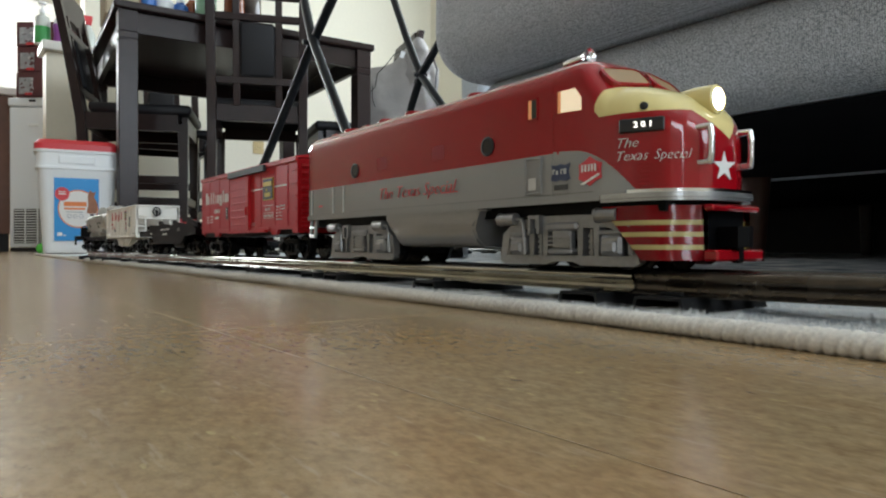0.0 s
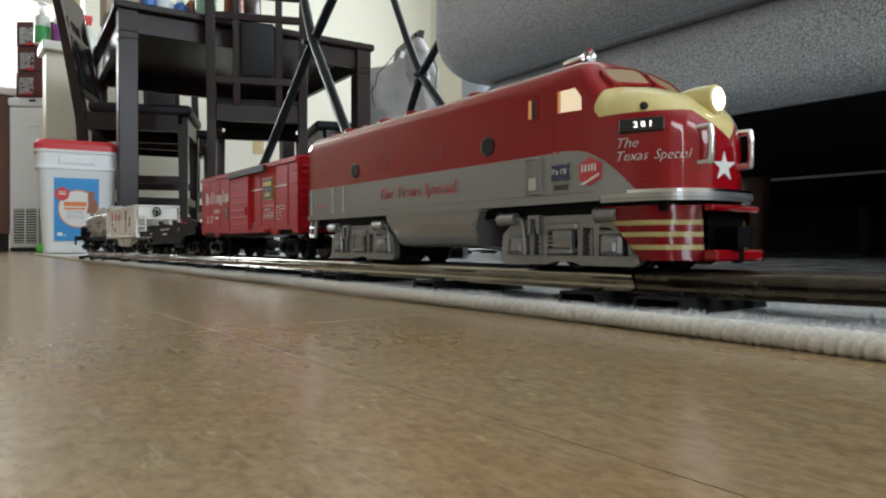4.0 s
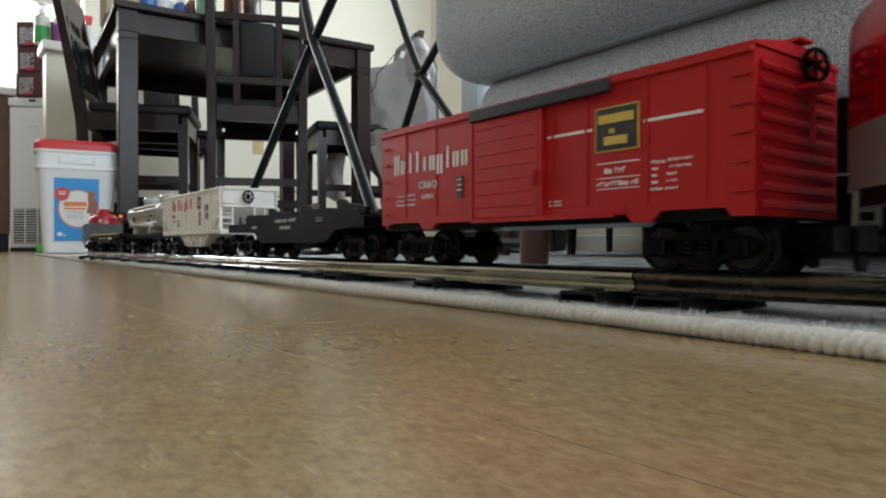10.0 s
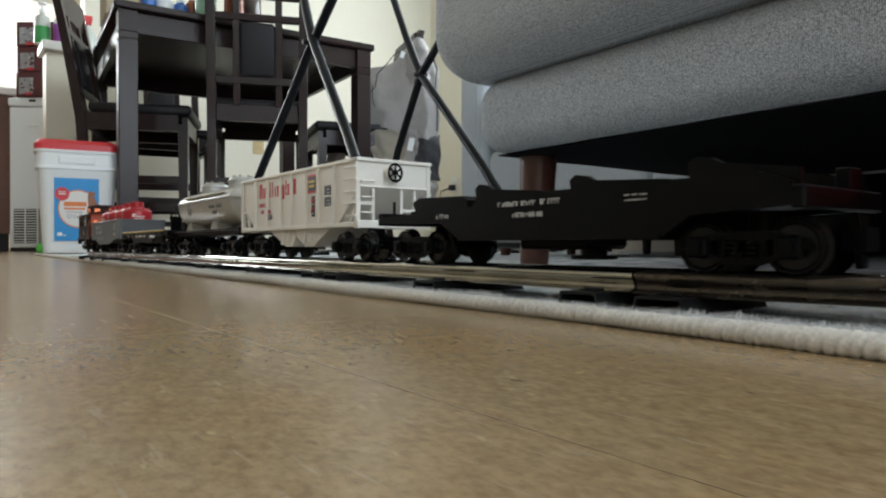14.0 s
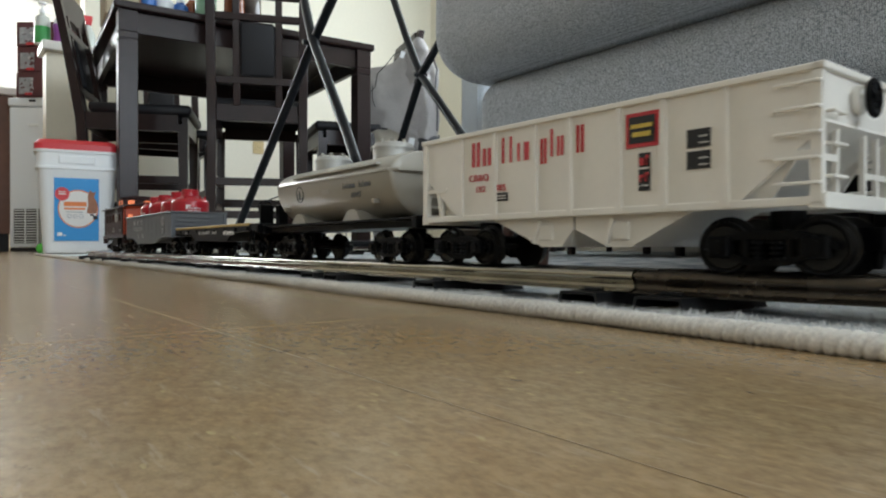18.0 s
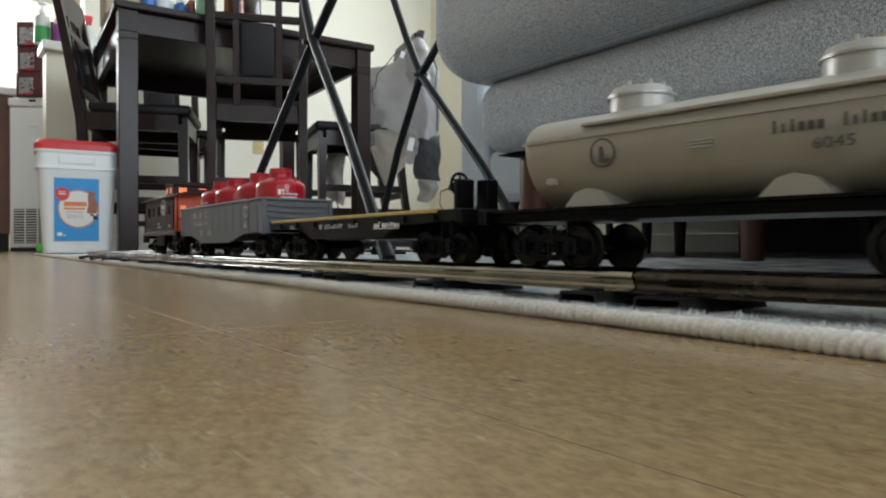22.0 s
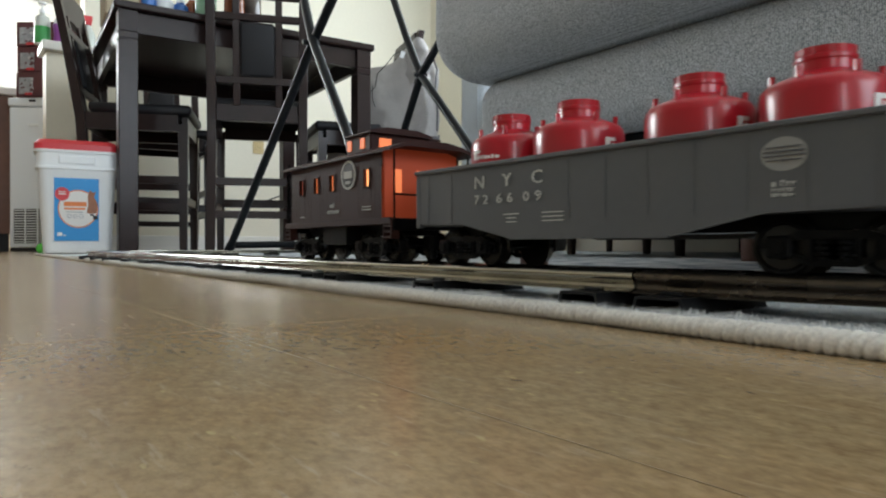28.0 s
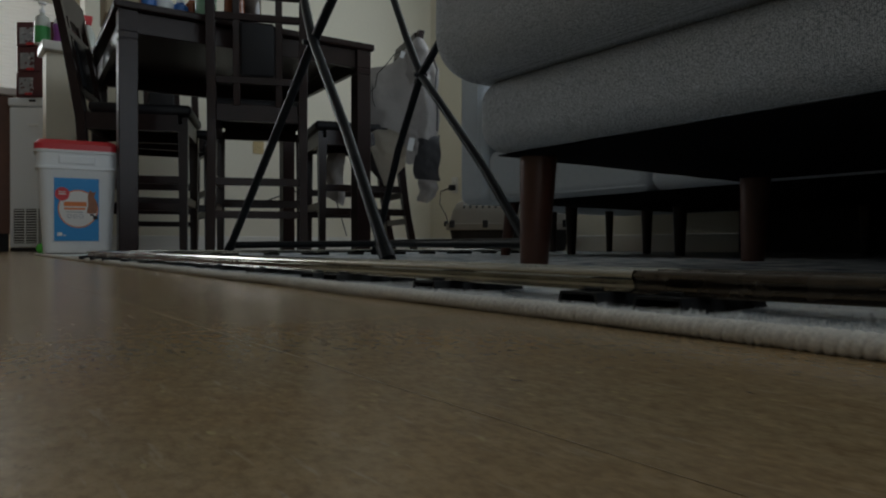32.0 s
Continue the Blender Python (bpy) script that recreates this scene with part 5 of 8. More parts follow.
def locomotive():
    t = thing("locomotive", car_pose(RUN[0][1] + 0.292, 0.087), "red, cream and silver toy streamlined diesel locomotive on the track", "toy locomotive")
    half_z = [0.02 * k for k in range(38)] + [0.755 + 0.02 * k for k in range(9)] + [0.93, 0.945, 0.958, 0.97, 0.98, 0.988, 0.994, 0.998]

    def ring(x, w, top, low=0.028, power=11.0):
        """A body section: straight flanks, tight roof edge and a crowned roof."""
        right = []
        for k in half_z:
            y = w if k < 0.45 else w * (1 - ((k - 0.45) / 0.55) ** power) ** (1 / (3.2 + 0.15 * max(0.0, power - 5)))
            right.append((y, low + (top - low) * k))
        return [(x, -y, z) for y, z in right] + [(x, 0, top)] + [(x, y, z) for y, z in reversed(right)]
    # long body with a rounded roof edge
    body = loft([ring(-0.1602, 0.0313, 0.0851), ring(-0.1598, 0.0318, 0.0858), ring(-0.1590, 0.0320, 0.0862)] + [ring(-0.1590 + 0.2370 * i / 40, 0.0320, 0.0864 + 0.0012 * max(0.0, (i - 26) / 14)) for i in range(1, 41)])
    # split the colours exactly at the band's upper edge
    geom = body.verts[:] + body.edges[:] + body.faces[:]
    bmesh.ops.bisect_plane(body, geom=geom, plane_co=(0, 0, 0.0487), plane_no=(0, 0, 1))
    for f in body.faces:
        f.material_index = 1 if f.calc_center_median().z < 0.0487 else 0
    part("body", body, [LOCORED, LOCOGREY], t, "red upper body over a silver-grey band", True)
    # nose
    rings = []
    m = 90
    for i in range(m + 1):
        u = i / m
        x = 0.0782 + (0.1406 - 0.0782) * (1 - (1 - u) ** 1.6)
        w, top = nose_dims(x)
        rings.append(ring(x, w, top, 0.0295, 11.0 if x < 0.086 else max(4.2, 11.0 - (x - 0.086) * 340)))
    nose = loft(rings)
    def slice_nose(co, no):
        bmesh.ops.bisect_plane(nose, geom=nose.verts[:] + nose.edges[:] + nose.faces[:], plane_co=co, plane_no=no)

    def cream_edge(z):
        return 0.1005 + max(0.0, z - 0.0655) * 0.42 + max(0.0, z - 0.0715) * 0.9 + max(0.0, 0.0630 - z) * 0.9

    def band_edge(x):
        return 0.0487 - max(0.0, x - 0.088) ** 2 * 19.0
    zs = [0.0600, 0.0630, 0.0655, 0.0715, 0.0850]
    for za, zb in zip(zs, zs[1:]):
        xa, xb = cream_edge(za), cream_edge(zb)
        slice_nose((xa, 0, za), (zb - za, 0, xa - xb))
    for s in (-1, 1):
        slice_nose((0.13, s * 0.0145, 0.0605), (0, -s * 0.0105, 0.0145))
    slice_nose((0.13, 0, 0.0605), (0, 0, 1))
    xs = [0.088 + 0.0044 * i for i in range(8)]
    for xa, xb in zip(xs, xs[1:]):
        za, zb = band_edge(xa), band_edge(xb)
        slice_nose((xa, 0, za), (za - zb, 0, xb - xa))
    for f in nose.faces:
        c = f.calc_center_median()
        zlow = 0.0605 if abs(c.y) > 0.0145 else 0.0605 - 0.0105 * (1 - abs(c.y) / 0.0145)
        xi = min(6, max(0, int((c.x - 0.088) / 0.0044)))
        u = (c.x - xs[xi]) / 0.0044
        chord = band_edge(xs[xi]) * (1 - u) + band_edge(xs[xi + 1]) * u if c.x > 0.088 else 0.0487
        if c.x > cream_edge(c.z) and c.z > zlow:
            f.material_index = 2
        elif c.z < chord and c.x < 0.1185:
            f.material_index = 1
        else:
            f.material_index = 0
    part("nose", nose, [LOCORED, LOCOGREY, LOCOCREAM], t, "rounded red and cream nose", True)
    # sill, fuel skirt
    part("sill", loft([[(x, s * 0.0326, 0.0275), (x, s * 0.0326, 0.0305), (x, s * 0.029, 0.0305), (x, s * 0.029, 0.0275)] for s in (-1,) for x in (-0.160, 0.116)]), LOCOGREY, t)
    part("sill", loft([[(x, 0.0326, 0.0275), (x, 0.0326, 0.0305), (x, 0.029, 0.0305), (x, 0.029, 0.0275)] for x in (-0.160, 0.116)]), LOCOGREY, t)
    part("frame", box(-0.158, 0.13, -0.027, 0.027, 0.0225, 0.0283), BLACKCAST, t, "black underframe")
    skirt = prism([(-0.0322, 0.0290), (0.0322, 0.0290), (0.0322, 0.0240), (0.0312, 0.0185), (0.0285, 0.0125), (0.0235, 0.0090), (-0.0235, 0.0090), (-0.0285, 0.0125), (-0.0312, 0.0185), (-0.0322, 0.0240)], -0.0495, 0.0235, "x")
    for v in skirt.verts:
        if v.co.z > 0.02:
            v.co.x += -0.007 if v.co.x < 0 else 0.006
    bmesh.ops.bevel(skirt, geom=skirt.edges[:], offset=0.0012, segments=2, affect="EDGES")
    part("fuel_skirt", skirt, LOCOGREY, t, "silver-grey fuel tank skirt", True)
    part("skirt_rib", boxes([(-0.05, 0.036, SIDE - 0.0006, -0.030, 0.0264, 0.0268)]), LOCOGREY, t)
    # portholes
    for x in (0.0356, -0.0925):
        for s in (-1, 1):
            o = part("porthole", lathe([(0.0044, 0.0), (0.0047, 0.0009), (0.0037, 0.0011), (0.0035, 0.0)], 24, Matrix.Translation((x, s * 0.0318, 0.0568)) @ Matrix.Rotation(radians(90 if s < 0 else -90), 4, "X")), DARKGREY, t, "", True)
            part("glass", lathe([(0, 0.0), (0.0037, 0.0), (0.0037, 0.0005), (0, 0.0005)], 20, Matrix.Translation((x, s * 0.0319, 0.0568)) @ Matrix.Rotation(radians(90 if s < 0 else -90), 4, "X")), GLASSDARK, o)
    # side windows
    for s in (-1, 1):
        ys = sorted((s * 0.0318, s * 0.0324))
        w = part("cab_window", prism([(0.0785, 0.0655), (0.0938, 0.0648), (0.0938, 0.0700), (0.0905, 0.0742), (0.0785, 0.0742)], *ys, "y"), CABGLOW, t, "lit cab window")
        part("pillar", box(0.0783, 0.0812, *sorted((s * 0.0319, s * 0.0326)), 0.0652, 0.0742), LOCORED, w)
        part("jamb", box(0.0812, 0.0828, *sorted((s * 0.0319, s * 0.03255)), 0.0652, 0.0741), DOORGLOW, w, "lit red jamb")
        part("door_window", box(0.0632, 0.0686, *ys, 0.0652, 0.0735, 0.0002), DOORGLOW, t, "lit door window")
        # dark plate laid over the half of the pane that shows no lamplight
        part("shade", box(0.0656, 0.0686, *sorted((s * 0.0320, s * 0.03255)), 0.0652, 0.0735), GLASSDARK, t, "dark plate for the unlit half of the door window")
        part("window_frame", boxes([(0.0628, 0.0690, ys[0] - 0.0002, ys[1] + 0.0002, 0.0735, 0.0741), (0.0628, 0.0690, ys[0] - 0.0002, ys[1] + 0.0002, 0.0646, 0.0652), (0.0625, 0.0632, ys[0] - 0.0002, ys[1] + 0.0002, 0.0646, 0.0741), (0.0686, 0.0692, ys[0] - 0.0002, ys[1] + 0.0002, 0.0646, 0.0741)]), LOCORED, t)
        # ladder door and grab irons in the grey band
        yy = s * 0.0322
        fr = [(0.0612, yy, 0.0325), (0.0612, yy, 0.0478), (0.0712, yy, 0.0478), (0.0712, yy, 0.0325), (0.0612, yy, 0.0325)]
        part("door_frame", rods(fr, 0.0005, 6), LOCOGREY, t)
        part("step_recess", box(0.0632, 0.0680, *sorted((s * 0.0318, s * 0.0325)), 0.0338, 0.0392, 0.0003), PAINTGREY, t)
        part("grab_iron", rods([(0.0718, s * 0.033, 0.0345), (0.0718, s * 0.0336, 0.036), (0.0718, s * 0.0336, 0.046), (0.0718, s * 0.033, 0.0475)], 0.0004, 6), LOCOGREY, t)
        for x in (-0.154, -0.122, -0.108):
            part("body_seam", box(x - 0.0005, x + 0.0005, *sorted((s * 0.0318, s * 0.0326)), 0.0312, 0.0484), PAINTGREY, t)
        # rear step
        st = [(-0.1580, s * 0.030, 0.0285), (-0.1580, s * 0.031, 0.0165), (-0.1510, s * 0.031, 0.0165), (-0.1510, s * 0.030, 0.0285)]
        part("step", rods(st, 0.0014, 8), LOCOGREY, t)
        part("step_rung", rods([(-0.1580, s * 0.031, 0.0222), (-0.1510, s * 0.031, 0.0222)], 0.0012, 8), LOCOGREY, t)
        # louvres
        for i in range(7):
            part("louvre", box(-0.066 + 0.0016 * i, -0.0653 + 0.0016 * i, *sorted((s * 0.0318, s * 0.0323)), 0.0545, 0.0620), LOCORED, t)
            part("louvre", box(-0.010 + 0.0016 * i, -0.0093 + 0.0016 * i, *sorted((s * 0.0318, s * 0.0323)), 0.0545, 0.0620), LOCORED, t)
    part("sill_groove", box(-0.1575, 0.1000, SIDE - 0.00015, SIDE + 0.0004, 0.0311, 0.0314), PAINTDULL, t)
    bars([(-0.1430, -0.1380, 0.0362, 0.0373)], SIDE - 0.0002, PAINTRED, t, "marking")
    # lettering on the band
    writing("The Texas Special", 0.0098, side_at(-0.0276, 0.0398, SIDE - 0.0003), PAINTRED, t, "train_name", 0.0002, 1.05, 0.35, thin=0.00025)
    bars([(-0.001, 0.0125, 0.0368, 0.0373)], SIDE - 0.0002, PAINTRED, t, "underline")
    part("shield", prism([(0.0772, 0.0440), (0.0800, 0.0432), (0.0826, 0.0440), (0.0852, 0.0432), (0.0880, 0.0440), (0.0868, 0.0408), (0.0880, 0.0374), (0.0850, 0.0366), (0.0826, 0.0372), (0.0800, 0.0366), (0.0772, 0.0374), (0.0784, 0.0408)], SIDE - 0.0004, SIDE + 0.0004, "y"), PAINTBLUE, t, "blue shield emblem")
    bars([(0.0785, 0.0867, 0.0396, 0.0418)], SIDE - 0.0006, PAINTGREY, t)
    part("plate", box(0.0790, 0.0866, SIDE - 0.0004, SIDE + 0.0004, 0.0330, 0.0352), PAINTBLACK, t, "small black plate")
    em = [(0.0985 + r * math.cos(a), 0.0395 + r * 0.9 * math.sin(a)) for a, r in [(radians(90 + 30 * i), 0.0066 if i % 2 == 0 else 0.0053) for i in range(12)]]
    part("emblem", prism(em, SIDE - 0.0004, SIDE + 0.0004, "y"), PAINTRED, t, "red emblem")
    part("emblem_bar", prism([(0.0938, 0.0345), (0.0952, 0.0342), (0.1036, 0.0375), (0.1034, 0.0385)], SIDE - 0.0007, SIDE, "y"), PAINTWHITE, t)
    bars([(0.0945, 0.0952, 0.0394, 0.0422), (0.0962, 0.0969, 0.0394, 0.0422), (0.0979, 0.0986, 0.0394, 0.0422), (0.0995, 0.1002, 0.0394, 0.0422), (0.1012, 0.1019, 0.0394, 0.0422)], SIDE - 0.0006, PAINTWHITE, t)
    # windscreen
    for s in (-1, 1):
        slope = Matrix.Translation((0.1016, s * 0.0136, 0.0786)) @ Matrix.Rotation(radians(46.0), 4, "Y") @ Matrix.Rotation(radians(s * -7), 4, "X")
        def pane(r, k):
            return [(cx + r * math.cos(radians(a)), cy + r * math.sin(radians(a))) for cx, cy, a0 in ((0.0052 * k - r, 0.0112 * k - r, 0), (-0.0052 * k + r, 0.0112 * k - r, 90), (-0.0052 * k + r, -0.0112 * k + r, 180), (0.0052 * k - r, -0.0112 * k + r, 270)) for a in range(a0, a0 + 91, 15)]
        sc = prism(pane(0.0034, 1.0), -0.0006, 0.0010, "z")
        bmesh.ops.transform(sc, matrix=slope, verts=sc.verts)
        g = part("windscreen", sc, SCREENGLOW, t, "lit windscreen pane")
        inner, outer = pane(0.0034, 1.0), pane(0.0042, 1.13)
        fr = bmesh.new()
        rings = [[fr.verts.new((x, y, z)) for x, y in ps] for ps, z in ((inner, -0.0006), (outer, -0.0006), (outer, 0.0012), (inner, 0.0016))]
        for q in range(4):
            ra, rb = rings[q], rings[(q + 1) % 4]
            for w in range(len(ra)):
                fr.faces.new((ra[w], ra[(w + 1) % len(ra)], rb[(w + 1) % len(ra)], rb[w]))
        bmesh.ops.recalc_face_normals(fr, faces=fr.faces[:])
        bmesh.ops.transform(fr, matrix=slope, verts=fr.verts)
        part("windscreen_frame", fr, LOCORED, g)
    # headlight
    hl = part("headlight", lathe([(0.0050, -0.020), (0.0060, -0.010), (0.0058, -0.002), (0.0055, 0.0), (0.0045, 0.0006), (0.0043, -0.001)], 28, Matrix.Translation((0.1350, 0, 0.0660)) @ FACE_X), LOCOCREAM, t, "", True)
    part("lens", lathe([(0, -0.0012), (0.0043, -0.0012), (0.0041, 0.0005), (0.0024, 0.0013), (0, 0.0015)], 24, Matrix.Translation((0.1350, 0, 0.0660)) @ FACE_X), BEAM, hl, "shining headlight lens", True)
    # number boards and script
    for s in (-1, 1):
        def flip(m):
            return m if s < 0 else Matrix.Diagonal((1, -1, 1, 1)) @ m @ Matrix.Diagonal((-1, 1, 1, 1))
        m = nose_at(0.1205, 0.0552, 0.0002)
        bd = box(-0.0085, 0.0085, -0.0026, 0.0026, -0.0006, 0.0012, 0.0004)
        bmesh.ops.transform(bd, matrix=m, verts=bd.verts)
        if s > 0:
            bmesh.ops.transform(bd, matrix=Matrix.Diagonal((1, -1, 1, 1)), verts=bd.verts)
        b = part("number_board", bd, PAINTBLACK, t, "black number board")
        if s < 0:
            writing("2 0 1", 0.0031, m @ Matrix.Translation((0.0008, 0, 0.0014)), NUMBERGLOW, b, "number", 0.0002, 1.15)
    writing("The", 0.0054, nose_at(0.1150, 0.0487, 0.0005), PAINTWHITE, t, "train_name", 0.0002, 1.1, 0.35, thin=0.00010)
    writing("Texas", 0.0054, nose_at(0.1168, 0.0437, 0.0005), PAINTWHITE, t, "train_name", 0.0002, 1.0, 0.35, thin=0.00010)
    writing("Special", 0.0054, nose_at(0.1302, 0.0436, 0.0008), PAINTWHITE, t, "train_name", 0.0002, 0.9, 0.35, thin=0.00010)
    for i in range(6):
        m = nose_at(0.1238, 0.0330 + 0.0016 * i, 0.0)
        lv = box(-0.0045, 0.0045, -0.0005, 0.0005, -0.0004, 0.0007)
        bmesh.ops.transform(lv, matrix=m, verts=lv.verts)
        part("louvre", lv, LOCORED, t)
    m = nose_at(0.1205, 0.0625, 0.0)
    part("marker_lamp", lathe([(0, 0), (0.0016, 0), (0.0016, 0.0012), (0.001, 0.0016), (0, 0.0016)], 12, m @ Matrix.Translation((0, 0, -0.0004))), PAINTBLACK, t, "", True)
    star = [(r * math.cos(radians(90 + 36 * i)), r * math.sin(radians(90 + 36 * i))) for i, r in [(k, 0.0058 if k % 2 == 0 else 0.0023) for k in range(10)]]
    sb = prism(star, -0.0006, 0.0005, "z")
    bmesh.ops.transform(sb, matrix=Matrix.Translation((0.1400, -0.0045, 0.0392)) @ Matrix.Rotation(radians(-14), 4, "Z") @ TURN_Y @ Matrix.Rotation(radians(90), 4, "Z"), verts=sb.verts)
    part("star", sb, PAINTWHITE, t, "white star on the nose")
    for y in (-0.0145, 0.0115):
        x = 0.1385 if y < 0 else 0.1398
        part("grab_rail", rods([(x - 0.004, y, 0.0535), (x + 0.002, y, 0.0535), (x + 0.0026, y, 0.0500), (x + 0.0026, y, 0.0435), (x + 0.0022, y, 0.0405), (x - 0.003, y, 0.0405)], 0.0013, 10), CHROME, t, "chrome grab rail", True)
    # stepped anticlimber round the nose
    for z0, z1, grow, x0, mat in ((0.0294, 0.0307, 0.0012, 0.1165, CHROME), (0.0276, 0.0295, 0.0016, 0.104, SILVER), (0.0264, 0.0277, 0.0006, 0.104, SILVER)):
        outer = []
        for i in range(41):
            x = x0 + (0.1425 - x0) * (1 - (1 - i / 40) ** 2)
            w = 0.0322 * max(0.0, 1 - (max(0.0, x - 0.108) / (0.1427 - 0.108)) ** 2.6) ** 0.5
            outer.append((x + grow * 0.6, w + grow))
        pts = [(p[0], -p[1]) for p in outer] + [(p[0], p[1]) for p in reversed(outer)]
        part("anticlimber", prism(pts, z0, z1, "z"), mat, t, "silver stepped bumper band")
    # pilot with cream stripes
    def pilot_ring(z, x0):
        outer = []
        for i in range(31):
            x = x0 + (0.1392 - x0) * (1 - (1 - i / 30) ** 1.7)
            w = 0.0300 * max(0.02, 1 - ((x - x0) / (0.1394 - x0)) ** 3.0) ** 0.5
            outer.append((x, -max(w, 0.0145), z))
        return outer
    for s in (-1, 1):
        levels = [0.0042, 0.0082, 0.0100, 0.0130, 0.0148, 0.0174, 0.0192, 0.0248]
        for k, (a, b) in enumerate(zip(levels, levels[1:])):
            def cut(z):
                return 0.1215 - (z - 0.0042) * 0.90
            la, lb = pilot_ring(a, cut(a)), pilot_ring(b, cut(b))
            bm = bmesh.new()
            va = [bm.verts.new((x, -s * y if s > 0 else y, z)) for x, y, z in la]
            vb = [bm.verts.new((x, -s * y if s > 0 else y, z)) for x, y, z in lb]
            for i in range(30):
                bm.faces.new((va[i], va[i + 1], vb[i + 1], vb[i]))
            bmesh.ops.solidify(bm, geom=bm.faces[:], thickness=0.0018)
            bmesh.ops.recalc_face_normals(bm, faces=bm.faces[:])
            part("pilot_stripe" if k % 2 else "pilot", bm, LOCOCREAM if k % 2 else LOCORED, t, "", True)
    # black block set into the pilot so that its opening reads dark
    part("pilot_core", box(0.1180, 0.1372, -0.0138, 0.0138, 0.0060, 0.0240, 0.0005), BLACKCAST, t, "black block filling the pilot opening")
    part("pilot_front", boxes([(0.1380, 0.1440, -0.0160, 0.0160, 0.0040, 0.0082), (0.1380, 0.1425, -0.0160, 0.0160, 0.0225, 0.0248)], 0.0008), LOCORED, t)
    c = part("coupler", coupler_mesh(), BLACKCAST, t, "black knuckle coupler")
    c.matrix_basis = pose(0.1355, 0, 0.0012) @ Matrix.Diagonal((1.1, 1.2, 1.0, 1))
    c = part("coupler", coupler_mesh(), BLACKCAST, t, "black knuckle coupler")
    c.matrix_basis = pose(-0.160, 0, 0, 0, 0, 180)
    # roof details
    part("horn_mount", box(0.0640, 0.0700, -0.009, 0.001, 0.0870, 0.0890, 0.0006), DARKGREY, t)
    hm = Matrix.Translation((0.0612, -0.0055, 0.0938)) @ Matrix.Rotation(radians(-5), 4, "Y") @ FACE_X
    part("horn", lathe([(0, 0), (0.0017, 0), (0.0019, 0.001), (0.0019, 0.0095), (0.0024, 0.0125), (0.0036, 0.0150), (0.0040, 0.0155), (0.0034, 0.0155), (0.0014, 0.0135), (0, 0.0130)], 24, hm), CHROME, t, "chrome horn", True)
    for x in (0.0632, 0.0690):
        part("horn_post", rod((x, -0.0055, 0.0868), (x, -0.0055, 0.0936), 0.0014, 10), DARKGREY, t)
    part("horn_bracket", box(0.0622, 0.0700, -0.0072, -0.0038, 0.0900, 0.0920, 0.0005), DARKGREY, t)
    for x in (-0.130, -0.085, -0.055, 0.005):
        part("roof_fan", lathe([(0.0075, 0.0840), (0.0078, 0.0884), (0.0070, 0.0896), (0.003, 0.0899), (0, 0.0897)], 24, Matrix.Translation((x, -0.0105, 0))), LOCORED, t, "", True)
    for x in (-0.148, -0.105, 0.03):
        part("roof_vent", box(x - 0.004, x + 0.004, -0.018, -0.011, 0.0840, 0.0886, 0.0006), LOCORED, t)

    # the body is a little narrower than its drawing
    for o in t.children:
        if not o.name.startswith("pilot"):
            o.matrix_basis = Matrix.Translation((-0.0008, 0, 0)) @ Matrix.Diagonal((1, 0.962, 1, 1)) @ o.matrix_basis

    # trucks
    def side_frame(s):
        bm = bmesh.new()
        ya, yb = sorted((s * 0.0235, s * 0.0275)), sorted((s * 0.0240, s * 0.0280))
        add(bm, prism([(-0.0395, 0.0030), (-0.0365, 0.0016), (-0.010, 0.0016), (-0.006, 0.0030), (0.006, 0.0030), (0.010, 0.0016), (0.0365, 0.0016), (0.0395, 0.0030), (0.0385, 0.0056), (-0.0385, 0.0056)], *yb, "y"))
        add(bm, prism([(-0.0320, 0.0195), (-0.0240, 0.0215), (-0.010, 0.0225), (0.010, 0.0225), (0.0240, 0.0215), (0.0320, 0.0195), (0.0380, 0.0150), (0.0395, 0.0050), (0.0355, 0.0050), (0.0335, 0.0130), (0.0240, 0.0170), (-0.0240, 0.0170), (-0.0335, 0.0130), (-0.0355, 0.0050), (-0.0395, 0.0050), (-0.0380, 0.0150)], *ya, "y"))
        for x in (-0.0185, -0.0100, 0.0100, 0.0185):
            add(bm, prism([(x - 0.0012, 0.0050), (x + 0.0012, 0.0050), (x + 0.0016, 0.0175), (x - 0.0016, 0.0175)], *yb, "y"))
        add(bm, prism([(-0.0190, 0.0230), (-0.0120, 0.0230), (-0.0120, 0.0150), (-0.0135, 0.0150), (-0.0135, 0.0215), (-0.0175, 0.0215), (-0.0175, 0.0150), (-0.0190, 0.0150)], *sorted((s * 0.0270, s * 0.0300)), "y"))
        return bm

    def journal_box(s):
        bm = box(-0.0052, 0.0052, *sorted((s * 0.0238, s * 0.0298)), 0.0056, 0.0140, 0.0012)
        add(bm, box(-0.0036, 0.0036, *sorted((s * 0.0290, s * 0.0312)), 0.0066, 0.0116, 0.0010))
        add(bm, box(-0.0070, 0.0070, *sorted((s * 0.0245, s * 0.0285)), 0.0140, 0.0158, 0.0005))
        return bm

    def spring(s):
        bm = bmesh.new()
        for j in range(4):
            add(bm, rod((0, s * 0.0258, 0.0062 + 0.0023 * j), (0, s * 0.0258, 0.0075 + 0.0023 * j), 0.0017, 8))
        return add(bm, rod((0, s * 0.0258, 0.0056), (0, s * 0.0258, 0.0165), 0.0009, 8))

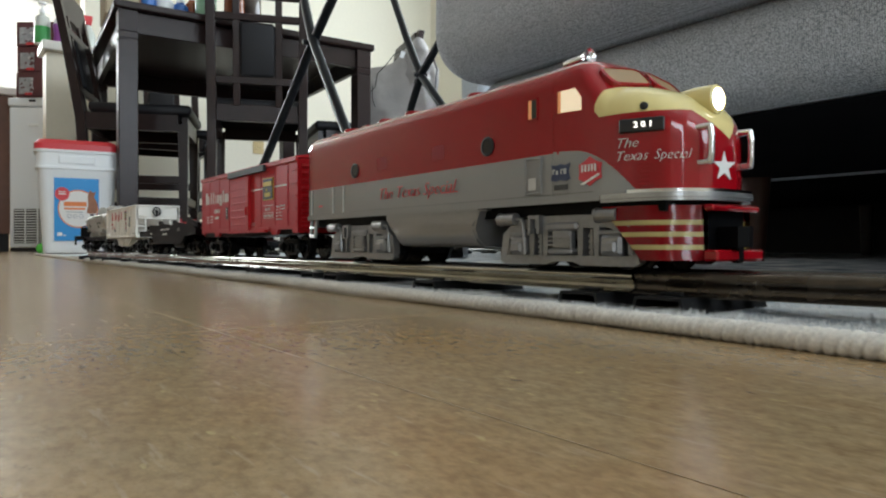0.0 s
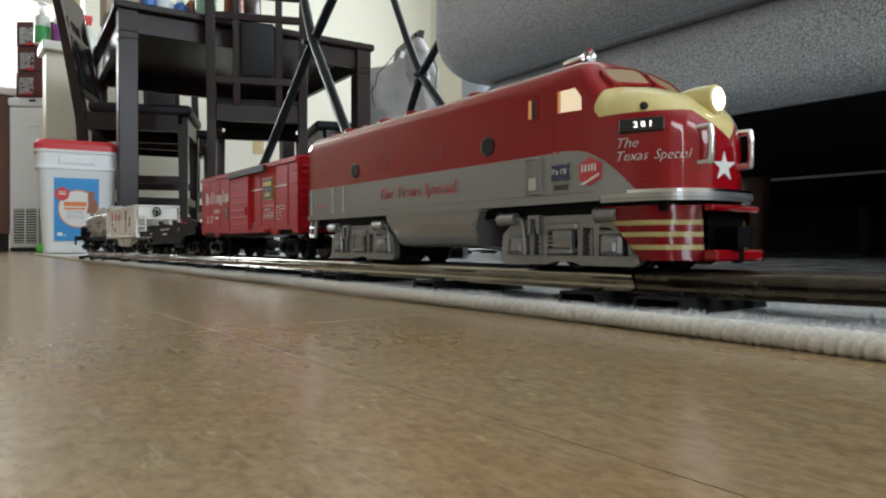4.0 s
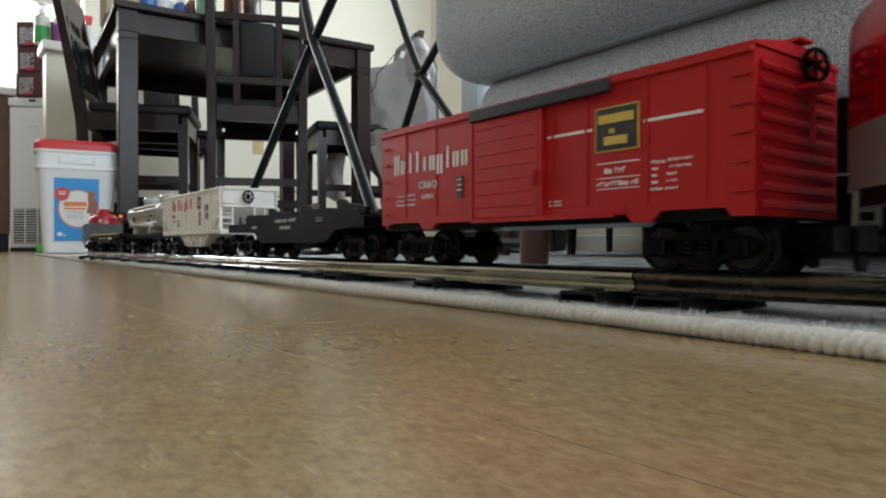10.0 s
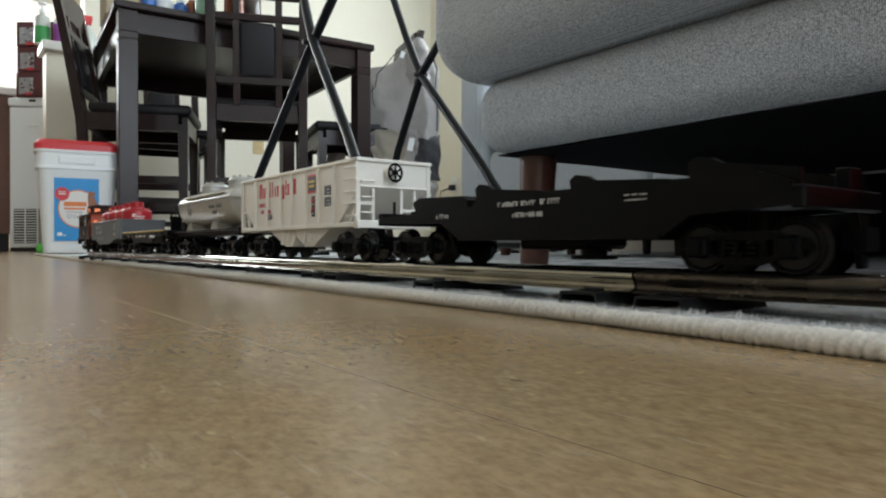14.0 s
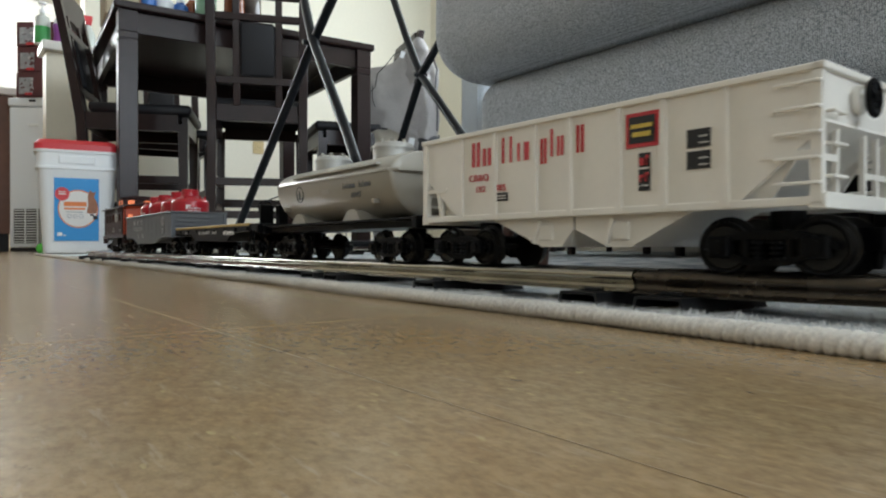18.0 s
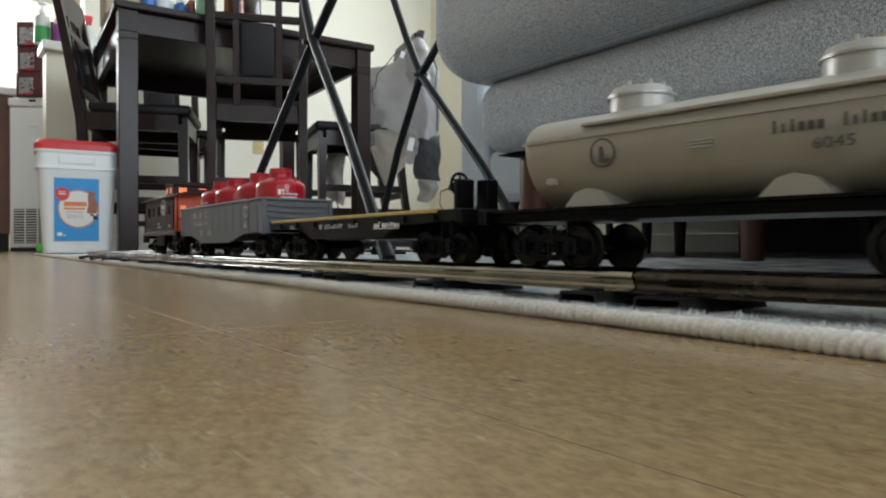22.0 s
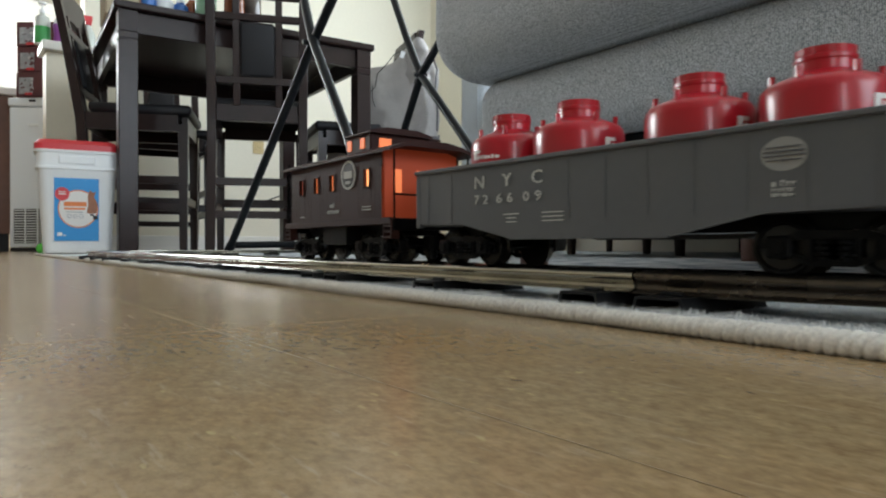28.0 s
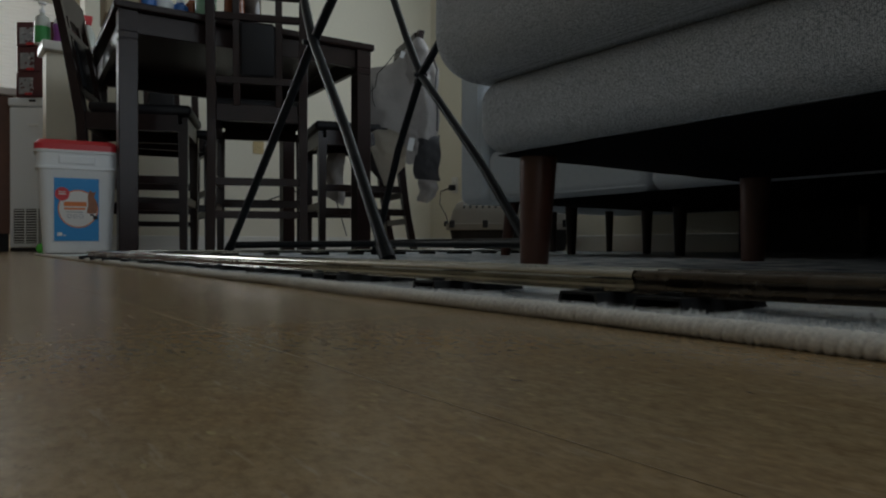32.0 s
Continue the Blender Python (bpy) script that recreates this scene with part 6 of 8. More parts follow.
    def brake_cylinder(s):
        bm = rod((-0.0050, s * 0.0285, 0.0218), (0.0050, s * 0.0285, 0.0218), 0.0028, 14)
        add(bm, rod((-0.0058, s * 0.0285, 0.0218), (-0.0050, s * 0.0285, 0.0218), 0.0031, 14))
        return add(bm, rods([(0.005, s * 0.0285, 0.0218), (0.0085, s * 0.0285, 0.0214), (0.0105, s * 0.0292, 0.0170), (0.0112, s * 0.0292, 0.0060)], 0.0008, 6))

    def spring_plank(s):
        bm = box(-0.0090, 0.0090, *sorted((s * 0.0245, s * 0.0296)), 0.0160, 0.0196, 0.0010)
        add(bm, box(-0.0070, 0.0070, *sorted((s * 0.0245, s * 0.0302)), 0.0060, 0.0085, 0.0008))
        add(bm, box(-0.0055, 0.0055, *sorted((s * 0.0250, s * 0.0290)), 0.0080, 0.0165, 0.0008))
        for z in (0.0096, 0.0114, 0.0132):
            add(bm, box(-0.0066, 0.0066, *sorted((s * 0.0280, s * 0.0304)), z, z + 0.0008))
        return bm

    # black backing, wide enough that the side frames' gaps look dark
    def truck_core():
        return box(-0.036, 0.036, -0.0205, 0.0205, 0.004, 0.024, 0.002)

    def loco_wheels():
        bm = wheelset_mesh()
        bmesh.ops.scale(bm, vec=(1.22, 1.0, 1.22), verts=bm.verts)
        return bm
    trucks, wheels = [], []
    for x in (-0.0925, 0.0800):
        tr = part("truck", truck_core(), BLACKCAST, t, "black core that darkens the gaps in the silver side frames")
        for s in (-1, 1):
            side = "near" if s < 0 else "far"
            for nm, fn, places in (("side_frame", side_frame, (0.0,)), ("journal_box", journal_box, (-0.0265, 0.0265)), ("spring", spring, (-0.0350, -0.0145, 0.0145, 0.0350)), ("brake_cylinder", brake_cylinder, (-0.0330, 0.0250)), ("spring_plank", spring_plank, (0.0,))):
                for px in places:
                    key = nm + side
                    if key not in SHARED:
                        o = part(nm, fn(s), TRUCKGREY, tr)
                        SHARED[key] = o.data
                    else:
                        o = new(nm, SHARED[key])
                        o.parent = tr
                        tagged(o, "")
                    o.matrix_basis = Matrix.Translation((px, 0, 0))
        trucks.append((tr, x))
        for k in (-0.026, 0.0, 0.026):
            wheels.append((shared("loco_wheelset", loco_wheels, WHEELSTEEL, tr, True), k, 0.0110, 0.0110))
    CARS.append((t, 0.292, 0.0865, trucks, wheels))


locomotive()


# ---- boxcar ----
def boxcar():
    t = thing("boxcar", car_pose(RUN[0][1] - 0.0035, 0.086), "bright red plastic toy boxcar with white lettering", "toy boxcar")
    L, zb, zt = 0.1135, 0.0215, 0.0735
    part("floor", box(-L + 0.002, L - 0.002, -0.029, 0.029, 0.0185, 0.0225), BLACKCAST, t)
    for s in (-1, 1):
        ys = sorted((s * 0.0296, s * 0.0320))
        out = [(-L, zb), (-L, zt), (L, zt), (L, zb - 0.002), (L - 0.008, zb - 0.002), (L - 0.010, zb + 0.001), (0.078, zb + 0.001), (0.074, zb - 0.003), (0.066, zb - 0.003), (0.062, zb), (-0.06, zb), (-0.064, zb - 0.003), (-0.072, zb - 0.003), (-0.076, zb + 0.001), (-L + 0.010, zb + 0.001), (-L + 0.008, zb)]
        part("side", prism(out, *ys, "y"), CARRED, t)
        part("side_sill", box(-0.06, 0.062, *sorted((s * 0.0318, s * 0.0329)), zb, zb + 0.0035, 0.0004), CARRED, t)
        part("eave", box(-L, L, *sorted((s * 0.0312, s * 0.0335)), zt - 0.001, zt + 0.0022, 0.0005), CARRED, t)
        for x in (-0.0885, -0.060, -0.0305, 0.0245, 0.043, 0.072, 0.096):
            part("panel_seam", box(x - 0.0006, x + 0.0006, *sorted((s * 0.0318, s * 0.0324)), zb + 0.004, zt - 0.001), CARRED, t)
        d = part("door", box(-0.0270, 0.0175, *sorted((s * 0.0325, s * 0.0342)), zb + 0.001, zt - 0.004, 0.0004), CARRED, t, "ribbed sliding door")
        for i in range(7):
            z = zb + 0.006 + 0.0062 * i
            part("rib", box(-0.0245, 0.0150, *sorted((s * 0.0338, s * 0.0345)), z, z + 0.0014, 0.0003), CARRED, d)
        part("latch", box(0.0140, 0.0160, *sorted((s * 0.0340, s * 0.0358)), 0.036, 0.043, 0.0004), CARRED, d)
        for px in (-0.0290, 0.0180):
            part("door_post", box(px, px + 0.0018, *sorted((s * 0.0318, s * 0.0345)), zb, zt), CARRED, t)
        part("door_rail", box(-0.028, 0.0565, *sorted((s * 0.0330, s * 0.0362)), zt - 0.0040, zt + 0.0014, 0.0005), DARKGREY, t, "dark upper door rail")
        part("door_rail", box(-0.028, 0.058, *sorted((s * 0.0325, s * 0.0352)), zb - 0.0008, zb + 0.0010), CARRED, t)
        for k in range(5):
            for xx in (-L + 0.001, L - 0.008):
                part("ladder_rung", box(xx, xx + 0.007, *sorted((s * 0.0322, s * 0.0332)), zb + 0.006 + 0.0095 * k, zb + 0.0068 + 0.0095 * k), CARRED, t)
    for s in (-1, 1):
        e = part("end", box(*sorted((s * (L - 0.0024), s * (L - 0.0004))), -0.0298, 0.0298, zb - 0.002, zt + 0.001), CARRED, t, "corrugated end wall")
        for i in range(9):
            z = zb + 0.002 + 0.0057 * i
            part("corrugation", rod((s * (L - 0.0004), -0.0285, z), (s * (L - 0.0004), 0.0285, z), 0.0017, 8), CARRED, e)
    roof = prism([(-0.0335, zt + 0.0015), (-0.0335, zt + 0.0025), (-0.012, zt + 0.0058), (0.012, zt + 0.0058), (0.0335, zt + 0.0025), (0.0335, zt + 0.0015)], -L - 0.0005, L + 0.0005, "x")
    part("roof", roof, CARRED, t)
    for i in range(14):
        x = -L + 0.0085 + 0.0161 * i
        part("roof_rib", prism([(-0.0336, zt + 0.0026), (-0.012, zt + 0.0068), (0.012, zt + 0.0068), (0.0336, zt + 0.0026), (0.0336, zt + 0.002), (-0.0336, zt + 0.002)], x - 0.0008, x + 0.0008, "x"), CARRED, t)
    part("running_board", box(-L - 0.003, L + 0.003, -0.005, 0.005, zt + 0.0068, zt + 0.0078), CARRED, t)
    spoked_wheel(0.0055, Matrix.Translation((L + 0.004, 0.004, zt - 0.001)) @ FACE_X @ Matrix.Rotation(radians(20), 4, "X"), BLACKCAST, t)
    part("brake_post", rod((L + 0.003, 0.004, 0.045), (L + 0.003, 0.004, zt + 0.002), 0.0009, 8), CARRED, t)
    part("brake_platform", box(L, L + 0.008, -0.004, 0.012, zt - 0.010, zt - 0.0085), CARRED, t)
    y = SIDE - 0.0001
    name_strokes("Oolliogloo", -0.1010, -0.0325, 0.0500, 0.0612, y, PAINTWHITE, t)
    writing("CB&Q", 0.0055, side_at(-0.0672, 0.0425, y - 0.0002), PAINTWHITE, t, "reporting_mark", 0.0002, 1.15)
    writing("63961", 0.0038, side_at(-0.0670, 0.0362, y - 0.0002), PAINTWHITE, t, "car_number", 0.0002, 1.2)
    bars([(-0.0975, -0.0895, 0.0370, 0.0380), (-0.0975, -0.0895, 0.0345, 0.0355), (-0.0975, -0.0895, 0.0320, 0.0330), (-0.0865, -0.0785, 0.0374, 0.0384), (-0.0865, -0.0785, 0.0346, 0.0356), (-0.0865, -0.0785, 0.0319, 0.0329)], y, PAINTWHITE, t)
    part("black_panel", box(-0.0418, -0.0372, y - 0.0003, y + 0.0004, 0.0340, 0.0452), PAINTBLACK, t)
    bars([(-0.0412, -0.0378, 0.0428, 0.0434), (-0.0412, -0.0378, 0.0402, 0.0408), (-0.0412, -0.0378, 0.0376, 0.0382)], y - 0.0004, PAINTWHITE, t)
    bars([(0.0215, 0.0460, 0.0556, 0.0568), (0.0708, 0.0953, 0.0556, 0.0568)], y, PAINTWHITE, t, "stripe")
    em = part("emblem", box(0.0482, 0.0690, y - 0.0006, y + 0.0004, 0.0465, 0.0640), PAINTYELLOW, t, "black emblem with yellow border")
    part("emblem_field", box(0.0489, 0.0683, y - 0.0009, y, 0.0471, 0.0634), PAINTBLACK, em)
    bars([(0.0502, 0.0670, 0.0575, 0.0610), (0.0555, 0.0580, 0.0535, 0.0553), (0.0530, 0.0640, 0.0490, 0.0523)], y - 0.0010, PAINTYELLOW, em, "emblem_bar")
    bars([(0.0487, 0.0690, 0.0418, 0.0423), (0.0525, 0.0640, 0.0380, 0.0402), (0.0487, 0.0690, 0.0330, 0.0350), (0.0487, 0.0690, 0.0360, 0.0364), (0.0487, 0.0690, 0.0318, 0.0322)], y, PAINTWHITE, t)
    bars([(0.0742, 0.0800, 0.0398, 0.0410), (0.0815, 0.0915, 0.0402, 0.0412), (0.0745, 0.0770, 0.0375, 0.0384), (0.0822, 0.0905, 0.0378, 0.0387), (0.0745, 0.0765, 0.0350, 0.0360), (0.0810, 0.0850, 0.0352, 0.0362), (0.0745, 0.0770, 0.0325, 0.0335), (0.0810, 0.0850, 0.0328, 0.0337), (0.0742, 0.0855, 0.0300, 0.0310)], y, PAINTWHITE, t)
    bars([(0.0225, 0.0300, 0.0280, 0.0288), (0.0225, 0.0300, 0.0264, 0.0272)], y, PAINTWHITE, t)
    for o in t.children:
        o.matrix_basis = Matrix.Diagonal((1, 0.925, 1, 1)) @ o.matrix_basis
    trucks, wheels = freight_trucks(t, 0.086)
    couplers(t, L)
    CARS.append((t, -0.0035, 0.086, trucks, wheels))


boxcar()


# ---- black log car ----
def log_car():
    off = -0.261
    t = thing("log_car", car_pose(RUN[0][1] + off, 0.096), "black toy log dump car with raised bunks", "toy flatcar")
    for s in (-1, 1):
        ys = sorted((s * 0.0270, s * 0.0300))
        part("side_sill", prism([(-0.119, 0.0265), (-0.119, 0.0225), (-0.062, 0.0215), (-0.046, 0.0128), (0.072, 0.0128), (0.084, 0.0205), (0.119, 0.0225), (0.119, 0.0300), (0.108, 0.0338), (-0.032, 0.0332), (-0.036, 0.0290), (-0.088, 0.0285), (-0.090, 0.0265)], *ys, "y"), BLACKCAST, t, "deep black side sill")
        part("sill_flange", box(-0.046, 0.072, *sorted((s * 0.0292, s * 0.0310)), 0.0122, 0.0138), BLACKCAST, t)
    part("deck", box(-0.115, 0.117, -0.0275, 0.0275, 0.0235, 0.0272), BLACKCAST, t)
    for s in (-1, 1):
        part("end_sill", box(*sorted((s * 0.1185, s * 0.1230)), -0.030, 0.030, 0.0215, 0.0288, 0.0006), BLACKCAST, t)
    # cradles: a tall fin that slopes away forward, on both sides, tied by a cross plate
    for x0, x1, top in ((-0.036, 0.006, 0.0400), (0.026, 0.072, 0.0395), (0.082, 0.120, 0.0412)):
        for y in (-0.0268, 0.0235):
            part("bunk_fin", prism([(x0, 0.0272), (x0 - 0.001, top - 0.002), (x0 + 0.002, top), (x0 + 0.008, top - 0.0008), (x0 + 0.012, top - 0.0030), (x1, 0.0345), (x1, 0.0272)], y, y + 0.0030, "y"), BLACKCAST, t)
        part("bunk", prism([(-0.0262, 0.0272), (-0.0262, 0.0370), (-0.0200, 0.0350), (-0.006, 0.0315), (0.006, 0.0315), (0.0200, 0.0350), (0.0262, 0.0370), (0.0262, 0.0272)], x0, x0 + 0.0045, "x"), BLACKCAST, t)
    part("tray", prism([(-0.090, 0.0272), (-0.093, 0.0338), (-0.087, 0.0362), (-0.048, 0.0352), (-0.045, 0.0330), (-0.045, 0.0272)], -0.0255, 0.0255, "y"), BLACKCAST, t, "black load tray")
    part("dump_mechanism", box(-0.02, 0.025, -0.014, 0.014, 0.008, 0.024, 0.002), BLACKCAST, t)
    part("plunger", lathe([(0.0105, 0.0035), (0.0105, 0.005), (0.006, 0.0055), (0.006, 0.02)], 18, Matrix.Translation((0.016, 0, 0))), BLACKCAST, t, "", True)
    y = -0.0301
    for row in ((-0.0165, -0.0035, 0.0278, 0.0300), (-0.0010, 0.0085, 0.0278, 0.0300), (0.0110, 0.0225, 0.0278, 0.0302), (-0.0065, 0.0125, 0.0226, 0.0248), (-0.0650, -0.0540, 0.0238, 0.0262), (0.0560, 0.0660, 0.0288, 0.0295), (0.0560, 0.0660, 0.0268, 0.0275)):
        bars([row], y, PAINTGREY, t)
    part("brake_stand", rods([(-0.1205, -0.020, 0.022), (-0.1205, -0.020, 0.036)], 0.0010, 6), BLACKCAST, t)
    part("pulpit", box(0.1175, 0.1225, 0.004, 0.014, 0.028, 0.0365, 0.0006), BLACKCAST, t)
    trucks, wheels = freight_trucks(t, 0.096)
    couplers(t, 0.1225)
    CARS.append((t, off, 0.096, trucks, wheels))


log_car()


# ---- hopper ----
def hopper():
    off = -0.515
    t = thing("hopper_car", car_pose(RUN[0][1] + off, 0.079), "white plastic toy ore hopper with red lettering", "toy hopper")
    L, zb, zt = 0.1022, 0.0232, 0.0642
    for s in (-1, 1):
        ys = sorted((s * 0.0290, s * 0.0312))
        side = [(-0.073, zb), (-0.1018, 0.046), (-0.1018, zt), (L, zt), (L, 0.046), (0.074, zb)]
        part("side", prism(side, *ys, "y"), HOPPERWHITE, t)
        part("top_rim", box(-L, L, *sorted((s * 0.0285, s * 0.0330)), zt - 0.0005, zt + 0.0018, 0.0004), HOPPERWHITE, t)
        part("side_sill", box(-L, L, *sorted((s * 0.0292, s * 0.0322)), zb - 0.0012, zb + 0.0018, 0.0004), HOPPERWHITE, t)
        for x in (-0.0705, -0.0455, -0.0190, 0.0010, 0.0265, 0.0465, 0.0705):
            part("rib", prism([(x - 0.0017, zb), (x - 0.0010, zt), (x + 0.0010, zt), (x + 0.0017, zb)], *sorted((s * 0.0310, s * 0.0326)), "y"), HOPPERWHITE, t)
        for x in (-L, L - 0.0035):
            part("corner_post", box(x, x + 0.0035, *sorted((s * 0.0292, s * 0.0325)), zb, zt), HOPPERWHITE, t)
        part("end_rail", box(-L + 0.002, -0.083, *sorted((s * 0.0302, s * 0.0318)), 0.0375, 0.0395), HOPPERWHITE, t)
        part("end_rail", box(0.083, L - 0.002, *sorted((s * 0.0302, s * 0.0318)), 0.0375, 0.0395), HOPPERWHITE, t)
        for e in (-1, 1):
            part("inset_panel", prism([(e * 0.066, zb), (e * 0.066, 0.047), (e * 0.0985, 0.047), (e * 0.0840, zb)], *sorted((s * 0.0262, s * 0.0274)), "y"), HOPPERWHITE, t)
        part("strut", beam((-0.090, s * 0.0305, 0.038), (-0.087, s * 0.0305, 0.0235), 0.0022, 0.0022), HOPPERWHITE, t)
        for k in range(5):
            part("ladder_rung", rods([(0.0880, s * 0.0316, 0.029 + 0.0078 * k), (0.0885, s * 0.0336, 0.029 + 0.0078 * k), (0.1015, s * 0.0336, 0.029 + 0.0078 * k), (0.102, s * 0.0316, 0.029 + 0.0078 * k)], 0.0006, 6), HOPPERWHITE, t)
    # slope sheets and bays
    for s in (-1, 1):
        part("slope_sheet", prism([(s * 0.1030, 0.0475), (s * 0.0670, zb - 0.001), (s * 0.0645, zb), (s * 0.1010, 0.0495)], -0.0295, 0.0295, "y"), HOPPERWHITE, t)
    for bay in ([(-0.054, zb), (-0.0005, zb), (-0.0010, 0.0165), (-0.0075, 0.0092), (-0.0190, 0.0092)], [(0.0005, zb), (0.0575, zb), (0.0290, 0.0092), (0.0175, 0.0092), (0.0010, 0.0165)]):
        part("bay", prism(bay, -0.0265, 0.0265, "y"), HOPPERWHITE, t, "hopper bay")
    for c in (-0.0160, 0.0245):
        part("bay_door", box(c - 0.0040, c + 0.0040, -0.0280, -0.0262, 0.0120, 0.0195, 0.0005), HOPPERWHITE, t)
        part("bay_hinge", beam((c - 0.003, -0.0282, 0.0208), (c - 0.0065, -0.0282, 0.0108), 0.002, 0.002), HOPPERWHITE, t)
    part("load_floor", box(-0.099, 0.099, -0.029, 0.029, 0.056, 0.0575), HOPPERWHITE, t)
    for s in (-1, 1):
        x0, x1 = sorted((s * (L - 0.0005), s * (L - 0.0022)))
        part("end_panel", box(x0, x1, -0.0295, 0.0295, 0.0475, zt), HOPPERWHITE, t)
        part("end_cap", box(*sorted((s * (L - 0.003), s * (L + 0.0012))), -0.033, 0.033, zt - 0.0005, zt + 0.0019, 0.0004), HOPPERWHITE, t)
        part("end_sill", box(*sorted((s * (L - 0.004), s * (L + 0.0012))), -0.0322, 0.0322, zb - 0.0022, zb + 0.003, 0.0004), HOPPERWHITE, t)
        for y in (-0.0180, 0.0065, 0.0185):
            part("end_post", box(x0, x1, y - 0.0011, y + 0.0011, zb, 0.0478), HOPPERWHITE, t)
        part("end_bar", box(x0, x1, -0.030, -0.018, 0.036, 0.0382), HOPPERWHITE, t)
        part("end_bar", box(x0, x1, 0.0065, 0.030, 0.032, 0.034), HOPPERWHITE, t)
        for k in range(3):
            part("grab_iron", rods([(s * L, -0.029, 0.031 + 0.010 * k), (s * (L + 0.0022), -0.029, 0.031 + 0.010 * k), (s * (L + 0.0022), -0.019, 0.031 + 0.010 * k), (s * L, -0.019, 0.031 + 0.010 * k)], 0.0006, 6), HOPPERWHITE, t)
    part("bearing", lathe([(0.0050, 0), (0.0045, 0.002), (0.0018, 0.003)], 16, Matrix.Translation((L, -0.003, 0.0572)) @ FACE_X), HOPPERWHITE, t, "", True)
    spoked_wheel(0.0057, Matrix.Translation((L + 0.0050, -0.003, 0.0572)) @ FACE_X, BLACKCAST, t)
    y = -0.0314
    name_strokes("Oo", -0.0635, -0.0475, 0.0485, 0.0605, y, PAINTRED, t)
    name_strokes("llio", -0.0425, -0.0220, 0.0485, 0.0605, y, PAINTRED, t, 0.4)
    name_strokes("glo", -0.0165, -0.0018, 0.0485, 0.0605, y, PAINTRED, t)
    name_strokes("o", 0.0040, 0.0095, 0.0485, 0.0650, y, PAINTRED, t)
    writing("CB&Q", 0.0046, side_at(-0.0572, 0.0428, y - 0.0002), PAINTRED, t, "reporting_mark", 0.0002, 1.2)
    writing("182", 0.0042, side_at(-0.0560, 0.0372, y - 0.0002), PAINTRED, t, "car_number", 0.0002, 1.2)
    writing("485", 0.0042, side_at(-0.0415, 0.0370, y - 0.0002), PAINTRED, t, "car_number", 0.0002, 1.2)
    part("black_panel", box(-0.0455, -0.0368, y - 0.0003, y + 0.0006, 0.0308, 0.0348), PAINTBLACK, t)
    bars([(-0.0445, -0.0378, 0.0330, 0.0335), (-0.0445, -0.0378, 0.0318, 0.0323)], y - 0.0005, PAINTWHITE, t)
    em = part("emblem", box(0.0300, 0.0448, y - 0.0005, y + 0.0006, 0.0472, 0.0605), PAINTRED, t, "red and black square emblem")
    part("emblem_field", box(0.0316, 0.0432, y - 0.0008, y, 0.0488, 0.0590), PAINTBLACK, em)
    bars([(0.0326, 0.0422, 0.0545, 0.0560), (0.0334, 0.0414, 0.0512, 0.0530)], y - 0.0010, PAINTYELLOW, em, "emblem_bar")
    part("black_panel", box(0.0358, 0.0408, y - 0.0003, y + 0.0006, 0.0305, 0.0450), PAINTBLACK, t)
    bars([(0.0362, 0.0404, 0.0402, 0.0440), (0.0362, 0.0404, 0.0340, 0.0375)], y - 0.0005, PAINTRED, t)
    bars([(0.0362, 0.0404, 0.0388, 0.0394), (0.0362, 0.0404, 0.0322, 0.0328)], y - 0.0005, PAINTWHITE, t)
    for z0, z1 in ((0.0445, 0.0510), (0.0368, 0.0432)):
        part("black_panel", box(0.0562, 0.0652, y - 0.0003, y + 0.0006, z0, z1), PAINTBLACK, t)
        bars([(0.0610, 0.0645, z0 + 0.0012, z0 + 0.0018), (0.0610, 0.0645, z0 + 0.0035, z0 + 0.0041)], y - 0.0005, PAINTGREY, t)
    for o in t.children:
        o.matrix_basis = Matrix.Diagonal((1, 0.885, 1, 1))
    trucks, wheels = freight_trucks(t, 0.079)
    couplers(t, L)
    CARS.append((t, off, 0.079, trucks, wheels))


hopper()


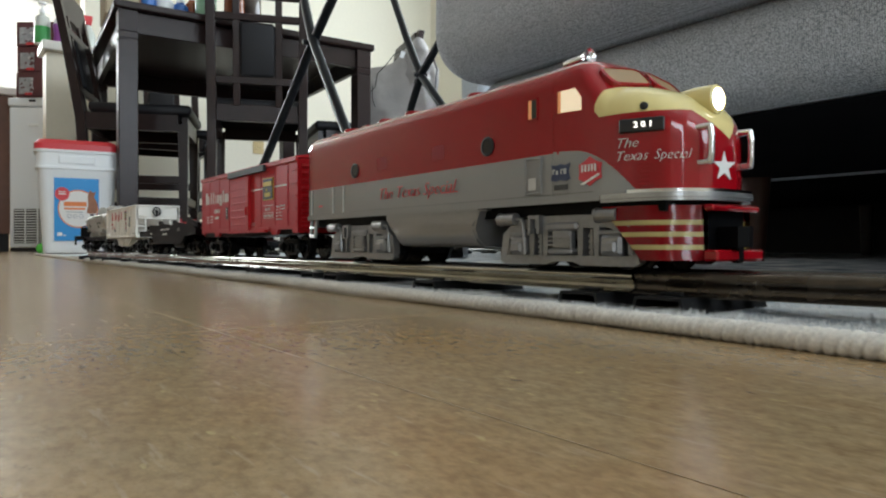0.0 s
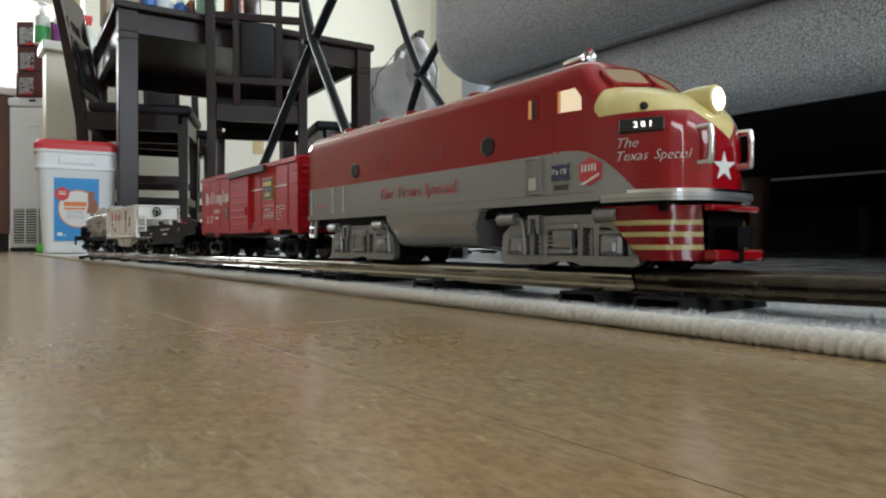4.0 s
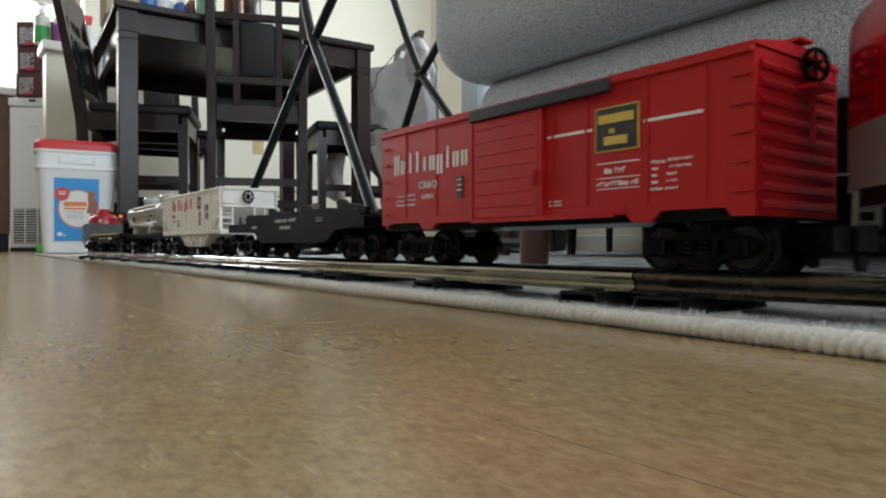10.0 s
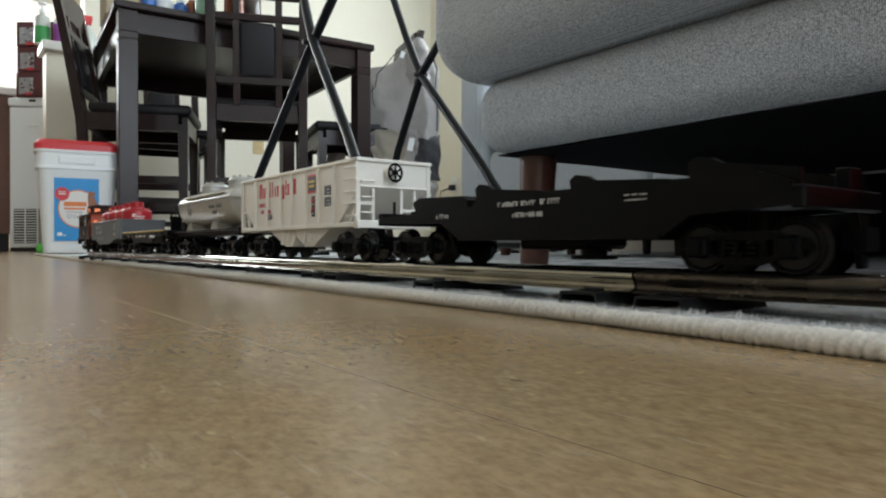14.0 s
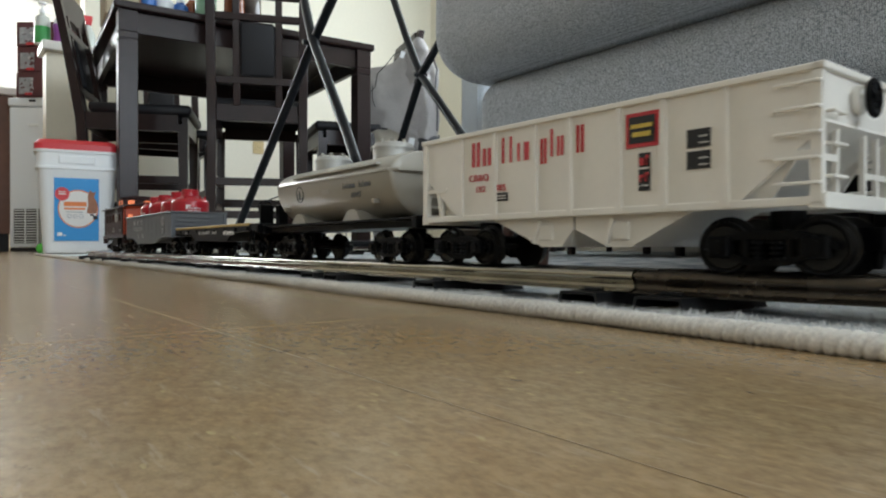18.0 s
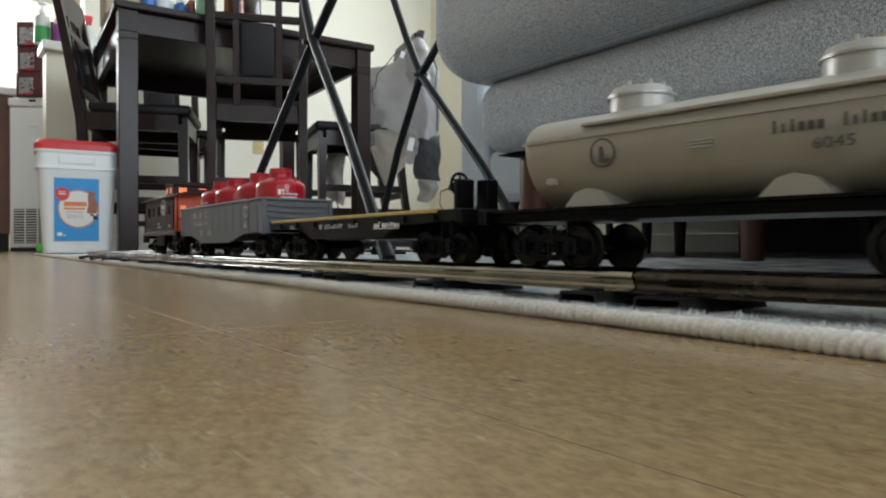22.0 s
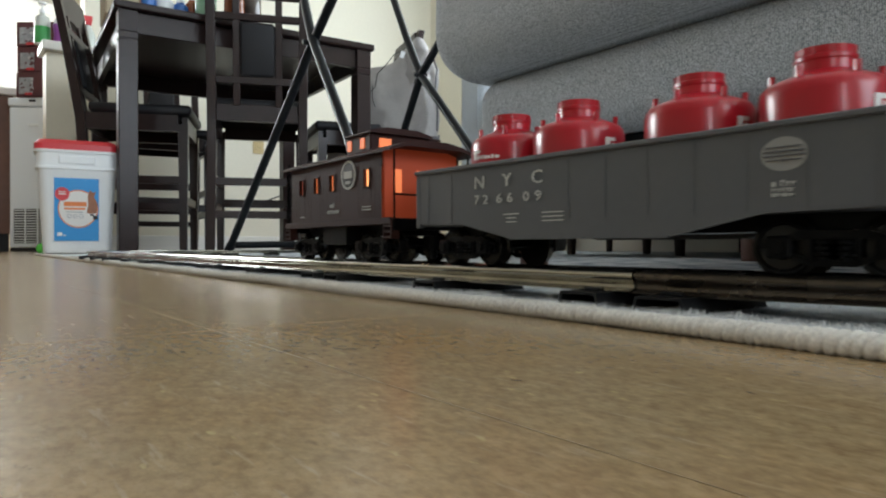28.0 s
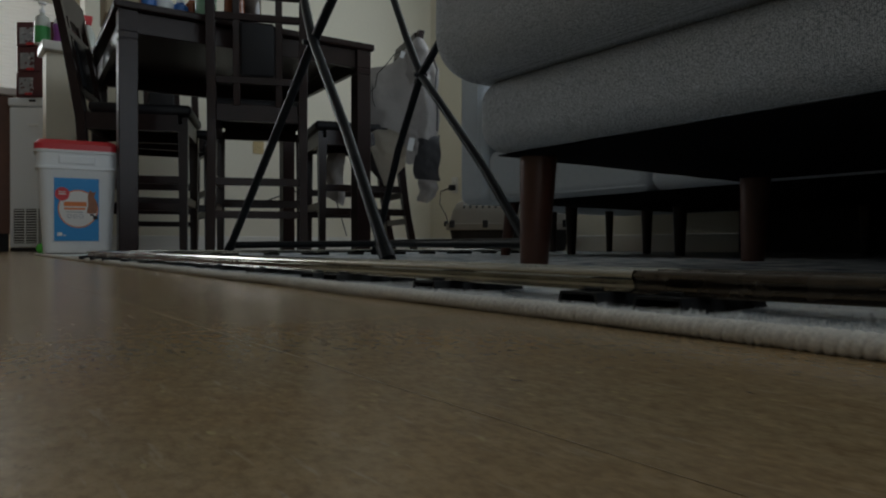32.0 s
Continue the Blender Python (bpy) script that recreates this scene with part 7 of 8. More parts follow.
# ---- tank car ----
def tank_car():
    off = -0.7375
    t = thing("tank_car", car_pose(RUN[0][1] + off, 0.0728), "grey plastic toy two-dome tank car on a black frame", "toy tank car")
    part("frame", prism([(-0.0225, 0.0205), (-0.0225, 0.0245), (-0.0265, 0.0250), (-0.0265, 0.0262), (0.0265, 0.0262), (0.0265, 0.0250), (0.0225, 0.0245), (0.0225, 0.0205)], -0.1065, 0.1065, "x"), BLACKCAST, t, "black plastic frame")
    for s in (-1, 1):
        part("end_sill", box(*sorted((s * 0.107, s * 0.1125)), -0.028, 0.028, 0.0195, 0.0268, 0.0006), BLACKCAST, t)
    L = 0.0834

    def ring(x, k, zmid=0.0545):
        out = []
        for i in range(40):
            a = 2 * math.pi * i / 40
            c, s = math.cos(a), math.sin(a)
            r = 0.0285 if s > 0 else 0.0290
            out.append((x, k * 0.0272 * c, zmid + k * (0.0135 if s > 0 else 0.0275) * s))
        return out
    xs = [(-L - 0.0014, 0.35), (-L - 0.0012, 0.75), (-L - 0.0006, 0.94), (-L + 0.0004, 0.985), (-L + 0.0022, 1.0), (L - 0.0022, 1.0), (L - 0.0004, 0.985), (L + 0.0006, 0.94), (L + 0.0012, 0.75), (L + 0.0014, 0.35)]
    part("shell", loft([ring(x, k) for x, k in xs]), TANKGREY, t, "rounded grey tank shell", True)
    part("seam_flange", prism([(-L - 0.004, -0.0235), (-L - 0.0055, -0.004), (-L - 0.0095, 0.0), (-L - 0.0055, 0.004), (-L - 0.004, 0.0235), (-L + 0.002, 0.0282), (L - 0.002, 0.0282), (L + 0.004, 0.0235), (L + 0.0055, 0.004), (L + 0.0095, 0.0), (L + 0.0055, -0.004), (L + 0.004, -0.0235), (L - 0.002, -0.0282), (-L + 0.002, -0.0282)], 0.0545, 0.0560, "z"), TANKGREY, t)
    for s in (-1, 1):
        part("catwalk", box(-0.052, 0.0690, *sorted((s * 0.0180, s * 0.0282)), 0.0592, 0.0607, 0.0003), TANKGREY, t)
        part("catwalk_skirt", box(-0.050, 0.0670, *sorted((s * 0.0200, s * 0.0212)), 0.0555, 0.0593), TANKGREY, t)
    for x, r in ((-0.0405, 0.0134), (0.0445, 0.0134)):
        d = part("dome", lathe([(r, 0.060), (r, 0.0735), (r + 0.0009, 0.0740), (r + 0.0009, 0.07282), (r - 0.001, 0.0768), (r * 0.5, 0.0780), (0, 0.0782)], 32, Matrix.Translation((x, 0, 0))), DOMEGREY, t, "", True)
        for i in range(6):
            a = i * math.pi / 3 + 0.4
            part("valve", lathe([(0.0013, 0.0772), (0.0013, 0.0795), (0, 0.0797)], 8, Matrix.Translation((x + 0.0085 * math.cos(a), 0.0085 * math.sin(a), 0))), TANKGREY, d)
    for x in (-0.052, 0.030):
        part("saddle", prism([(x - 0.012, 0.0262), (x + 0.012, 0.0262), (x + 0.006, 0.0325), (x, 0.0340), (x - 0.006, 0.0325)], -0.0235, 0.0235, "y"), TANKGREY, t)
    for x in (-0.070, 0.062):
        part("bracket", box(x - 0.0018, x + 0.0018, -0.0262, -0.0215, 0.036, 0.0390, 0.0004), TANKGREY, t)
    y = -0.0274
    part("round_emblem", lathe([(0.0052, 0), (0.0060, 0), (0.0060, 0.0006), (0.0052, 0.0006)], 32, Matrix.Translation((-0.0425, y + 0.0012, 0.0475)) @ TURN_X @ Matrix.Rotation(radians(4), 4, "X"), True), PAINTDULL, t, "small dark round emblem")
    bars([(-0.0440, -0.0422, 0.0440, 0.0520), (-0.0425, -0.0390, 0.0436, 0.0452)], y + 0.0008, PAINTDULL, t)
    name_strokes("lilooo", 0.0235, 0.0405, 0.0470, 0.0512, y + 0.0006, PAINTDULL, t, 0.35, 0.3)
    name_strokes("lilooo", 0.0450, 0.0605, 0.0470, 0.0512, y + 0.0006, PAINTDULL, t, 0.35, 0.3)
    writing("6045", 0.0052, side_at(0.0430, 0.0422, y + 0.0001), PAINTDULL, t, "car_number", 0.0003, 1.25)
    bars([(-0.006, 0.004, 0.0478, 0.0482), (-0.006, 0.004, 0.0466, 0.0470), (-0.006, 0.004, 0.0454, 0.0458)], y + 0.0006, PAINTGREY, t)
    trucks, wheels = freight_trucks(t, 0.0728)
    couplers(t, 0.1115)
    CARS.append((t, off, 0.0728, trucks, wheels))


tank_car()


# ---- flatcar ----
def flatcar():
    off = -0.974
    t = thing("flatcar", car_pose(RUN[0][1] + off, 0.088), "black toy flatcar with a yellow-edged deck", "toy flatcar")
    for s in (-1, 1):
        part("side_sill", prism([(-0.119, 0.0270), (-0.119, 0.0225), (-0.062, 0.0215), (-0.048, 0.0145), (0.048, 0.0145), (0.062, 0.0215), (0.119, 0.0225), (0.119, 0.0270)], *sorted((s * 0.0285, s * 0.0312)), "y"), BLACKCAST, t)
        for i in range(8):
            part("stake_pocket", box(-0.102 + 0.0285 * i, -0.0985 + 0.0285 * i, *sorted((s * 0.0311, s * 0.0326)), 0.0228, 0.0262), BLACKCAST, t)
        part("deck_edge", box(-0.118, 0.1010, *sorted((s * 0.0270, s * 0.0318)), 0.0270, 0.0292, 0.0004), DECKYELLOW, t, "yellow wooden deck edge")
    for i in range(26):
        x = -0.1175 + 0.0084 * i
        part("plank", box(x, x + 0.0079, -0.0272, 0.0272, 0.0262, 0.0286, 0.0003), DECKYELLOW, t)
    for s in (-1, 1):
        part("end_sill", box(*sorted((s * 0.118, s * 0.1230)), -0.031, 0.031, 0.0205, 0.0286, 0.0006), BLACKCAST, t)
    part("end_deck", box(0.1005, 0.119, -0.030, 0.030, 0.0262, 0.0286), BLACKCAST, t)
    part("brake_stand", box(0.1060, 0.1095, -0.0235, -0.0115, 0.0286, 0.0450, 0.0008), BLACKCAST, t, "black brake stand")
    part("brake_stand", box(0.1085, 0.1180, -0.0100, -0.0020, 0.0286, 0.0448, 0.0008), BLACKCAST, t, "black brake stand")
    spoked_wheel(0.0058, Matrix.Translation((0.1035, -0.0170, 0.0425)) @ FACE_X, BLACKCAST, t)
    part("step", rods([(0.108, -0.0315, 0.0225), (0.108, -0.0315, 0.0125), (0.1155, -0.0315, 0.0125), (0.1155, -0.0315, 0.0225)], 0.0009, 6), BLACKCAST, t)
    part("underframe", box(-0.11, 0.11, -0.012, 0.012, 0.014, 0.026), BLACKCAST, t)
    y = -0.0314
    bars([(-0.083, -0.076, 0.0236, 0.0242), (-0.083, -0.076, 0.0222, 0.0228), (-0.035, -0.030, 0.0208, 0.0240), (-0.026, -0.020, 0.0208, 0.0240)], y, PAINTGREY, t)
    writing("D&RGW", 0.0040, side_at(-0.0105, 0.0224, y - 0.0002), PAINTGREY, t, "reporting_mark", 0.0002, 1.25)
    writing("21017", 0.0040, side_at(0.0128, 0.0222, y - 0.0002), PAINTGREY, t, "car_number", 0.0002, 1.25)
    bars([(0.0385, 0.0455, 0.0205, 0.0240), (0.0475, 0.0655, 0.0205, 0.0232), (0.0370, 0.0655, 0.0196, 0.0201)], y, PAINTWHITE, t)
    trucks, wheels = freight_trucks(t, 0.088)
    couplers(t, 0.1225)
    CARS.append((t, off, 0.088, trucks, wheels))


flatcar()


# ---- gondola ----
def gondola():
    off = -1.227
    t = thing("gondola_car", car_pose(RUN[0][1] + off, 0.086), "grey plastic toy gondola carrying red canisters", "toy gondola")
    L, zb, zt = 0.1145, 0.0212, 0.0480
    for s in (-1, 1):
        ys = sorted((s * 0.0298, s * 0.0316))
        part("side", prism([(-L, zb), (-L, zt), (L, zt), (L, zb), (0.073, zb - 0.001), (0.038, 0.0130), (-0.044, 0.0130), (-0.078, zb - 0.001)], *ys, "y"), GONGREY, t)
        part("rim", box(-L, L, *sorted((s * 0.0294, s * 0.0330)), zt - 0.0006, zt + 0.0016, 0.0005), GONGREY, t)
        part("bottom_flange", box(-0.044, 0.038, *sorted((s * 0.0312, s * 0.0322)), 0.0126, 0.0138), GONGREY, t)
        for i in range(12):
            x = -0.105 + 0.0191 * i
            if abs(x) > 0.0 and (x < -0.075 or x > -0.012):
                part("panel_seam", box(x - 0.0003, x + 0.0003, *sorted((s * 0.0315, s * 0.0318)), zb, zt - 0.001), GONGREY, t)
    part("floor", box(-L + 0.001, L - 0.001, -0.0298, 0.0298, 0.0205, 0.0225), GONGREY, t)
    for s in (-1, 1):
        e = part("end", box(*sorted((s * (L - 0.0022), s * (L - 0.0004))), -0.0298, 0.0298, zb - 0.001, zt), GONGREY, t, "ribbed grey end wall")
        for i in range(5):
            z = zb + 0.003 + 0.0048 * i
            part("end_rib", prism([(-0.026, z + 0.0004), (-0.012, z + 0.0016), (0.012, z + 0.0016), (0.026, z + 0.0004), (0.026, z - 0.0002), (0.012, z - 0.0012), (-0.012, z - 0.0012), (-0.026, z - 0.0002)], *sorted((s * (L - 0.0006), s * (L + 0.0014))), "x"), GONGREY, e)
        part("end_rim", box(*sorted((s * (L - 0.003), s * (L + 0.0016))), -0.0330, 0.0330, zt - 0.0006, zt + 0.0016, 0.0005), GONGREY, e)
        for y in (-0.0300, 0.0300):
            part("corner_post", box(*sorted((s * (L - 0.002), s * (L + 0.0012))), y - 0.0018, y + 0.0018, zb - 0.002, zt, 0.0004), GONGREY, e)
    part("underframe", box(-0.10, 0.10, -0.012, 0.012, 0.0145, 0.0207), BLACKCAST, t)
    y = -0.0317
    for ch, x in (("N", -0.0645), ("Y", -0.0458), ("C", -0.0270)):
        writing(ch, 0.0085, side_at(x, 0.0398, y - 0.0002), PAINTGREY, t, "reporting_mark", 0.0002, 1.2)
    for ch, x in (("7", -0.0665), ("2", -0.0602), ("6", -0.0508), ("6", -0.0438), ("0", -0.0335), ("9", -0.0262)):
        writing(ch, 0.0064, side_at(x, 0.0316, y - 0.0002), PAINTGREY, t, "car_number", 0.0002, 1.3)
    bars([(-0.048, -0.038, 0.0240, 0.0245), (-0.046, -0.040, 0.0222, 0.0227), (-0.046, -0.040, 0.0204, 0.0209), (-0.024, -0.012, 0.0240, 0.0245), (-0.024, -0.012, 0.0222, 0.0227), (-0.024, -0.012, 0.0204, 0.0209)], y, PAINTGREY, t)
    part("oval_emblem", lathe([(0, 0), (0.0062, 0), (0.0062, 0.0005), (0, 0.0005)], 32, Matrix.Translation((0.0790, y + 0.0003, 0.0388)) @ Matrix.Diagonal((1.18, 1, 0.88, 1)) @ TURN_X), OVALGREY, t, "grey oval emblem")
    bars([(0.0725, 0.0855, 0.0380, 0.0384), (0.0725, 0.0855, 0.0394, 0.0398), (0.0735, 0.0845, 0.0366, 0.0370), (0.0735, 0.0845, 0.0408, 0.0412)], y - 0.0005, GONGREY, t)
    bars([(0.0752, 0.0828, 0.0285, 0.0305), (0.0752, 0.0828, 0.0268, 0.0280), (0.0752, 0.0828, 0.0252, 0.0264)], y, PAINTGREY, t)
    trucks, wheels = freight_trucks(t, 0.086)
    couplers(t, L)
    CARS.append((t, off, 0.086, trucks, wheels))
    # canisters riding in the gondola, moved with it
    part("load_rack", box(-0.108, 0.108, -0.024, 0.024, 0.0226, 0.0311, 0.001), BLACKCAST, t)
    prof = [(0, 0.0), (0.0208, 0.0), (0.0212, 0.001), (0.0212, 0.0296), (0.0207, 0.0320), (0.0192, 0.0338), (0.0150, 0.0356), (0.0112, 0.0372), (0.0098, 0.0380), (0.0096, 0.0412), (0.0100, 0.0417), (0.0100, 0.0429), (0.0094, 0.0434), (0.0096, 0.0459), (0.0084, 0.0462), (0.0082, 0.0452), (0, 0.0454)]
    for i, (x, turn) in enumerate(((-0.0745, 4), (-0.0300, 96), (0.0315, 92), (0.0788, 84))):
        c = part("canister", lathe(prof, 40), CANRED, t, "glossy red plastic canister with a white mark", True)
        c.matrix_basis = pose(x, 0.0, 0.0312, 0, 0, turn)
        for k in range(6):
            a = k * math.pi / 3
            part("lug", rod((0.0168 * math.cos(a), 0.0168 * math.sin(a), 0.0335), (0.0168 * math.cos(a), 0.0168 * math.sin(a), 0.0385), 0.0012, 8), CANRED, c)
        for k in range(8):
            a = k * math.pi / 4
            part("neck_tab", box(0.0087 * math.cos(a) - 0.0010, 0.0087 * math.cos(a) + 0.0010, 0.0087 * math.sin(a) - 0.0010, 0.0087 * math.sin(a) + 0.0010, 0.0412, 0.0460, 0.0003), CANRED, c)
        mk = bmesh.new()
        for (u0, u1, z0, z1) in ((-0.40, -0.28, 0.0222, 0.0268), (-0.28, -0.14, 0.0252, 0.0268), (-0.22, -0.16, 0.0222, 0.0244), (-0.10, -0.04, 0.0222, 0.0240), (0.00, 0.06, 0.0222, 0.0240), (0.09, 0.19, 0.0222, 0.0236), (0.22, 0.28, 0.0222, 0.0240), (0.32, 0.42, 0.0222, 0.0236), (-0.30, -0.05, 0.0196, 0.0205), (0.0, 0.38, 0.0196, 0.0205)):
            n = 6
            rings = []
            for j in range(n + 1):
                a = math.radians(-90) + u0 + (u1 - u0) * j / n
                rings.append([(r * math.cos(a), r * math.sin(a), z) for r, z in ((0.0211, z0), (0.02145, z0), (0.02145, z1), (0.0211, z1))])
            add(mk, loft(rings))
        part("white_mark", mk, PAINTWHITE, c, "white painted mark")


gondola()


# ---- caboose ----
def caboose():
    off = -1.4517
    t = thing("caboose", car_pose(RUN[0][1] + off, 0.047), "brown toy caboose with a cupola and lamp-lit windows", "toy caboose")
    L, zb, zt = 0.0640, 0.0250, 0.0655
    # walls with real window openings
    wins = [(-0.0500, -0.0438), (-0.0265, -0.0203), (-0.0028, 0.0035), (0.0436, 0.0498)]
    for s in (-1, 1):
        ys = sorted((s * 0.0272, s * 0.0290))
        wall = bmesh.new()
        xs = [-L] + [v for w in wins for v in w] + [L]
        zs = [zb, 0.0464, 0.0570, zt]
        grid = [[wall.verts.new((x, s * 0.0290, z)) for z in zs] for x in xs]
        for i in range(len(xs) - 1):
            for j in range(3):
                if not (j == 1 and i % 2 == 1):
                    q = (grid[i][j], grid[i + 1][j], grid[i + 1][j + 1], grid[i][j + 1])
                    wall.faces.new(q if s < 0 else q[::-1])
        bmesh.ops.solidify(wall, geom=wall.faces[:], thickness=0.0018)
        part("side_wall", wall, CABBROWN, t)
        part("side_sill", box(-L - 0.0105, L + 0.0105, *sorted((s * 0.0275, s * 0.0298)), zb - 0.0025, zb + 0.0015, 0.0004), CABBROWN, t)
        for i in range(26):
            x = -L + 0.0025 + 0.0049 * i
            if not any(a - 0.001 < x < b + 0.001 for a, b in wins) and not (0.012 < x < 0.035 and s < 0):
                part("batten", box(x - 0.0002, x + 0.0002, *sorted((s * 0.0289, s * 0.02908)), zb + 0.002, zt - 0.002), CABBROWN, t)
        for a, b in wins:
            w = part("window", box(a, b, *sorted((s * 0.0270, s * 0.0274)), 0.0464, 0.0570) , ORANGELOW if a < -0.03 else LAMPLIT if a > 0.04 else ORANGE, t, "lamp-lit window pane")
            part("window_frame", boxes([(a - 0.0008, b + 0.0008, *sorted((s * 0.0286, s * 0.0297)), 0.0456, 0.0464), (a - 0.0008, b + 0.0008, *sorted((s * 0.0286, s * 0.0297)), 0.0570, 0.0578), (a - 0.0008, a, *sorted((s * 0.0286, s * 0.0297)), 0.0456, 0.0578), (b, b + 0.0008, *sorted((s * 0.0286, s * 0.0297)), 0.0456, 0.0578)]), CABBROWN, w)
    for s in (-1, 1):
        x0, x1 = sorted((s * (L - 0.0018), s * L))
        e = part("end_wall", box(x0, x1, -0.0272, 0.0272, zb, zt + 0.003), ORANGEDIM if s > 0 else CABBROWN, t, "end wall glowing from the lamp inside" if s > 0 else "")
        for y in (-0.018, -0.001, 0.016):
            part("end_window", box(*sorted((s * (L - 0.0004), s * (L + 0.0006))), y - 0.0028, y + 0.0028, 0.0420, 0.0560), ORANGE if s > 0 else GLASSDARK, e)
    # roof
    roof = prism([(-0.0318, zt - 0.0002), (-0.0318, zt + 0.0012), (-0.022, zt + 0.0050), (-0.010, zt + 0.0072), (0.010, zt + 0.0072), (0.022, zt + 0.0050), (0.0318, zt + 0.0012), (0.0318, zt - 0.0002), (0.020, zt + 0.003), (-0.020, zt + 0.003)], -L - 0.013, L + 0.014, "x")
    part("roof", roof, CABBROWN, t, "arched brown roof")
    part("running_board", box(-L - 0.013, 0.008, -0.0045, 0.0045, zt + 0.0076, zt + 0.0086), CABBROWN, t)
    part("running_board", box(0.041, L + 0.014, -0.0045, 0.0045, zt + 0.0076, zt + 0.0086), CABBROWN, t)
    # cupola
    cu = part("cupola", box(0.0085, 0.0395, -0.0225, 0.0225, zt, 0.0815, 0.0006), CABBROWN, t)
    part("cupola_roof", prism([(-0.0240, 0.0812), (-0.0240, 0.0824), (-0.012, 0.0852), (0.012, 0.0852), (0.0240, 0.0824), (0.0240, 0.0812)], 0.0072, 0.0425, "x"), CABBROWN, t, "low arched cupola roof")
    for s in (-1, 1):
        for x in (0.0130, 0.0300):
            part("cupola_window", box(x - 0.0026, x + 0.0026, *sorted((s * 0.0224, s * 0.0229)), 0.0720, 0.0788), ORANGE, cu, "lamp-lit window pane")
    for y in (-0.0115, 0.0115):
        part("cupola_window", box(0.0394, 0.0400, y - 0.0044, y + 0.0044, 0.0724, 0.0784), ORANGE, cu, "lamp-lit window pane")
    # platforms
    for s in (-1, 1):
        part("platform", box(*sorted((s * L, s * (L + 0.0127))), -0.0285, 0.0285, zb - 0.002, zb, 0.0003), CABBROWN, t)
        part("end_beam", box(*sorted((s * (L + 0.0110), s * (L + 0.0137))), -0.0290, 0.0290, zb - 0.006, zb + 0.001, 0.0005), BLACKCAST, t)
        for y in (-0.0275, 0.0275):
            part("roof_post", rod((s * (L + 0.0115), y, zb), (s * (L + 0.0115), y, zt + 0.001), 0.0007, 6), BLACKCAST, t)
        part("railing", rods([(s * (L + 0.0115), -0.0275, 0.0400), (s * (L + 0.0115), -0.009, 0.0400), (s * (L + 0.0115), -0.009, zb)], 0.0006, 6), BLACKCAST, t)
        part("railing", rods([(s * (L + 0.0115), 0.0275, 0.0400), (s * (L + 0.0115), 0.009, 0.0400), (s * (L + 0.0115), 0.009, zb)], 0.0006, 6), BLACKCAST, t)
        for k in range(6 if s < 0 else 0):
            part("ladder_rung", rod((s * (L + 0.0117), -0.026, 0.029 + 0.0066 * k), (s * (L + 0.0117), -0.018, 0.029 + 0.0066 * k), 0.0005, 6), BLACKCAST, t)
        if s < 0:
            part("ladder_rail", rod((s * (L + 0.0117), -0.026, zb), (s * (L + 0.0117), -0.026, zt + 0.006), 0.0006, 6), BLACKCAST, t)
            part("ladder_rail", rod((s * (L + 0.0117), -0.018, zb), (s * (L + 0.0117), -0.018, zt + 0.006), 0.0006, 6), BLACKCAST, t)
        spoked_wheel(0.0058, Matrix.Translation((s * (L + 0.0137), -0.005, 0.0440)) @ FACE_X, BLACKCAST, t)
        part("brake_post", rod((s * (L + 0.0122), -0.005, zb), (s * (L + 0.0122), -0.005, 0.044), 0.0008, 6), BLACKCAST, t)
        for y in (-1, 1):
            for k in range(3):
                part("step", box(*sorted((s * (L + 0.003), s * (L + 0.0110))), *sorted((y * 0.0240, y * 0.0298)), zb - 0.0040 - 0.0032 * k, zb - 0.0032 - 0.0032 * k), CABBROWN, t)
            part("step_side", boxes([(*sorted((s * (L + 0.0022), s * (L + 0.0032))), *sorted((y * 0.0240, y * 0.0298)), zb - 0.0112, zb), (*sorted((s * (L + 0.0108), s * (L + 0.0117))), *sorted((y * 0.0240, y * 0.0298)), zb - 0.0112, zb)]), CABBROWN, t)
        part("end_plate", box(*sorted((s * (L + 0.0138), s * (L + 0.0108))), -0.009, 0.009, zb - 0.0038, zb - 0.0010), PAINTWHITE, t)
    part("underframe", box(-L, L, -0.014, 0.014, 0.016, zb), BLACKCAST, t)
    part("tool_box", box(-0.018, 0.016, -0.0265, -0.014, 0.0105, 0.0225, 0.0006), BLACKCAST, t)
    # lamp behind the front window
    part("lamp_bulb", lathe([(0.0010, 0), (0.0020, 0.003), (0.0023, 0.006), (0.0015, 0.009), (0, 0.010)], 16, Matrix.Translation((0.0260, -0.0140, 0.0465))), BULB, t, "shining lamp bulb", True)
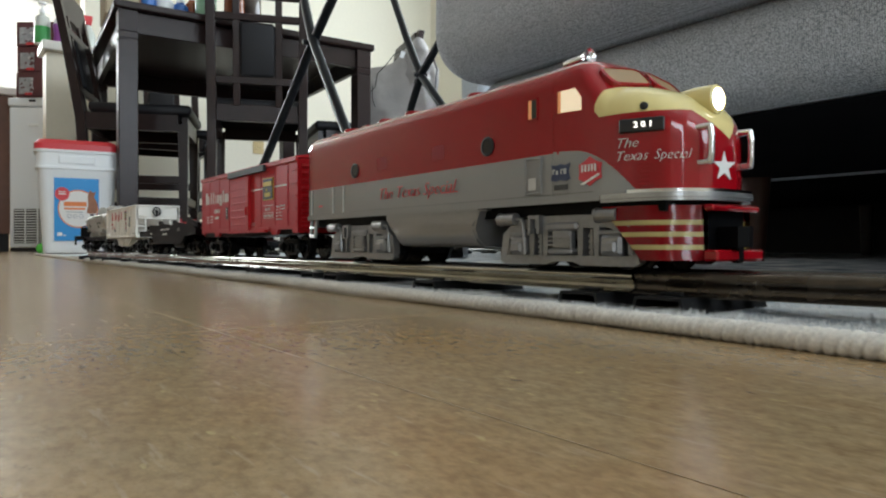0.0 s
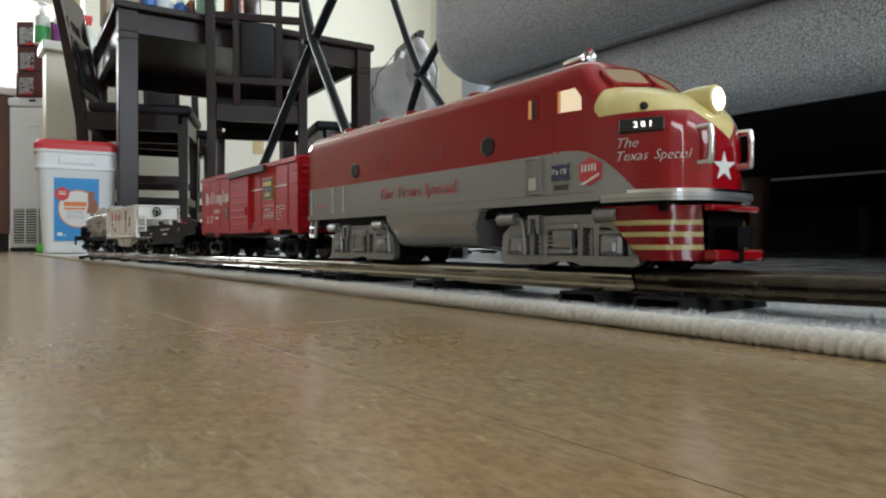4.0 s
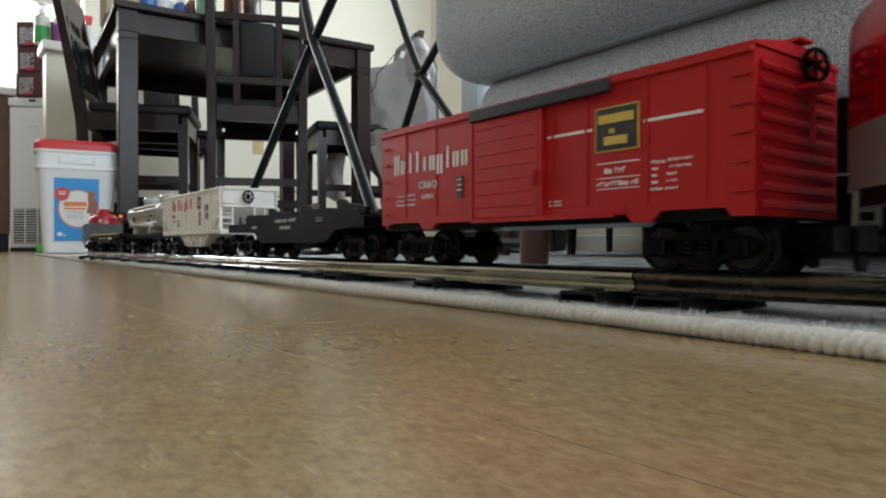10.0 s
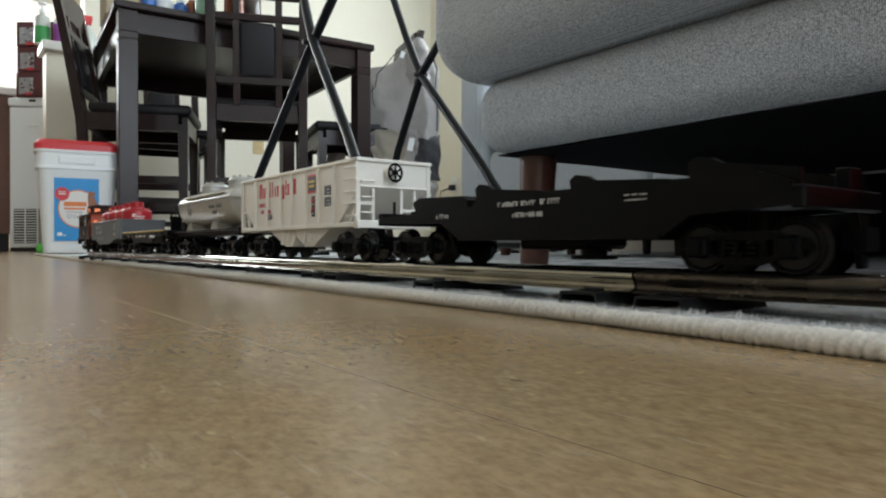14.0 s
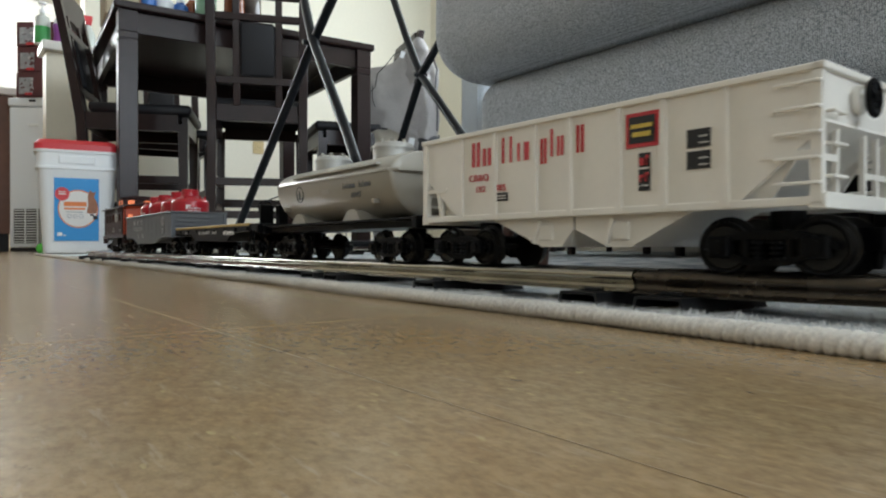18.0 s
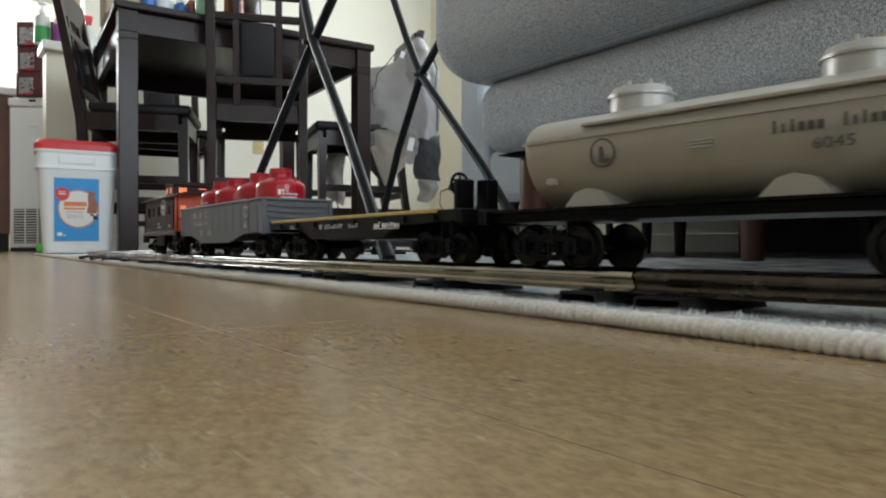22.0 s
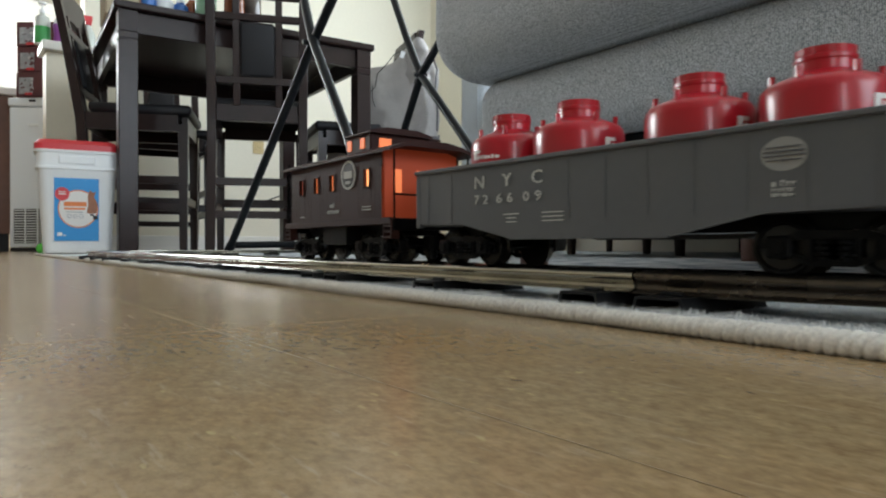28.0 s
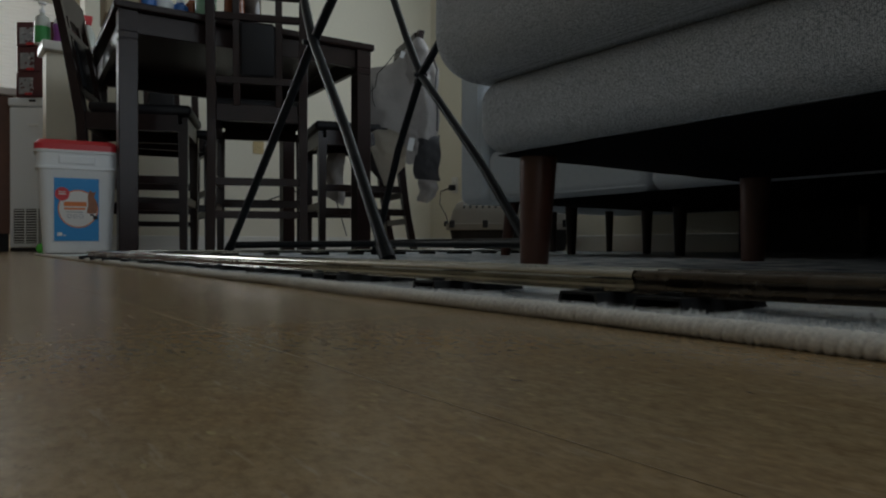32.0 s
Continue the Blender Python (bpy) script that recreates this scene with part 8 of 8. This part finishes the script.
    part("lit_interior", box(-L + 0.002, L - 0.002, 0.010, 0.012, zb, zt), ORANGEDIM, t, "lamp-lit inside wall")
    # herald and numbers
    y = -0.0293
    h = part("herald", lathe([(0.0080, 0), (0.0094, 0), (0.0094, 0.0006), (0.0080, 0.0006)], 40, Matrix.Translation((0.0236, y + 0.0002, 0.0552)) @ TURN_X, True), PAINTGREY, t, "round pale grey herald")
    part("herald_field", lathe([(0, 0), (0.0081, 0), (0.0081, 0.0004), (0, 0.0004)], 32, Matrix.Translation((0.0236, y + 0.0002, 0.0552)) @ TURN_X), PAINTBLACK, h)
    bars([(0.0184, 0.0288, 0.0530, 0.0575), (0.0206, 0.0266, 0.0495, 0.0512)], y - 0.0005, PAINTGREY, h, "herald_bar")
    bars([(-0.0020, 0.0050, 0.0352, 0.0378), (-0.0060, 0.0105, 0.0312, 0.0334), (0.0412, 0.0520, 0.0336, 0.0342), (0.0412, 0.0520, 0.0318, 0.0324), (-0.0490, -0.0420, 0.0300, 0.0306)], y, PAINTGREY, t)
    for o in t.children:
        o.matrix_basis = Matrix.Translation((0.004, 0, 0)) @ o.matrix_basis
    trucks, wheels = freight_trucks(t, 0.047)
    couplers(t, L + 0.012)
    CARS.append((t, off, 0.047, trucks, wheels))


caboose()


# ---- motion of the train ----


def times():
    out = [0.0, 4.3]
    t = 4.4
    while t < 31.99:
        out.append(round(t, 3))
        t += 0.2 if t < 27.99 else 0.1
    return out + [32.0]


def motions():
    ts = times()
    for car, off, half, trucks, wheels in CARS:
        walk(car, [(t, car_pose(place(t, off), half)) for t in ts])
        for truck, x in trucks:
            rows = []
            for t in ts:
                s = place(t, off)
                body = car_pose(s, half)
                yaw = track_at(s + x)[1] - math.atan2(body[1][0], body[0][0])
                rows.append((t, Matrix.Translation((x, 0, 0)) @ Matrix.Rotation(yaw, 4, "Z")))
            walk(truck, rows)
        for w, x, z, r in wheels:
            walk(w, [(t, Matrix.Translation((x, 0, z)) @ Matrix.Rotation((run_at(t) - RUN[0][1]) / r, 4, "Y")) for t in ts])


motions()
